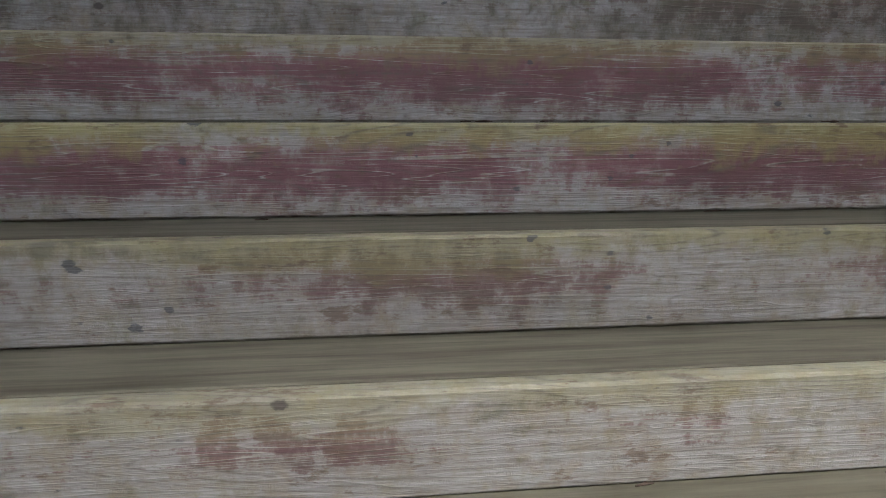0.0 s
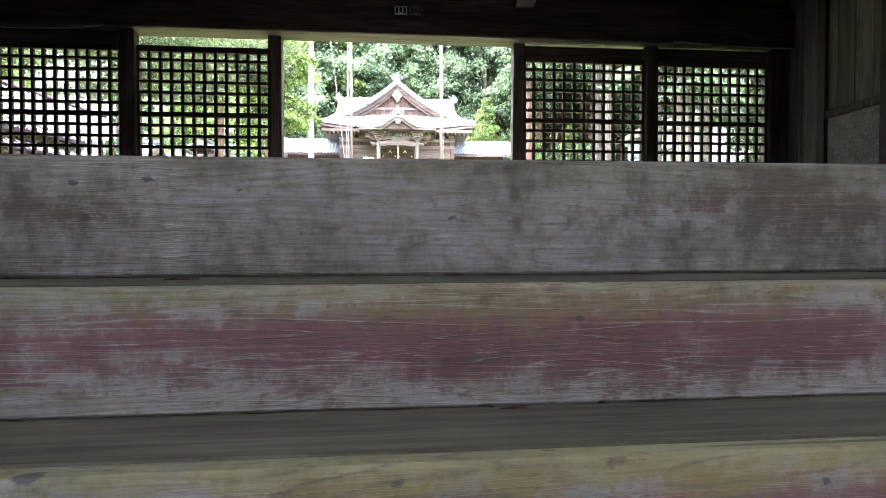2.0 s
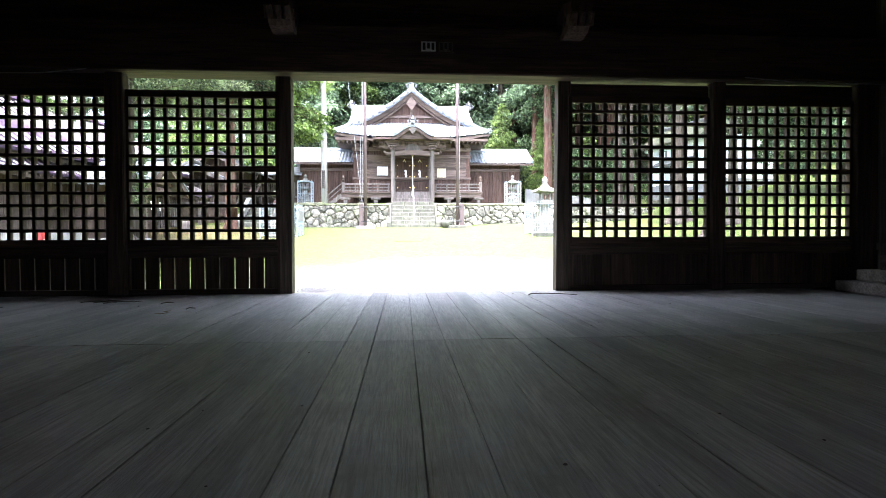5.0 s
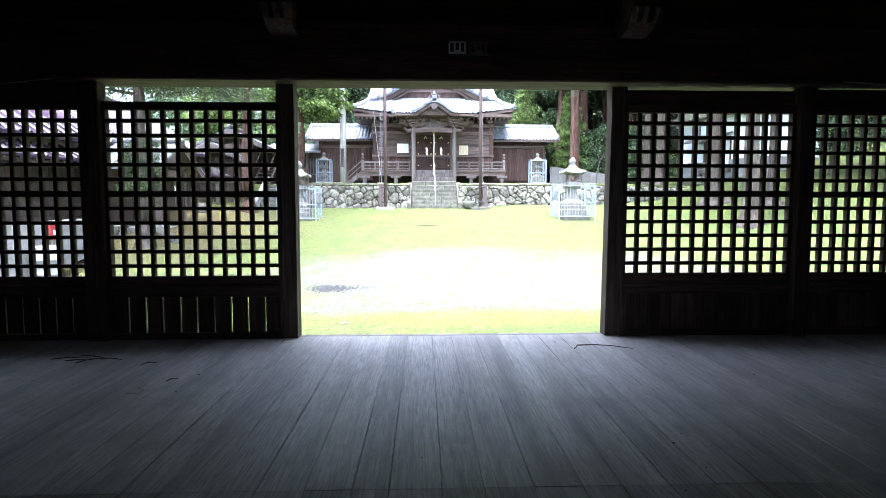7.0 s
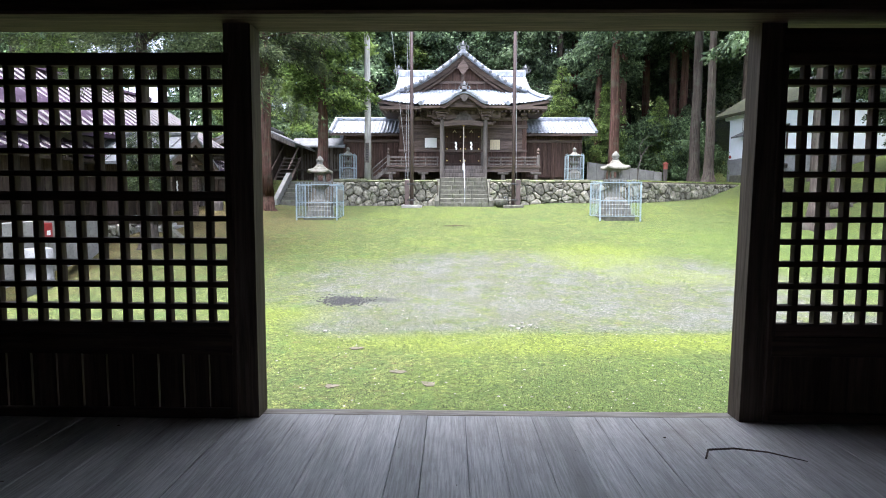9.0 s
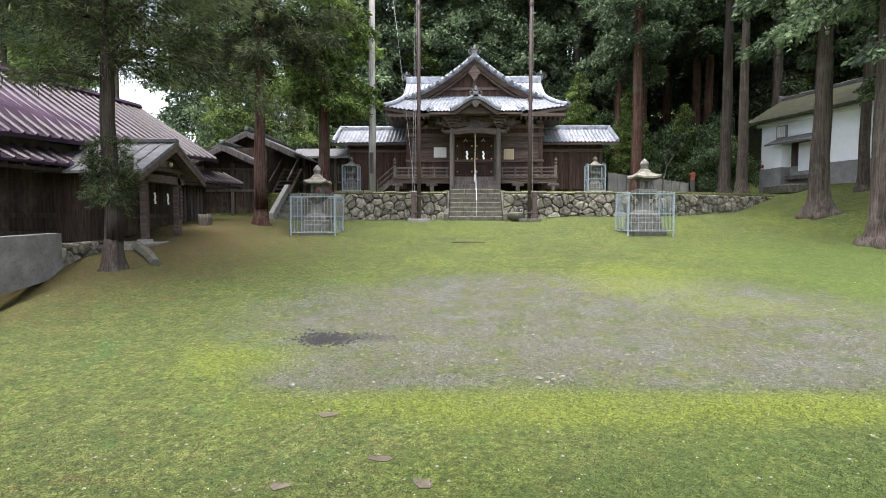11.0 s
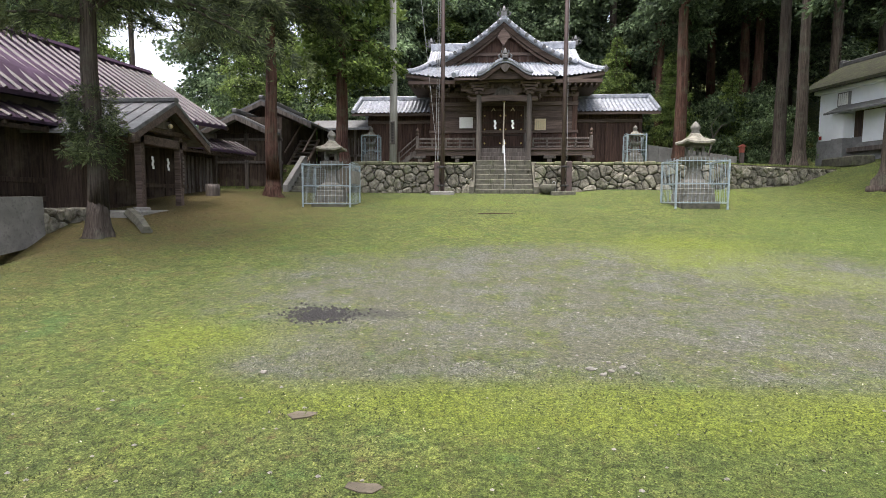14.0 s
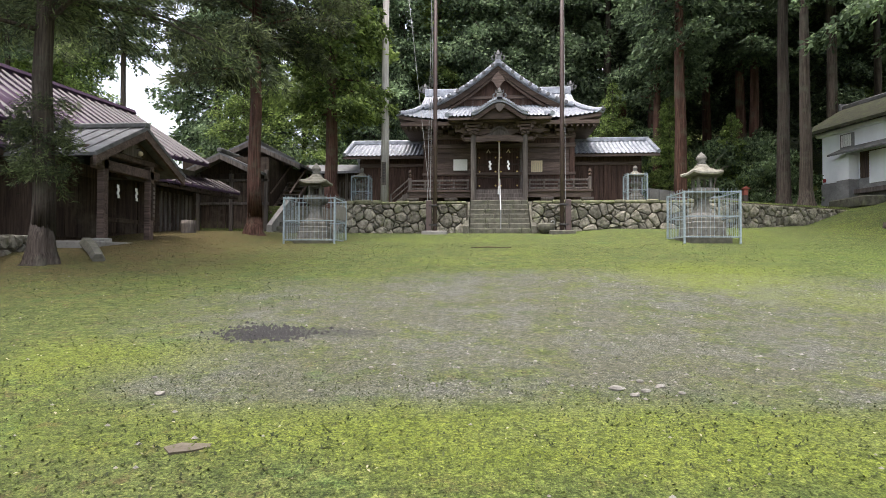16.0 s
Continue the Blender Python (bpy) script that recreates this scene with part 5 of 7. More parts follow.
def cage(at, wx, wy, h, step, turn=0.0, label="pale blue painted steel railing cage round a lantern"):
    ob = thing("lantern_cage", label, "railing", at, "lantern cages", turn)
    up = Shape().tube((0, 0, 0.1), (0, 0, h + 0.06), 0.0048, n=6).mesh("cage_bar", M_CAGE)
    post = Shape().box(-0.022, 0.022, -0.022, 0.022, -0.25, h, 0.004).mesh("cage_post", M_CAGE)
    for sx in (-1, 1):
        for sy in (-1, 1):
            part("post", post, None, ob, "", False, pose(sx * wx / 2, sy * wy / 2, 0))
    for side in range(4):
        along, w, off = ("x", wx, wy / 2) if side < 2 else ("y", wy, wx / 2)
        sg = 1 if side % 2 else -1
        for z in (0.12, h * 0.5, h - 0.03):
            b = Shape().box(-w / 2, w / 2, sg * off - 0.012, sg * off + 0.012, z - 0.012, z + 0.012) if along == "x" else Shape().box(sg * off - 0.012, sg * off + 0.012, -w / 2, w / 2, z - 0.012, z + 0.012)
            part("rail", b, M_CAGE, ob)
        n = int(w / step)
        for k in range(1, n):
            t = -w / 2 + w * k / n
            part("bar", up, None, ob, "", False, pose(t, sg * off, 0) if along == "x" else pose(sg * off, t, 0))
    return ob


stone_lantern("stone_lantern", (-4.97, 17.2, 0.47), 2.3, 4)
left_cage = cage((-4.97, 17.2, 0.47), 1.4, 1.2, 1.28, 0.1, 0)
part("notice_panel", Shape().box(0.715, 0.73, -0.5, 0.5, 0.7, 1.08, 0.003), M_CONCRETE, left_cage, "pale blank panel wired to the bars")
stone_lantern("stone_lantern", (5.5, 17.2, 0.55), 2.4, 6)
cage((5.52, 17.2, 0.55), 1.4, 1.2, 1.3, 0.1, 2)
stone_lantern("stone_lantern", (-5.15, 23.6, 2.13), 1.6, 0)
cage((-5.15, 23.6, 2.13), 0.66, 0.66, 1.22, 0.11, 0)
stone_lantern("stone_lantern", (5.5, 23.9, 2.13), 1.62, 0)
cage((5.5, 23.9, 2.13), 0.72, 0.72, 1.25, 0.12, 0)


# ---- poles ----
def flagpoles():
    for x, y, side in ((-1.93, 20.45, -1), (2.25, 20.35, 1)):
        z = ground_z(x, y)
        ob = thing("flagpole", "tall brown painted steel flagpole clamped to a square post", "flagpole", (x, y, z), "flagpoles before the terrace")
        part("pole", Shape().path([(0, 0, 0.05), (0, 0, 4.5), (0, 0, 13.5)], [0.075, 0.07, 0.045], 12), M_FLAGPOLE, ob, "", True)
        for zz in (4.5, 8.0):
            part("collar", Shape().tube((0, 0, zz - 0.06), (0, 0, zz + 0.06), 0.085, n=12), M_FLAGPOLE, ob)
        part("post", Shape().box(side * 0.2 - 0.09, side * 0.2 + 0.09, -0.09, 0.09, -0.1, 1.12, 0.01), M_FLAGPOLE, ob, "short square brown post")
        for zz in (0.3, 0.95):
            part("clamp", Shape().box(min(0, side * 0.12) - 0.08, max(0, side * 0.12) + 0.08, -0.1, 0.1, zz - 0.03, zz + 0.03, 0.005), M_IRON, ob)
        part("footing", Shape().box(-0.42, 0.42, -0.3, 0.3, -0.2, 0.1, 0.03), M_CONCRETE if side < 0 else M_STEP_STONE, ob, "concrete footing")
        for k, (dx, dy) in enumerate(((-0.26, 0.05), (-0.16, 0.0), (-0.45, 0.15)) if side < 0 else ((0.12, 0.0),)):
            part("halyard", Shape().path([(dx * (0.35 if k == 2 else 1), dy, 1.0), (dx * (1.8 if k == 2 else 0.6), dy, 7.0), (dx * (4 if k == 2 else 0.3), dy + (3 if k == 2 else 0), 13.0)], 0.008, 5), M_WIRE, ob)
    ob = thing("bare_pole", "tall bleached bare wooden pole with a dark plaque", "pole", (-4.2, 23.4, 2.12))
    part("pole", Shape().path([(0, 0, -0.1), (0.02, 0, 3.0), (0.0, 0, 6.0), (0.03, 0, 8.35)], [0.16, 0.15, 0.135, 0.12], 14), M_POLE, ob, "", True)
    part("plaque", Shape().box(-0.09, 0.09, -0.19, -0.165, 0.85, 1.75, 0.004), M_SHRINE_GREY, ob, "narrow dark plaque")
    for k in range(7):
        part("writing", Shape().box(-0.045, 0.045, -0.196, -0.192, 0.95 + 0.11 * k, 1.02 + 0.11 * k), M_IRON, ob)
    part("tip_rod", Shape().tube((0.03, 0, 8.3), (0.03, 0, 9.6), 0.012, n=6), M_GALV, ob)


flagpoles()


# ---- long timber building beside the yard ----
def ribbed_roof(parent, a, b, c, d, n, thick=0.05, name="roof_sheet", material=None):
    """A sheet roof with standing seams: eave corners a, b and top corners d, c."""
    a, b, c, d = (Vector(p) for p in (a, b, c, d))
    slab_roof(parent, [a, b, c, d], thick, material or M_METAL_ROOF, name)
    for k in range(n + 1):
        t = k / n
        p, q = a.lerp(b, t), d.lerp(c, t)
        part("roof_seam", Shape().path([p + Vector((0, 0, 0.02)), q + Vector((0, 0, 0.02))], 0.04, 4), M_SEAM, parent)


def long_building():
    ob = thing("long_building", "long dark timber building with a brown sheet-metal roof", "building")
    xw = -9.75
    part("wall", Shape().box(-17.0, xw, 3.0, 19.4, 0.1, 2.85), M_BARN, ob, "dark weathered board wall")
    r = random.Random(11)
    y = 3.2
    while y < 19.2:
        w = r.uniform(0.24, 0.34)
        if not 13.0 < y < 15.0:
            part("wall_board", Shape().box(xw + 0.003, xw + 0.028, y + 0.004, y + w - 0.004, 0.75, 2.5, 0.004), M_BARN, ob)
        y += w
    for z in (0.68, 1.1):
        part("sill_beam", Shape().box(xw, xw + 0.06, 3.0, 19.4, z - 0.06, z + 0.06, 0.01), M_BARN, ob)
    for y in (5, 7.2, 9.4, 11.6, 17.0, 18.4, 19.35):
        part("wall_post", Shape().box(xw, xw + 0.07, y - 0.07, y + 0.07, 0.3, 2.7, 0.01), M_BARN, ob)
    part("upper_plaster", Shape().box(xw - 0.02, xw + 0.03, 3.0, 19.4, 2.68, 2.93), M_EARTH, ob, "brown clay upper wall")
    # main roof and lean-to roof
    ribbed_roof(ob, (-9.35, 2.0, 2.72), (-9.35, 19.6, 3.2), (-13.75, 21.7, 5.5), (-12.6, 2.0, 5.1), 52, 0.1)
    slab_roof(ob, [(-12.6, 2.0, 5.1), (-13.75, 21.7, 5.5), (-17.6, 19.6, 3.3), (-16.6, 2.0, 2.7)], 0.1, M_METAL_ROOF)
    part("ridge_cap", Shape().path([(-12.6, 2.0, 5.14), (-13.75, 21.75, 5.55)], 0.13, 6), M_METAL_ROOF, ob)
    part("verge_board", Shape().path([(-9.35, 19.6, 3.13), (-13.75, 21.7, 5.43)], 0.07, 6), M_BARN, ob)
    part("end_wall", Shape().prism([(-9.75, 2.8), (-13.5, 4.95), (-17, 2.8)], "y", 19.3, 19.4), M_BARN, ob)
    for y0, y1 in ((2.0, 12.9), (15.2, 20.7)):
        ribbed_roof(ob, (-8.95, y0, 2.28), (-8.95, y1, 2.36), (-9.75, y1, 2.78), (-9.75, y0, 2.7), int((y1 - y0) / 0.35), 0.06, "lean_to_roof")
        part("eave_beam", Shape().box(-9.12, -9.02, y0, y1, 2.14, 2.24, 0.01), M_BARN, ob)
        n = int((y1 - y0) / 0.45)
        for k in range(n):
            y = lerp(y0 + 0.1, y1 - 0.1, k / max(1, n - 1))
            part("rafter_end", Shape().box(-9.7, -8.98, y - 0.03, y + 0.03, 2.2, 2.27), M_BARN, ob)
    # gabled porch
    for y in (13.25, 14.89):
        part("porch_post", Shape().box(-8.5, -8.34, y - 0.08, y + 0.08, 0.45, 2.3, 0.012), M_SHRINE_X, ob, "square porch post")
        part("post_stone", Shape().box(-8.56, -8.28, y - 0.15, y + 0.15, 0.36, 0.5, 0.02), M_CONCRETE, ob)
    part("porch_beam", Shape().box(-8.5, -8.34, 12.95, 15.2, 1.98, 2.2, 0.015), M_SHRINE_X, ob)
    part("porch_beam", Shape().box(-8.5, -8.34, 12.7, 15.45, 2.3, 2.42, 0.015), M_SHRINE_X, ob)
    for y in (13.25, 14.89):
        part("porch_side_beam", Shape().box(-9.75, -8.4, y - 0.06, y + 0.06, 2.3, 2.42, 0.01), M_SHRINE_X, ob)
    tip, ym = 3.08, 14.07
    for sgn in (-1, 1):
        e = ym + sgn * 1.65
        slab_roof(ob, [(-7.95, ym, tip), (-11.5, ym, tip), (-11.5, e, 2.2), (-7.95, e, 2.2)], 0.07, M_TILE_DARK, "porch_roof")
        for k in range(10):
            x0 = -7.97 - 0.36 * k
            part("roof_seam", Shape().path([(x0, ym, tip + 0.01), (x0, e, 2.21)], 0.018, 5), M_TILE_DARK, ob)
        part("porch_bargeboard", Shape().prism([(ym, tip - 0.06), (e, 2.14), (e, 1.96), (ym, tip - 0.26)], "x", -8.03, -7.97), M_SHRINE_X, ob)
    part("porch_ridge", Shape().box(-11.5, -7.93, ym - 0.09, ym + 0.09, tip - 0.02, tip + 0.1, 0.02), M_TILE_DARK, ob)
    part("porch_gable", Shape().prism([(12.9, 2.42), (15.24, 2.42), (ym, tip - 0.12)], "x", -8.44, -8.38), M_BARN, ob)
    part("gable_strut", Shape().prism([(13.7, 2.42), (13.9, 2.7), (14.24, 2.7), (14.44, 2.42)], "x", -8.36, -8.3), M_SHRINE_GREY, ob, "carved strut")
    part("porch_back", Shape().box(-11.2, -9.7, 13.0, 15.1, 0.45, 2.3), M_HALL, ob)
    for k in range(4):
        y = 13.33 + 0.4 * k
        part("entrance_door", Shape().box(-9.68, -9.65, y, y + 0.38, 0.55, 2.0, 0.006), M_BARN, ob, "dark sliding entrance door")
    part("porch_floor", Shape().box(-9.7, -8.1, 12.4, 16.2, 0.2, 0.42, 0.02), M_CONCRETE, ob, "concrete porch slab")
    part("name_board", Shape().box(-8.33, -8.31, 14.84, 14.98, 1.0, 1.9, 0.004), M_BARN, ob, "vertical name board")
    for k in range(7):
        part("writing", Shape().box(-8.308, -8.304, 14.87, 14.95, 1.08 + 0.11 * k, 1.15 + 0.11 * k), M_SHRINE_GREY, ob)
    # slatted shutter at the far end
    for k in range(8):
        part("slat", Shape().box(-9.72, -9.68, 17.8 + 0.19 * k, 17.88 + 0.19 * k, 0.8, 2.1), M_SHRINE_GREY, ob)
    # the building stands askew to the yard: its near end lies further back than the porch
    for piece in ob.children:
        if not piece.name.startswith(("porch", "post_stone", "gable_strut", "entrance", "name_board", "writing")) and not (piece.name.startswith("roof_seam") and piece.data.vertices[0].co.x > -11.6 and len(piece.data.vertices) == 10):
            for corner in piece.data.vertices:
                corner.co.x -= 0.13 * (19.6 - corner.co.y)
    for y in (13.75, 14.4):
        p = thing("paper_streamer", "folded white paper streamer hanging in the porch", "streamer", (-8.42, y, 1.72))
        for k in range(4):
            part("fold", Shape().box(-0.006, 0.006, -0.04 + 0.025 * (k % 2), 0.03 + 0.025 * (k % 2), -0.075 * (k + 1), -0.075 * k), M_WHITE, p)
    lamp = thing("porch_lamp", "small cream globe lamp beneath the porch gable", "lamp", (-8.2, 14.2, 2.5))
    part("globe", Shape().lathe([(0.01, -0.06), (0.045, -0.04), (0.06, 0), (0.045, 0.04), (0.01, 0.06)], 12), M_CREAM, lamp, "", True)
    part("arm", Shape().path([(-0.12, 0, 0.12), (0, 0, 0.12), (0, 0, 0.08)], 0.012, 6), M_IRON, lamp)
    stump = thing("log_stump", "upright cut log standing beside the building", "log", (-8.7, 17.2, 0.42))
    part("log", Shape().lathe([(0.2, 0), (0.19, 0.3), (0.21, 0.6), (0.2, 0.75)], 14), M_SHRINE_GREY, stump, "", True)
    cw = setting("concrete_wall", Shape().prism([(10.95, -0.2), (3.0, -1.2), (3.0, 0.55), (10.9, 0.72)], "x", -9.2, -8.9), M_CONCRETE, "pale smooth concrete retaining wall", "wall")
    rw = setting("rubble_wall", Shape().prism([(10.9, -0.4), (10.9, 0.5), (12.4, 0.45), (12.4, 0.0)], "x", -9.5, -8.95), M_EARTH, "low rubble wall below the building", "wall")
    stone_field(rw, 1.5, lambda s: -0.3 + 0.2 * s, lambda s: 0.5, lambda s, z, o: (-8.97 + o, 10.9 + s, z), 0.34, 8)
    ramp_ob = thing("ramp_kerb", "sloping concrete kerb beside the old tree", "kerb", (-7.3, 11.8, 0.1))
    part("kerb", Shape().path([(-0.9, 0.7, 0.27), (-0.3, 0.1, 0.12), (0.25, -0.5, -0.06)], [0.13, 0.13, 0.11], 6), M_STEP_STONE, ramp_ob)


long_building()


def annex():
    ob = thing("annex_building", "small weathered timber annex with stacked gable roofs", "building")
    part("wall", Shape().box(-12.0, -8.55, 22.6, 27, 0.9, 4.0), M_BARN, ob)
    for k in range(8):
        part("wall_board", Shape().box(-11.2 + 0.33 * k, -10.89 + 0.33 * k, 22.56, 22.596, 1.2, 3.1), M_BARN, ob)
    for x in (-11.3, -10.0, -8.62):
        part("post", Shape().box(x - 0.07, x + 0.07, 22.5, 22.6, 0.9, 3.5, 0.01), M_SHRINE_GREY, ob)
    for z in (2.2, 3.1):
        part("rail", Shape().box(-11.4, -8.5, 22.5, 22.58, z - 0.05, z + 0.05, 0.01), M_SHRINE_GREY, ob)
    for xm, half, ze, zt, y0, y1 in ((-10.1, 1.5, 3.35, 4.05, 21.8, 25.2), (-9.7, 2.1, 3.9, 4.85, 23.4, 28.5)):
        for sgn in (-1, 1):
            slab_roof(ob, [(xm, y0, zt), (xm, y1, zt), (xm + sgn * half, y1, ze), (xm + sgn * half, y0, ze)], 0.1, M_TILE_DARK, "roof")
            part("bargeboard", Shape().prism([(xm, zt - 0.08), (xm + sgn * half, ze - 0.08), (xm + sgn * half, ze - 0.24), (xm, zt - 0.26)], "y", y0 - 0.02, y0 + 0.04), M_SHRINE_GREY, ob)
        part("ridge", Shape().box(xm - 0.1, xm + 0.1, y0 - 0.05, y1, zt, zt + 0.16, 0.03), M_TILE_DARK, ob)
        part("gable", Shape().prism([(xm - half * 0.85, ze), (xm + half * 0.85, ze), (xm, zt - 0.1)], "y", y0 + 0.7, y0 + 0.8), M_BARN, ob)
    # outside flight with a sloping rail
    for k in range(8):
        part("stair_tread", Shape().box(-8.5, -7.7, 22.7 + 0.25 * k, 22.98 + 0.25 * k, 1.9 + 0.19 * k, 1.94 + 0.19 * k), M_SHRINE_GREY, ob)
    for x in (-8.45, -7.7):
        part("stair_rail", Shape().path([(x, 22.6, 2.6), (x, 24.7, 4.0)], 0.035, 6), M_SHRINE_X, ob)
        part("stair_string", Shape().path([(x, 22.6, 1.85), (x, 24.7, 3.3)], 0.06, 6), M_SHRINE_X, ob)
    part("lean_prop", Shape().path([(-8.3, 22.0, 1.0), (-7.6, 22.6, 2.0)], 0.04, 6), M_SHRINE_GREY, ob)
    cor = thing("covered_corridor", "covered timber corridor joining annex and shrine", "building")
    part("wall", Shape().box(-8.6, -5.9, 27.4, 29.0, 2.1, 4.1), M_BARN, cor)
    slab_roof(cor, [(-8.9, 26.7, 4.1), (-5.9, 26.7, 4.1), (-5.9, 28.2, 4.65), (-8.9, 28.2, 4.65)], 0.1, M_TILE_DARK, "roof")
    slab_roof(cor, [(-8.9, 28.2, 4.65), (-5.9, 28.2, 4.65), (-5.9, 29.6, 4.1), (-8.9, 29.6, 4.1)], 0.1, M_TILE_DARK, "roof")
    for k in range(4):
        part("post", Shape().box(-8.4 + 0.8 * k, -8.28 + 0.8 * k, 27.3, 27.42, 2.1, 4.1, 0.01), M_SHRINE_GREY, cor)
    for k in range(14):
        part("lattice_bar", Shape().box(-8.2 + 0.16 * k, -8.15 + 0.16 * k, 27.34, 27.38, 2.9, 3.7), M_SHRINE_GREY, cor)
    part("sill", Shape().box(-8.6, -5.9, 27.3, 27.4, 2.8, 2.9, 0.01), M_SHRINE_GREY, cor)
    st = thing("side_stone_stair", "narrow flight of old stone steps beside the annex", "stair", kind="structure")
    for k in range(7):
        part("step_block", Shape().box(-7.55, -6.35, 20.6 + 0.28 * k, 21.2 + 0.28 * k, 0.75 + 0.17 * k, 1.05 + 0.17 * k, 0.02), M_STEP_STONE, st)
    part("side_slab", Shape().prism([(20.5, 0.7), (20.5, 1.25), (22.5, 2.45), (22.7, 2.45), (22.7, 0.7)], "x", -7.75, -7.57), M_CONCRETE, st)
    part("side_slab", Shape().prism([(20.5, 0.7), (20.5, 1.05), (22.5, 2.15), (22.7, 2.15), (22.7, 0.7)], "x", -6.33, -5.3), M_EARTH, st)


annex()


# ---- white storehouse ----
def storehouse():
    ob = thing("storehouse", "white plastered storehouse with a mossy hipped gable roof", "storehouse")
    ob.matrix_basis = METRES @ Matrix.Translation((14.75, 28.1, 2.75)) @ Matrix(((0.24, 0.97, 0, 0), (-0.97, 0.24, 0, 0), (0, 0, 1, 0), (0, 0, 0, 1)))
    L, D, H = 6.0, 3.4, 3.0
    part("wall", Shape().box(0, L, 0, D, 0.75, H, 0.02), M_PLASTER, ob, "smooth white plaster wall")
    part("plinth", Shape().box(-0.03, L + 0.03, -0.03, D, -0.8, 0.75, 0.01), M_PLINTH, ob, "grey plinth")
    part("cornice", Shape().box(-0.15, L, -0.22, D, H - 0.16, H + 0.02, 0.04), M_PLASTER, ob)
    part("roof", Shape().prism([(-0.6, H - 0.06), (D / 2, H + 1.15), (D + 0.6, H - 0.06), (D + 0.6, H + 0.08), (D / 2, H + 1.4), (-0.6, H + 0.08)], "x", -0.55, L + 0.5), M_THATCH, ob, "moss-grown dark roof")
    part("gable", Shape().prism([(0, H), (D / 2, H + 1.1), (D, H)], "x", 0.0, 0.15), M_PLASTER, ob)
    part("ridge", Shape().box(-0.6, L + 0.5, D / 2 - 0.15, D / 2 + 0.15, H + 1.3, H + 1.52, 0.04), M_TILE_DARK, ob)
    part("ridge_end", Shape().box(-0.66, -0.5, D / 2 - 0.2, D / 2 + 0.2, H + 1.25, H + 1.62, 0.03), M_TILE_DARK, ob)
    w = part("window", Shape().box(1.0, 1.65, -0.06, 0.05, 2.15, 2.75, 0.01), M_PLINTH, ob, "barred window")
    for k in range(5):
        part("window_bar", Shape().box(1.1 + 0.1 * k, 1.15 + 0.1 * k, -0.1, -0.062, 2.2, 2.7), M_WHITE, w)
    part("awning", Shape().prism([(-0.85, 1.75), (-0.02, 2.1), (-0.02, 2.18), (-0.85, 1.83)], "x", 1.15, 4.0), M_TILE_DARK, ob, "sloping dark awning")
    part("doorway", Shape().box(1.9, 3.9, -0.01, 0.06, 0.3, 1.85), M_HALL, ob)
    part("door", Shape().box(2.35, 3.8, -0.06, -0.012, 0.5, 1.8, 0.01), M_PLASTER, ob, "heavy white plastered door")
    part("door_sill", Shape().box(1.8, 4.0, -0.3, -0.03, 0.1, 0.3, 0.02), M_SHRINE_GREY, ob)
    part("buttress", Shape().box(1.3, 1.85, -0.5, -0.02, 0.0, 1.75, 0.02), M_PLASTER, ob)
    part("buttress_foot", Shape().box(1.28, 1.87, -0.53, -0.02, -0.8, 0.72, 0.01), M_PLINTH, ob)
    part("alarm_box", Shape().box(0.1, 0.24, -0.06, -0.02, 0.82, 0.98, 0.01), M_RED, ob, "small red box")
    step = thing("stone_doorstep", "rough stone step before the storehouse", "stone", (14.3, 25.2, 2.45))
    part("slab", Shape().box(-0.4, 0.4, -1.2, 1.0, -0.3, 0.12, 0.05), M_STEP_STONE, step)


storehouse()


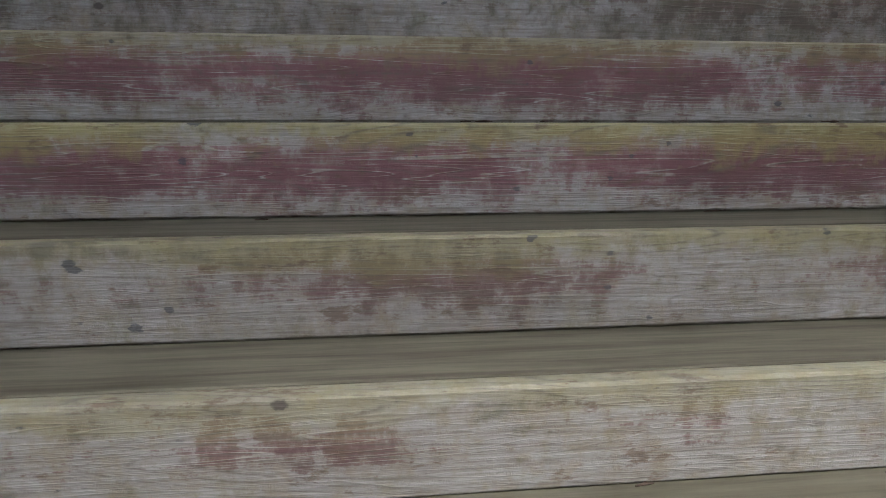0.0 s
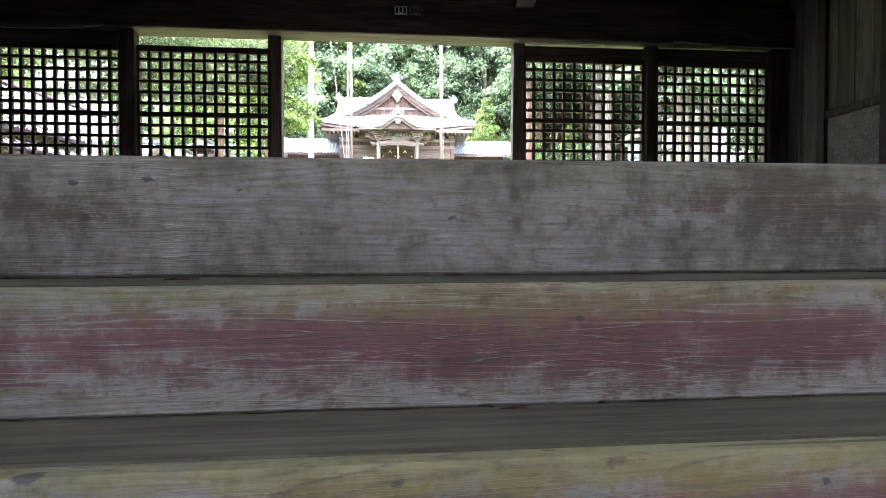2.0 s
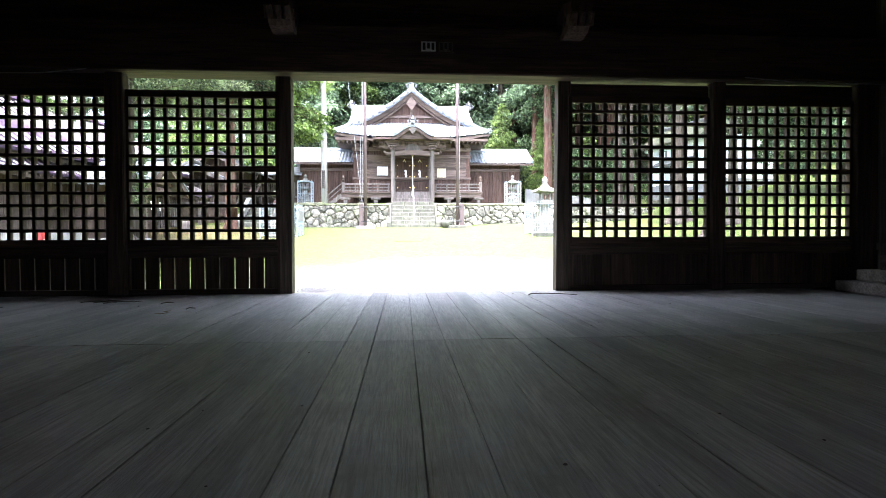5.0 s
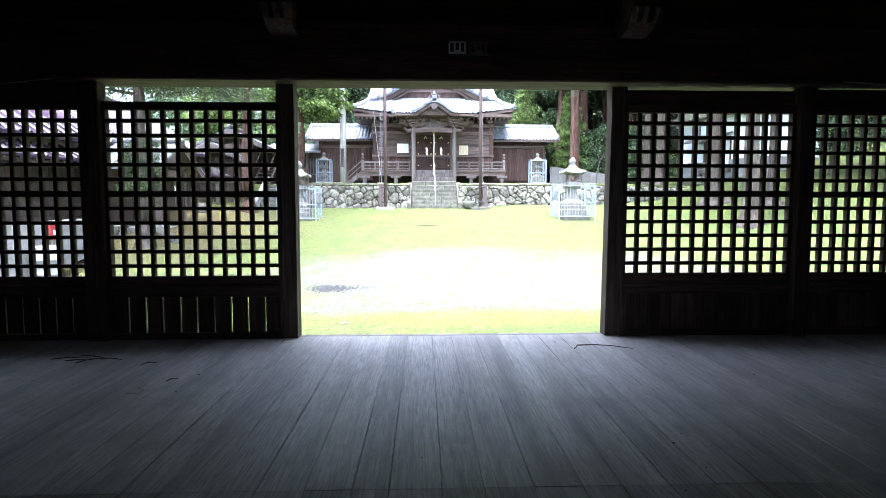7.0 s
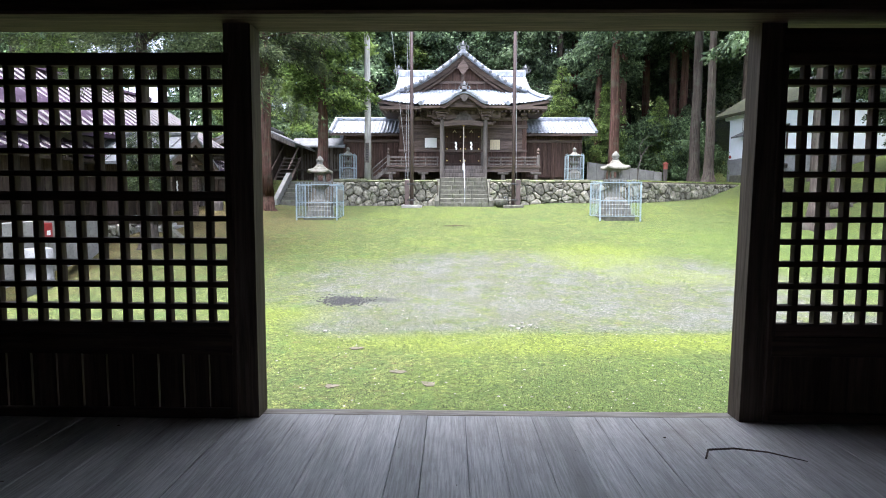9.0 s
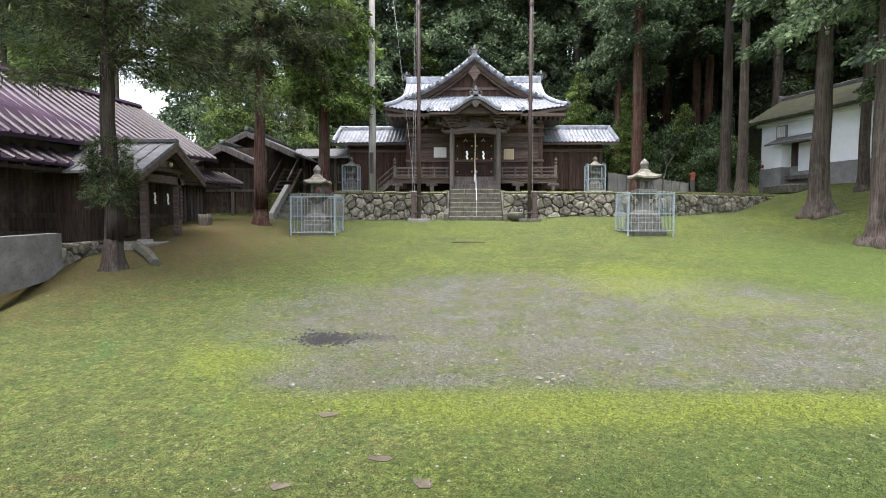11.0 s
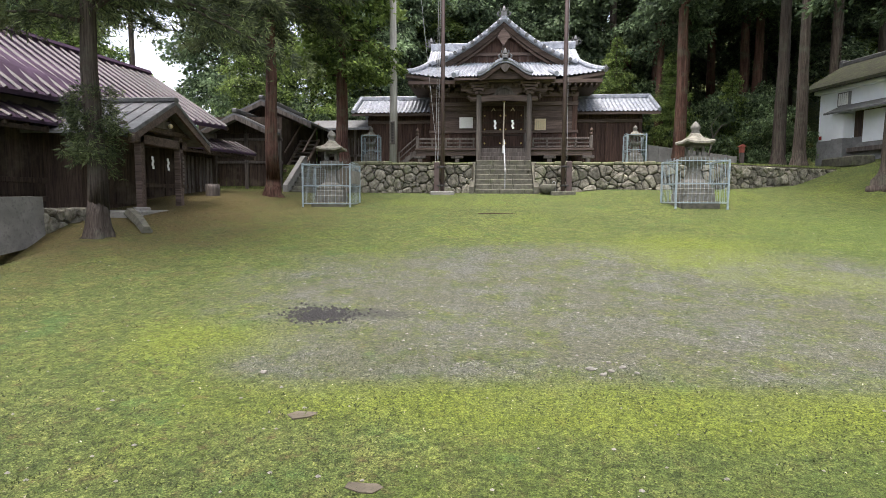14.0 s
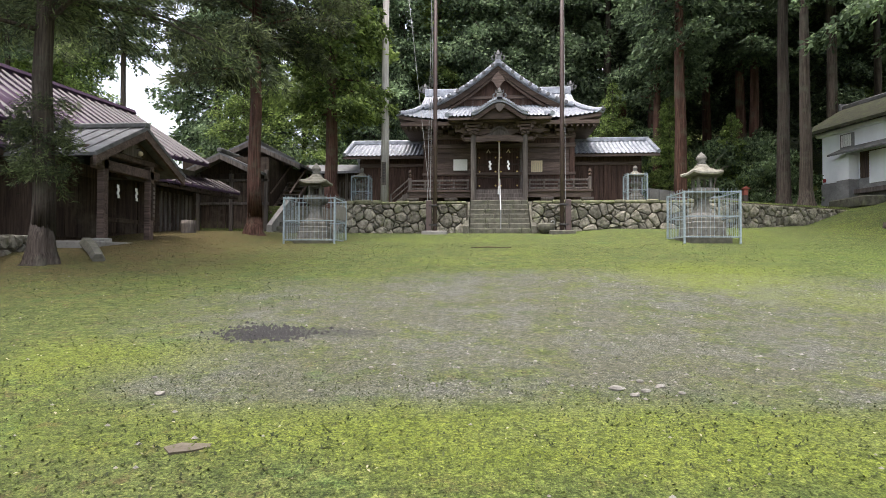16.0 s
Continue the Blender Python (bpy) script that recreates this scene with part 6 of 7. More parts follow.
def yard_small():
    post = thing("red_marker", "small red painted wooden shrine box on a post", "marker", (10.95, 27.0, 2.3))
    part("box", Shape().box(-0.09, 0.09, -0.09, 0.09, 0.62, 0.9, 0.01), M_MARKER, post)
    part("roof", Shape().prism([(-0.15, 0.89), (0, 1.0), (0.15, 0.89)], "y", -0.14, 0.14), M_MARKER, post)
    part("stake", Shape().box(-0.09, 0.09, -0.07, 0.07, -0.2, 0.62, 0.01), M_SHRINE_GREY, post)
    lw = setting("panel_fence", Shape().prism([(7.0, 2.0), (11.0, 2.0), (11.0, 2.8), (7.0, 3.35)], "y", 27.6, 27.7), M_CONCRETE, "low weathered pale panel fence", "fence")
    for k in range(9):
        part("fence_panel", Shape().box(7.05 + 0.44 * k, 7.46 + 0.44 * k, 27.55, 27.596, 2.1, 3.3 - 0.06 * k, 0.01), M_CONCRETE, lw)
    r = random.Random(21)
    for n, (x, y, s) in enumerate(((0.62, 5.33, 0.065), (0.78, 5.3, 0.045), (0.7, 5.22, 0.045), (0.9, 5.4, 0.045), (0.98, 5.28, 0.035), (0.8, 5.5, 0.04), (-2.06, 5.07, 0.05), (-1.2, 5.2, 0.03), (-0.95, 5.75, 0.03), (-2.3, 5.4, 0.03), (-0.3, 6.2, 0.025))):
        ob = thing("loose_stone", "small pale broken stone lying on the lawn", "stone", (x, y, ground_z(x, y)), "loose stones")
        b = Shape().lathe([(s * 0.7, -0.01), (s, s * 0.2), (s * 0.75, s * 0.55), (s * 0.2, s * 0.65)], 7, (0, 0), n)
        b.v = [(a * r.uniform(0.8, 1.4), c * r.uniform(0.7, 1.1), d) for a, c, d in b.v]
        b.v = [(a * 0.6, c * 0.5, d * 0.65) for a, c, d in b.v]
        part("piece", b, M_PEBBLE, ob)
    for x, y, k in ((-1.55, 3.17, 1), (-0.51, 3.2, 2), (-0.88, 3.55, 3), (-1.48, 4.35, 4)):
        slab = thing("paving_slab", "small grey slab sunk in the grass", "slab", (x, y, ground_z(x, y)), "slabs sunk in the lawn", 50 * k)
        part("slab", Shape().prism([(-0.1, -0.05), (0.02, -0.08), (0.11, -0.02), (0.07, 0.07), (-0.03, 0.06), (-0.09, 0.03)], "z", -0.05, 0.002), M_EARTH, slab)
    tw = thing("fallen_stick", "thin dark stick lying on the lawn", "stick", (-0.05, 15.2, ground_z(-0.05, 15.2)))
    part("stick", Shape().path([(-0.5, 0, 0.02), (-0.1, 0.03, 0.03), (0.45, 0.06, 0.02)], [0.012, 0.016, 0.008], 6), M_HALL, tw)
    pot = thing("stone_basin", "dark round stone basin at the foot of the wall", "basin", (1.75, 20.5, 0.95))
    part("bowl", Shape().lathe([(0.16, 0), (0.26, 0.1), (0.3, 0.28), (0.24, 0.34), (0.18, 0.26), (0.05, 0.2)], 14), M_STEP_STONE, pot, "", True)
    tap = thing("water_tap", "thin galvanised standpipe beside the basin", "tap", (2.02, 20.55, 0.95))
    part("pipe", Shape().path([(0, 0, -0.1), (0, 0, 0.42), (-0.08, 0, 0.44), (-0.1, 0, 0.38)], 0.018, 6), M_GALV, tap)
    br = thing("fallen_branch", "bent fallen twig lying on the plank floor", "branch", (0.95, -0.42, 0.0))
    part("twig", Shape().path([(-0.14, -0.05, 0.008), (-0.1, 0.02, 0.014), (0.02, 0.04, 0.012), (0.15, 0.01, 0.01), (0.27, -0.07, 0.008)], [0.004, 0.0045, 0.004, 0.0035, 0.002], 6), M_HALL, br)
    lf = thing("dry_leaf", "curled orange dead leaf on the worn edge board", "leaf", (0.185, -4.79, 0.003))
    part("blade", Shape().path([(-0.03, 0, 0.004), (-0.012, 0.004, 0.005), (0.008, -0.003, 0.005), (0.028, 0.0, 0.004)], [0.002, 0.005, 0.0045, 0.001], 6), M_DEADLEAF, lf)
    for n, (x, y, a, ln) in enumerate(((-2.57, -0.6, 10, 0.26), (-2.45, -0.58, -20, 0.22), (-2.4, -0.66, 35, 0.2), (-2.5, -0.66, 5, 0.16), (-2.3, -0.64, -8, 0.14), (-2.0, -0.75, 25, 0.09), (-3.1, -0.95, 60, 0.12), (-1.7, -1.1, 40, 0.07), (-3.4, -1.3, -15, 0.2))):
        tw = thing("dry_twig", "small dry twig lying on the plank floor", "twig", (x, y, 0.0), "litter on the hall floor", a)
        part("stick", Shape().path([(-ln / 2, 0, 0.006), (-ln * 0.1, 0.012 * (n % 3), 0.012), (ln / 2, 0.01, 0.005)], [0.003, 0.0035, 0.002], 5), M_HALL, tw)
    st = thing("loose_string", "curled scrap of pale string on the floor", "string", (-1.83, -1.27, 0.003))
    part("cord", Shape().path([(0.02, 0.1, 0), (0.0, 0.04, 0), (0.05, 0.0, 0.002), (0.04, -0.05, 0), (-0.02, -0.05, 0)], 0.003, 5), M_ROPE, st)
    rr = random.Random(9)
    lit = Shape()
    for k in range(90):
        x, y, s = rr.uniform(-4, 4), rr.uniform(-4.3, -0.15), rr.uniform(0.002, 0.007)
        lit.lathe([(s, 0.0), (s * 0.8, s * 0.35), (s * 0.2, s * 0.4)], 5, (x, y), rr.random() * 6)
    tagged(part("floor_litter", lit, M_HALL), "scattered dark crumbs and bits on the planks", "litter", kind="stuff")
    for n, (x0, x1, y0, z0, z1, mat) in enumerate(((3.62, 4.2, -0.34, 0.0, 0.1, M_EDGE), (3.75, 4.22, -0.42, 0.1, 0.2, M_EDGE), (3.85, 4.22, -0.55, 0.2, 0.33, M_SHRINE_X))):
        pl = thing("stacked_plank", "rough brown timber plank stacked against the wall", "plank", (0, 0, 0), "planks stacked in the hall")
        part("timber", Shape().box(x0, x1, -3.4 - 0.1 * n, y0, z0 + 0.001, z1 - 0.002, 0.008), mat, pl)
    wire = thing("sagging_cable", "thin pale cable sagging below the beam", "cable")
    part("cord", Shape().path([(2.85, -0.21, 1.925), (3.3, -0.21, 1.895), (3.8, -0.21, 1.885), (4.2, -0.21, 1.885)], 0.005, 5), M_WIRE, wire)
    part("cord", Shape().path([(-2.85, -0.21, 1.905), (-3.2, -0.21, 1.865), (-3.7, -0.21, 1.855), (-4.2, -0.21, 1.875)], 0.005, 5), M_WIRE, wire)
    box = thing("hydrant_box", "red metal hydrant box standing by the concrete wall", "box", (-8.86, 8.85, -0.24))
    part("case", Shape().box(-0.1, 0.1, -0.13, 0.13, 0.5, 0.88, 0.01), M_RED, box)
    part("leg", Shape().box(-0.03, 0.03, -0.05, 0.05, ground_z(-8.86, 8.85) + 0.14, 0.5), M_GALV, box)
    part("label_plate", Shape().box(0.101, 0.106, -0.05, 0.05, 0.62, 0.72), M_WHITE, box)
    cab = thing("grey_drum", "grey steel drum standing beside the wall", "drum", (-8.55, 8.2, ground_z(-8.55, 8.2)))
    part("drum", Shape().lathe([(0.28, -0.05), (0.28, 0.3), (0.295, 0.32), (0.28, 0.34), (0.28, 0.62), (0.295, 0.64), (0.28, 0.66), (0.28, 0.92), (0.25, 0.94)], 18), M_PLINTH, cab, "", True)
    plq = thing("name_plaque", "small dark plaque with pale paper slips on the beam", "plaque", (0.07, -0.21, 2.14))
    part("board", Shape().box(-0.15, 0.15, -0.01, 0.008, -0.05, 0.05, 0.004), M_HALL_X, plq)
    for a in (-0.14, 0.01):
        part("slip", Shape().box(a, a + 0.125, -0.014, -0.011, -0.042, 0.042), M_WHITE if a < 0 else M_HALL_GREY, plq)
        for k in range(3):
            part("writing", Shape().box(a + 0.012 + 0.038 * k, a + 0.036 + 0.038 * k, -0.017, -0.0145, -0.03 + 0.012 * (k % 2), 0.032), M_IRON, plq)


yard_small()


# ---- trees ----
def crown_shape(seed, z0, z1, radius, boughs, density, kind="scale", droop=0.25, blade=0.2, thick=0.5):
    """A crown of boughs about the stem. Each bough is an uneven drooping plume of small blades; density is blades a metre of bough."""
    r = np.random.RandomState(seed)
    centres, heads, limbs = [], [], Shape()
    for i in range(boughs):
        t = (i + r.rand()) / boughs
        z = lerp(z0, z1, t ** 0.9)
        ln = max(0.5, radius * (1 - t) ** 0.6 * (0.6 + 0.4 * min(1, t * 6 + 0.3)) * r.uniform(0.5, 1.15))
        a, tilt = r.uniform(0, math.tau), r.uniform(-droop, 0.3)
        ax = np.array((math.cos(a) * math.cos(tilt), math.sin(a) * math.cos(tilt), math.sin(tilt)))
        sd = np.array((-math.sin(a), math.cos(a), 0))
        n = int(density * ln)
        s = r.beta(1.7, 1.1, n)
        w = thick * (0.35 + 0.65 * np.sin(np.pi * np.minimum(1, 0.12 + 0.85 * s))) * (0.5 + 0.3 * ln)
        # blades gather in tufts along the side twigs
        tuft = np.round(s * ln * 3.2 + r.normal(0, 0.25, n)) / (3.2 * ln)
        s = 0.35 * s + 0.65 * np.clip(tuft, 0.05, 1.05)
        side, lift = r.normal(0, 0.5, n) * w, r.normal(0, 0.2, n) * w
        c = np.outer(s * ln, ax) + np.outer(side, sd) + np.outer(lift - 0.1 * ln * s * s - 0.35 * np.abs(side), (0, 0, 1)) + (0, 0, z)
        h = ax * 0.5 + np.outer(np.sign(side) * 0.6, sd) + (0, 0, -0.35) + r.normal(0, 0.45, (n, 3))
        centres.append(c)
        heads.append(h / np.linalg.norm(h, axis=1)[:, None])
        if i % 2 == 0:
            e = ax * ln * 0.85 + (0, 0, z - 0.08 * ln)
            limbs.path([(0, 0, z - 0.08), tuple(ax * ln * 0.45 + (0, 0, z)), tuple(e)], [0.05, 0.03, 0.008], 5)
    c, h = np.concatenate(centres), np.concatenate(heads)
    n = len(c)
    sd = np.cross(h, r.normal(0, 1, (n, 3)))
    sd /= np.linalg.norm(sd, axis=1)[:, None] + 1e-6
    ln = blade * r.uniform(0.6, 1.35, n)[:, None]
    wd = ln * (0.07 if kind == "needle" else 0.24)
    v = np.stack((c, c + h * ln * 0.45 + sd * wd, c + h * ln, c + h * ln * 0.45 - sd * wd), axis=1).reshape(-1, 3)
    s = Shape()
    s.v = v.tolist()
    s.f = np.arange(4 * n).reshape(-1, 4).tolist()
    return s, limbs


def trunk_shape(seed, h, r0, r1, flare=1.5, lean=(0, 0)):
    r = random.Random(seed)
    pts, rad = [], []
    for zz in [-0.3, 0.0, 0.08, 0.18, 0.32, 0.5, 0.8] + [h * (k / 12) ** 1.3 for k in range(1, 13)]:
        t = max(0.0, zz / h) ** 0.7
        pts.append((lean[0] * t + r.uniform(-0.03, 0.03), lean[1] * t + r.uniform(-0.03, 0.03), zz))
        rad.append(lerp(r0, r1, t) * (1 + (flare - 1) * max(0, 1 - max(zz, 0) / 0.75) ** 2.2))
    s = Shape().path(pts, rad, 22)

    def ridged(x, y, z):
        a = math.atan2(y, x)
        k = 1 + (0.05 + 0.16 * (flare - 1) * max(0.0, 1 - max(z, 0) / 0.9)) * (math.sin(5 * a + seed) + 0.6 * math.sin(8 * a + 2 * seed))
        return x * k, y * k, z

    s.v = [ridged(*p) for p in s.v]
    return s


TREE_KINDS = {}


def tree_meshes(key, seed, h, r0, z0, radius, boughs, density, leaf, bark, kind="scale", droop=0.3, blade=0.2, flare=1.5, thick=0.5):
    crown, limbs = crown_shape(seed, z0, h, radius, boughs, density, kind, droop, blade, thick)
    TREE_KINDS[key] = (trunk_shape(seed, h * 0.97, r0, 0.05, flare).mesh("trunk", bark, True), crown.mesh("crown", leaf), limbs.mesh("limbs", bark, True))


def tree(key, x, y, label, turn=0.0, size=1.0, group="", name="cedar_tree", z=None):
    ob = thing(name, label, "tree", (x, y, ground_z(x, y) if z is None else z), group, turn)
    ob.scale = (size * UNIT,) * 3
    for n, me in zip(("trunk", "crown", "branchwork"), TREE_KINDS[key]):
        p = part(n, me, None, ob)
        if n != "trunk":
            p["kind"] = "stuff"
    return ob


tree_meshes("fir", 2, 14, 0.19, 4.1, 4.6, 145, 500, M_LEAF_FIR, M_BARK, "needle", 0.25, 0.15, 1.6, 0.5)
tree_meshes("cedar_red", 3, 17, 0.24, 5.2, 3.9, 130, 330, M_LEAF_FIR, M_BARK_RED, "needle", 0.4, 0.24, 1.5, 0.5)
tree_meshes("cedar_low", 4, 18, 0.27, 3.2, 3.0, 150, 170, M_LEAF_BRIGHT, M_BARK_RED, "scale", 0.4, 0.2, 1.4, 0.6)
tree_meshes("cedar_tall", 5, 24, 0.3, 7.0, 3.1, 130, 115, M_LEAF_CEDAR, M_BARK_RED, "scale", 0.5, 0.22, 1.3, 0.75)
tree_meshes("cedar_bare", 6, 26, 0.265, 11.0, 3.0, 130, 115, M_LEAF_CEDAR, M_BARK, "scale", 0.5, 0.22, 1.4, 0.75)
tree_meshes("cedar_dense", 7, 22, 0.28, 2.0, 3.6, 170, 120, M_LEAF_CEDAR, M_BARK, "scale", 0.5, 0.23, 1.2, 0.85)
tree_meshes("leafy", 8, 14, 0.22, 1.5, 3.8, 150, 110, M_LEAF_BRIGHT, M_BARK, "scale", 0.4, 0.18, 1.2, 0.85)
tree_meshes("cedar_old", 9, 22, 0.35, 6.6, 3.3, 100, 110, M_LEAF_CEDAR, M_BARK, "scale", 0.5, 0.22, 1.8, 0.6)


def yard_trees():
    t = tree("fir", -7.66, 10.75, "grey-barked fir with drooping needles in the yard", 20, 1.0, name="fir_tree", z=-0.15)
    low, _ = crown_shape(31, 1.6, 2.9, 0.62, 46, 420, "needle", 0.9, 0.1, 0.5)
    part("trunk_foliage", low, M_LEAF_FIR, t, "tuft of needles sprouting from the trunk")
    tree("cedar_red", -7.28, 18.4, "tall red-barked cedar standing beside the stone steps", 80, 1.0, z=0.7)
    tree("cedar_low", -6.1, 22.6, "tall red-barked cedar behind the lantern", 10, 1.0)
    tree("cedar_tall", 8.1, 26.6, "straight red-barked cedar behind the terrace", 200, 1.0)
    tree("cedar_tall", 8.2, 30.3, "slim red-barked cedar at the wood's edge", 90, 0.85)
    tree("cedar_bare", 11.84, 25.6, "tall cedar with a long bare grey trunk", 30, 1.05)
    tree("cedar_bare", 11.95, 24.2, "tall cedar with a mossy flared base", 150, 0.9)
    tree("cedar_old", 12.3, 19.4, "thick old cedar with flaring roots on the slope", 250, 1.0)
    tree("cedar_old", 11.3, 15.1, "stout old cedar with spreading roots in the grass", 40, 0.86)
    tree("cedar_old", 13.3, 17.0, "straight red-brown cedar on the slope", 140, 0.66)
    tree("cedar_bare", 15.1, 21.3, "slim cedar before the storehouse corner", 300, 0.8)


yard_trees()


def forest():
    r = random.Random(17)
    kinds = ("cedar_dense", "cedar_tall", "cedar_dense", "cedar_dense", "leafy", "cedar_dense")
    n = 0
    for row, y in enumerate((34.5, 37.5, 41, 46)):
        x = -34
        while x < 40:
            px, py = x + r.uniform(-1, 1), y + r.uniform(-1.4, 1.4)
            k = kinds[r.randrange(6)]
            if row < 2 and 6 < px < 22:
                k = "cedar_bare" if r.random() < 0.6 else "cedar_tall"
            gap = -0.8 < px / (py - 2) < -0.56
            if not gap and not (-1.3 < px / (py - 2) < -0.3 and r.random() < 0.5):
                tree(k, px, py, "tall dark cedar in the wood behind the shrine", r.uniform(0, 360), r.uniform(0.85, 1.25), "cedars of the hillside wood")
                n += 1
            x += r.uniform(2.5, 3.5) if row < 3 else r.uniform(4.0, 5.2)
    for x, y, k, s in ((-12, 28, "leafy", 0.62), (-19.6, 30, "cedar_bare", 0.8), (-23.5, 27, "cedar_bare", 0.72), (-23, 30, "leafy", 1.0), (-12.5, 32, "cedar_dense", 0.6), (-10, 31, "leafy", 0.8), (-6.5, 32, "cedar_dense", 0.8), (-3, 34, "cedar_low", 0.9),
                       (18, 33, "cedar_bare", 1), (21, 29, "cedar_tall", 1), (23, 24, "cedar_dense", 1), (20, 36, "cedar_dense", 1), (24, 16, "cedar_dense", 0.9), (22, 10, "cedar_dense", 0.9), (17.5, 13, "cedar_bare", 1), (17.4, 19.4, "cedar_dense", 0.5), (18.5, 17.5, "cedar_dense", 0.6), (17.6, 14.6, "cedar_dense", 0.5),
                       (-24, 14, "cedar_dense", 0.7), (-23, 6, "leafy", 0.8), (26, 4, "cedar_dense", 1), (15, 35, "cedar_tall", 1.1), (10, 34, "cedar_bare", 1), (8.6, 29.6, "leafy", 0.42), (11.6, 29.9, "leafy", 0.36), (6.2, 31, "leafy", 0.5)):
        tree(k, x, y, "tall cedar at the edge of the shrine grounds", r.uniform(0, 360), s, "cedars round the grounds")


forest()


def shrub_shape(seed, w, h, n):
    r = np.random.RandomState(seed)
    v, f = [], []
    lobes = r.uniform(-1, 1, (22, 3)) * (w * 0.5, w * 0.4, h * 0.42) + (0, 0, h * 0.5)
    for i in range(n):
        c = lobes[i % 22]
        d = r.normal(0, 1, 3)
        d /= np.linalg.norm(d)
        p = c + d * (r.uniform(0.55, 1.0) * np.array((w * 0.17, w * 0.17, h * 0.13)))
        a = r.normal(0, 1, 3) + (0, 0, -0.3)
        a /= np.linalg.norm(a)
        b = np.cross(a, r.normal(0, 1, 3))
        b /= np.linalg.norm(b)
        ln, wd, k = 0.15 * r.uniform(0.6, 1.3), 0.045, len(v)
        v += [tuple(p), tuple(p + a * ln * 0.5 + b * wd), tuple(p + a * ln), tuple(p + a * ln * 0.5 - b * wd)]
        f.append((k, k + 1, k + 2, k + 3))
    s = Shape()
    s.v, s.f = v, f
    return s


def shrubs():
    meshes = [shrub_shape(40 + k, 3.0, 3.2, 6500).mesh("leaves", M_LEAF_SHRUB) for k in range(3)]
    stems = Shape()
    for k in range(6):
        a = k * 1.05
        stems.path([(0.1 * math.cos(a), 0.1 * math.sin(a), -0.2), (0.35 * math.cos(a), 0.3 * math.sin(a), 0.7), (0.7 * math.cos(a), 0.6 * math.sin(a), 1.5)], [0.03, 0.02, 0.008], 5)
    stem = stems.mesh("stems", M_BARK, True)
    r = random.Random(23)
    spots = [(6.2, 31.5, 1.6), (7.3, 33, 1.8), (5.4, 33.5, 2.0), (9.4, 30.3, 1.5), (10.4, 29.6, 1.3), (9.0, 32, 1.8), (11.4, 30.4, 1.7), (12.8, 29.4, 1.5), (13.2, 31.5, 1.7), (12.2, 32.8, 1.8), (10.5, 33.5, 2.0), (14.2, 33.8, 1.9),
             (7.9, 35.5, 2.0), (13.9, 29.0, 1.1), (-8.2, 31.5, 1.9), (-10.5, 29.5, 1.8), (-5, 33, 2.1), (-13.5, 26.5, 1.6), (-16, 24.5, 1.7)]
    for x, y, s in spots:
        ob = thing("shrub", "leafy green shrub at the edge of the wood", "shrub", (x, y, ground_z(x, y)), "shrubs at the wood's edge", r.uniform(0, 360))
        ob.scale = (s * 0.62 * UNIT, s * 0.62 * UNIT, s * r.uniform(0.6, 0.8) * UNIT)
        part("leaves", meshes[r.randrange(3)], None, ob)
        part("stems", stem, None, ob)
    sap = thing("bare_sapling", "thin crooked pale leafless sapling", "sapling", (9.3, 26.4, 2.1))
    part("stem", Shape().path([(0, 0, -0.1), (0.03, 0, 0.8), (0.2, 0, 1.5), (0.5, 0, 1.95), (0.7, 0, 2.0)], [0.035, 0.03, 0.025, 0.02, 0.01], 6), M_SHRINE_GREY, sap)
    part("twig", Shape().path([(0.16, 0, 1.4), (0.05, 0, 1.9), (0.25, 0, 2.3), (0.5, 0, 2.5)], [0.02, 0.015, 0.012, 0.006], 6), M_SHRINE_GREY, sap)


shrubs()


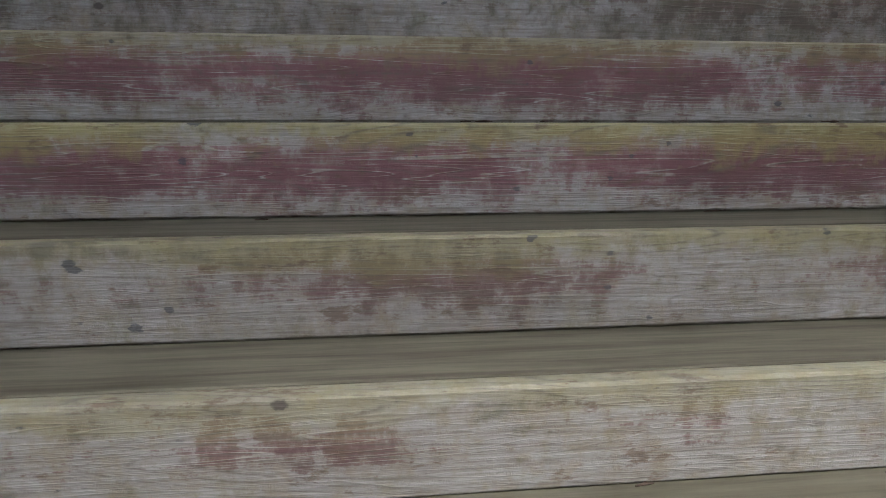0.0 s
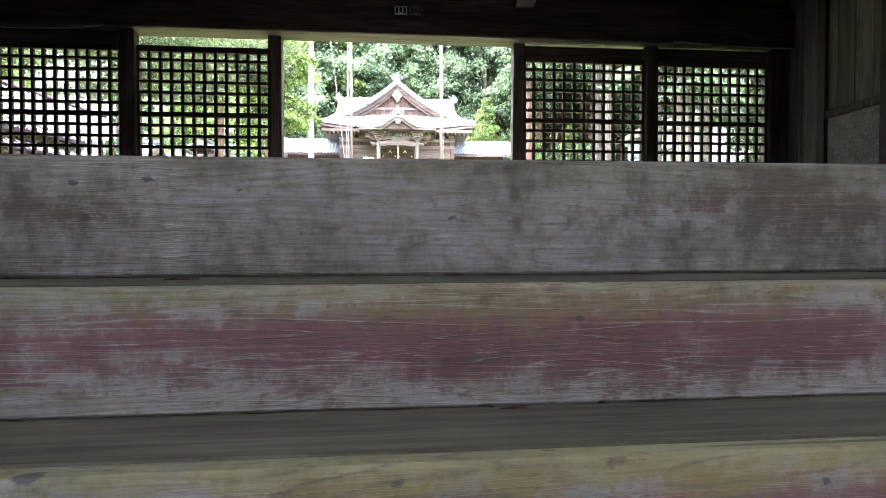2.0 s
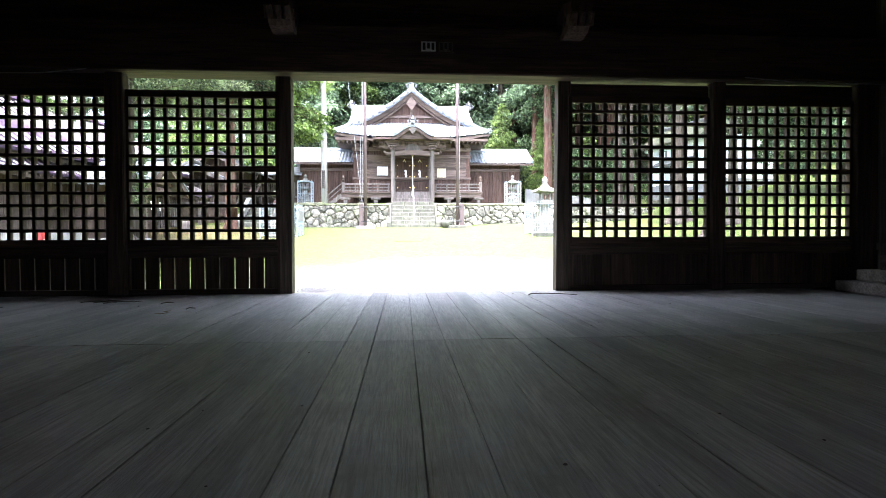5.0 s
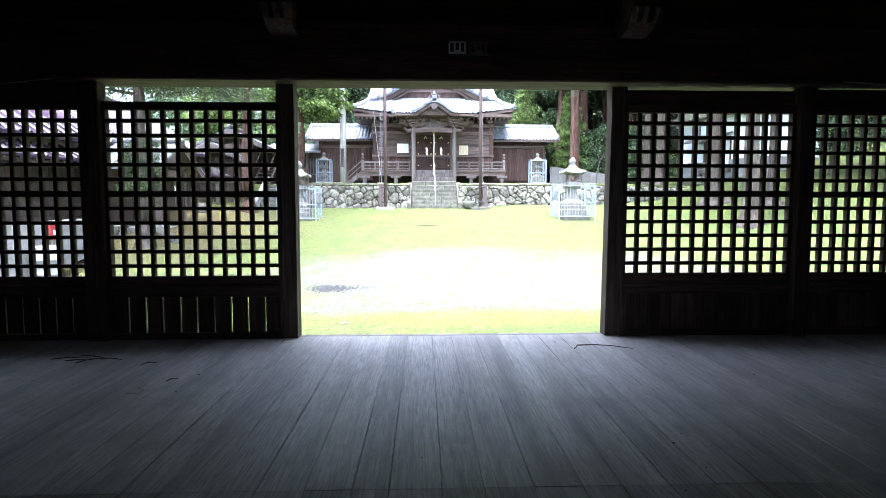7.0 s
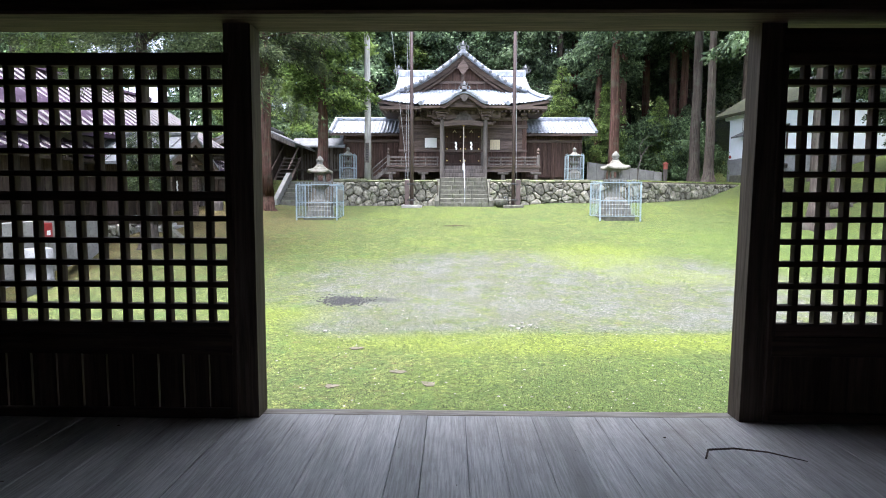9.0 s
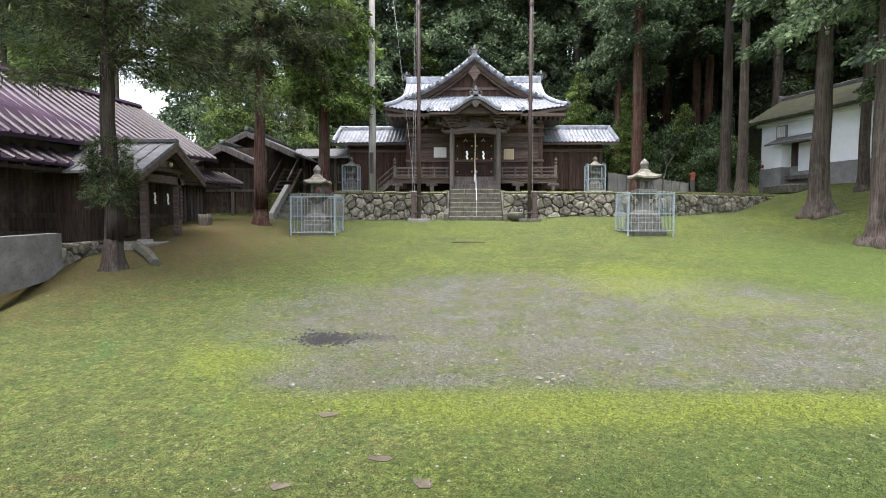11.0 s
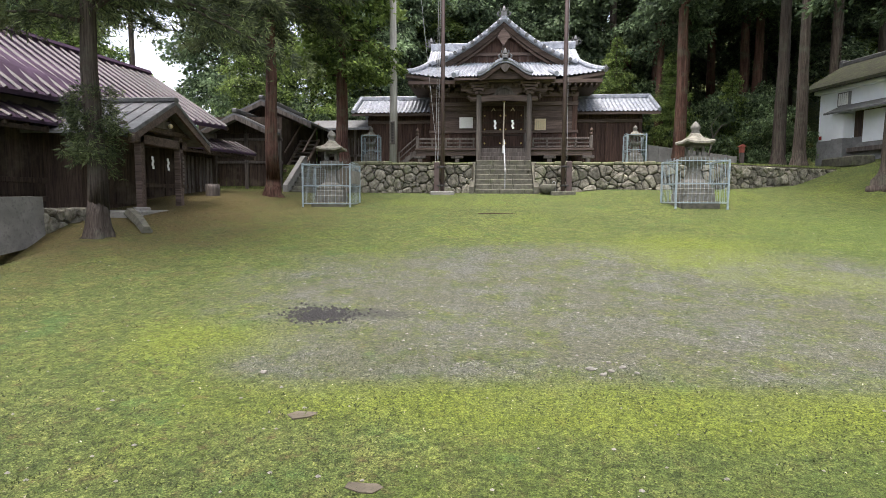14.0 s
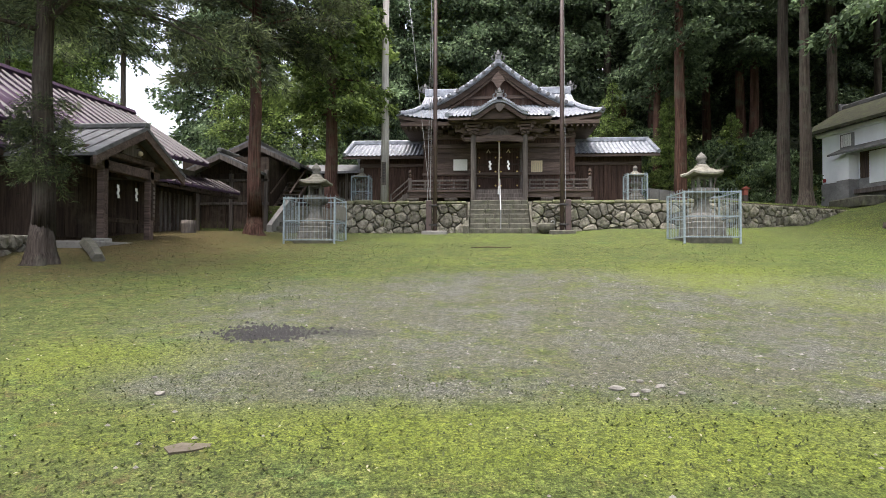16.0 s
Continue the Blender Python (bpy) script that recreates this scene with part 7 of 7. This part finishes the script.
# ---- ground cover ----
def ground_cover():
    r = np.random.RandomState(5)
    v, f = [], []
    for _ in range(110000):
        y = 1.6 + 15.0 * r.rand() ** 1.9
        x = r.uniform(-1, 1) * (1.5 + 0.95 * y)
        if math.hypot((x - 2.3) / 5.6, (y - 7.9) / 3.2) < 0.85 and r.rand() < 0.8:
            continue
        z = ground_z(x, y)
        w = r.uniform(0.002, 0.0045) * (1 + 0.1 * y)
        a, k, ln, h = r.rand() * 6.283, len(v), w * r.uniform(1.5, 4.0), r.uniform(0.003, 0.012)
        c, d = math.cos(a), math.sin(a)
        v += [(x - d * w, y + c * w, z), (x + d * w, y - c * w, z), (x + c * ln + d * w * 0.5, y + d * ln - c * w * 0.5, z + h), (x + c * ln - d * w * 0.5, y + d * ln + c * w * 0.5, z + h)]
        f.append((k, k + 1, k + 2, k + 3))
    s = Shape()
    s.v, s.f = v, f
    tagged(part("moss_and_grass", s, M_BLADE), "short mossy grass growing over the yard", "grass", kind="stuff")
    v, f = [], []
    for _ in range(3000):
        y = 2.2 + 12 * r.rand() ** 1.3
        x = r.uniform(-1, 1) * (1.5 + 0.95 * y)
        inside = math.hypot((x - 1.9) / 5.2, (y - 7.6) / 3.2) < 0.85
        if not inside and r.rand() < 0.8:
            continue
        z, q = ground_z(x, y), r.uniform(0.006, 0.02)
        k, a = len(v), r.rand() * 6.283
        for j in range(5):
            b = a + j * 1.2566
            v.append((x + q * math.cos(b), y + q * 0.8 * math.sin(b), z - 0.003 + 0.2 * q))
        v.append((x, y, z + q * 0.7))
        f += [(k + j, k + (j + 1) % 5, k + 5) for j in range(5)]
    s = Shape()
    s.v, s.f = v, f
    tagged(part("gravel", s, M_PEBBLE), "scattered pale gravel and bits on the lawn", "gravel", kind="stuff")
    v, f = [], []
    for _ in range(1500):
        y = 0.9 + 9.0 * r.rand() ** 1.6
        x = r.uniform(-1, 1) * (1.6 + 0.9 * y)
        z, q, a, t = ground_z(x, y) + r.uniform(0.004, 0.014), r.uniform(0.004, 0.012), r.rand() * 6.283, r.uniform(-0.006, 0.006)
        c, d, k = math.cos(a) * q, math.sin(a) * q, len(v)
        v += [(x - c, y - d, z - t), (x + d * 0.6, y - c * 0.6, z + 0.003), (x + c, y + d, z + t), (x - d * 0.6, y + c * 0.6, z + 0.003)]
        f.append((k, k + 1, k + 2, k + 3))
    s = Shape()
    s.v, s.f = v, f
    tagged(part("fallen_leaves", s, M_BITS), "small pale dry leaves fallen on the lawn", "leaves", kind="stuff")
    v, f = [], []
    for _ in range(700):
        x, y = -2.1 + r.normal(0, 0.2), 6.75 + r.normal(0, 0.13)
        z, q, a = ground_z(x, y), r.uniform(0.008, 0.034), r.rand() * 6.283
        k = len(v)
        for j in range(4):
            v.append((x + q * math.cos(a + j * 1.57), y + q * math.sin(a + j * 1.57) * 0.5, z - 0.003))
        v.append((x, y, z + q * 0.8))
        f += [(k + j, k + (j + 1) % 4, k + 4) for j in range(4)]
    s = Shape()
    s.v, s.f = v, f
    tagged(part("fire_ash", s, M_IRON), "black charred remains of a small fire", "ash", kind="stuff")


ground_cover()
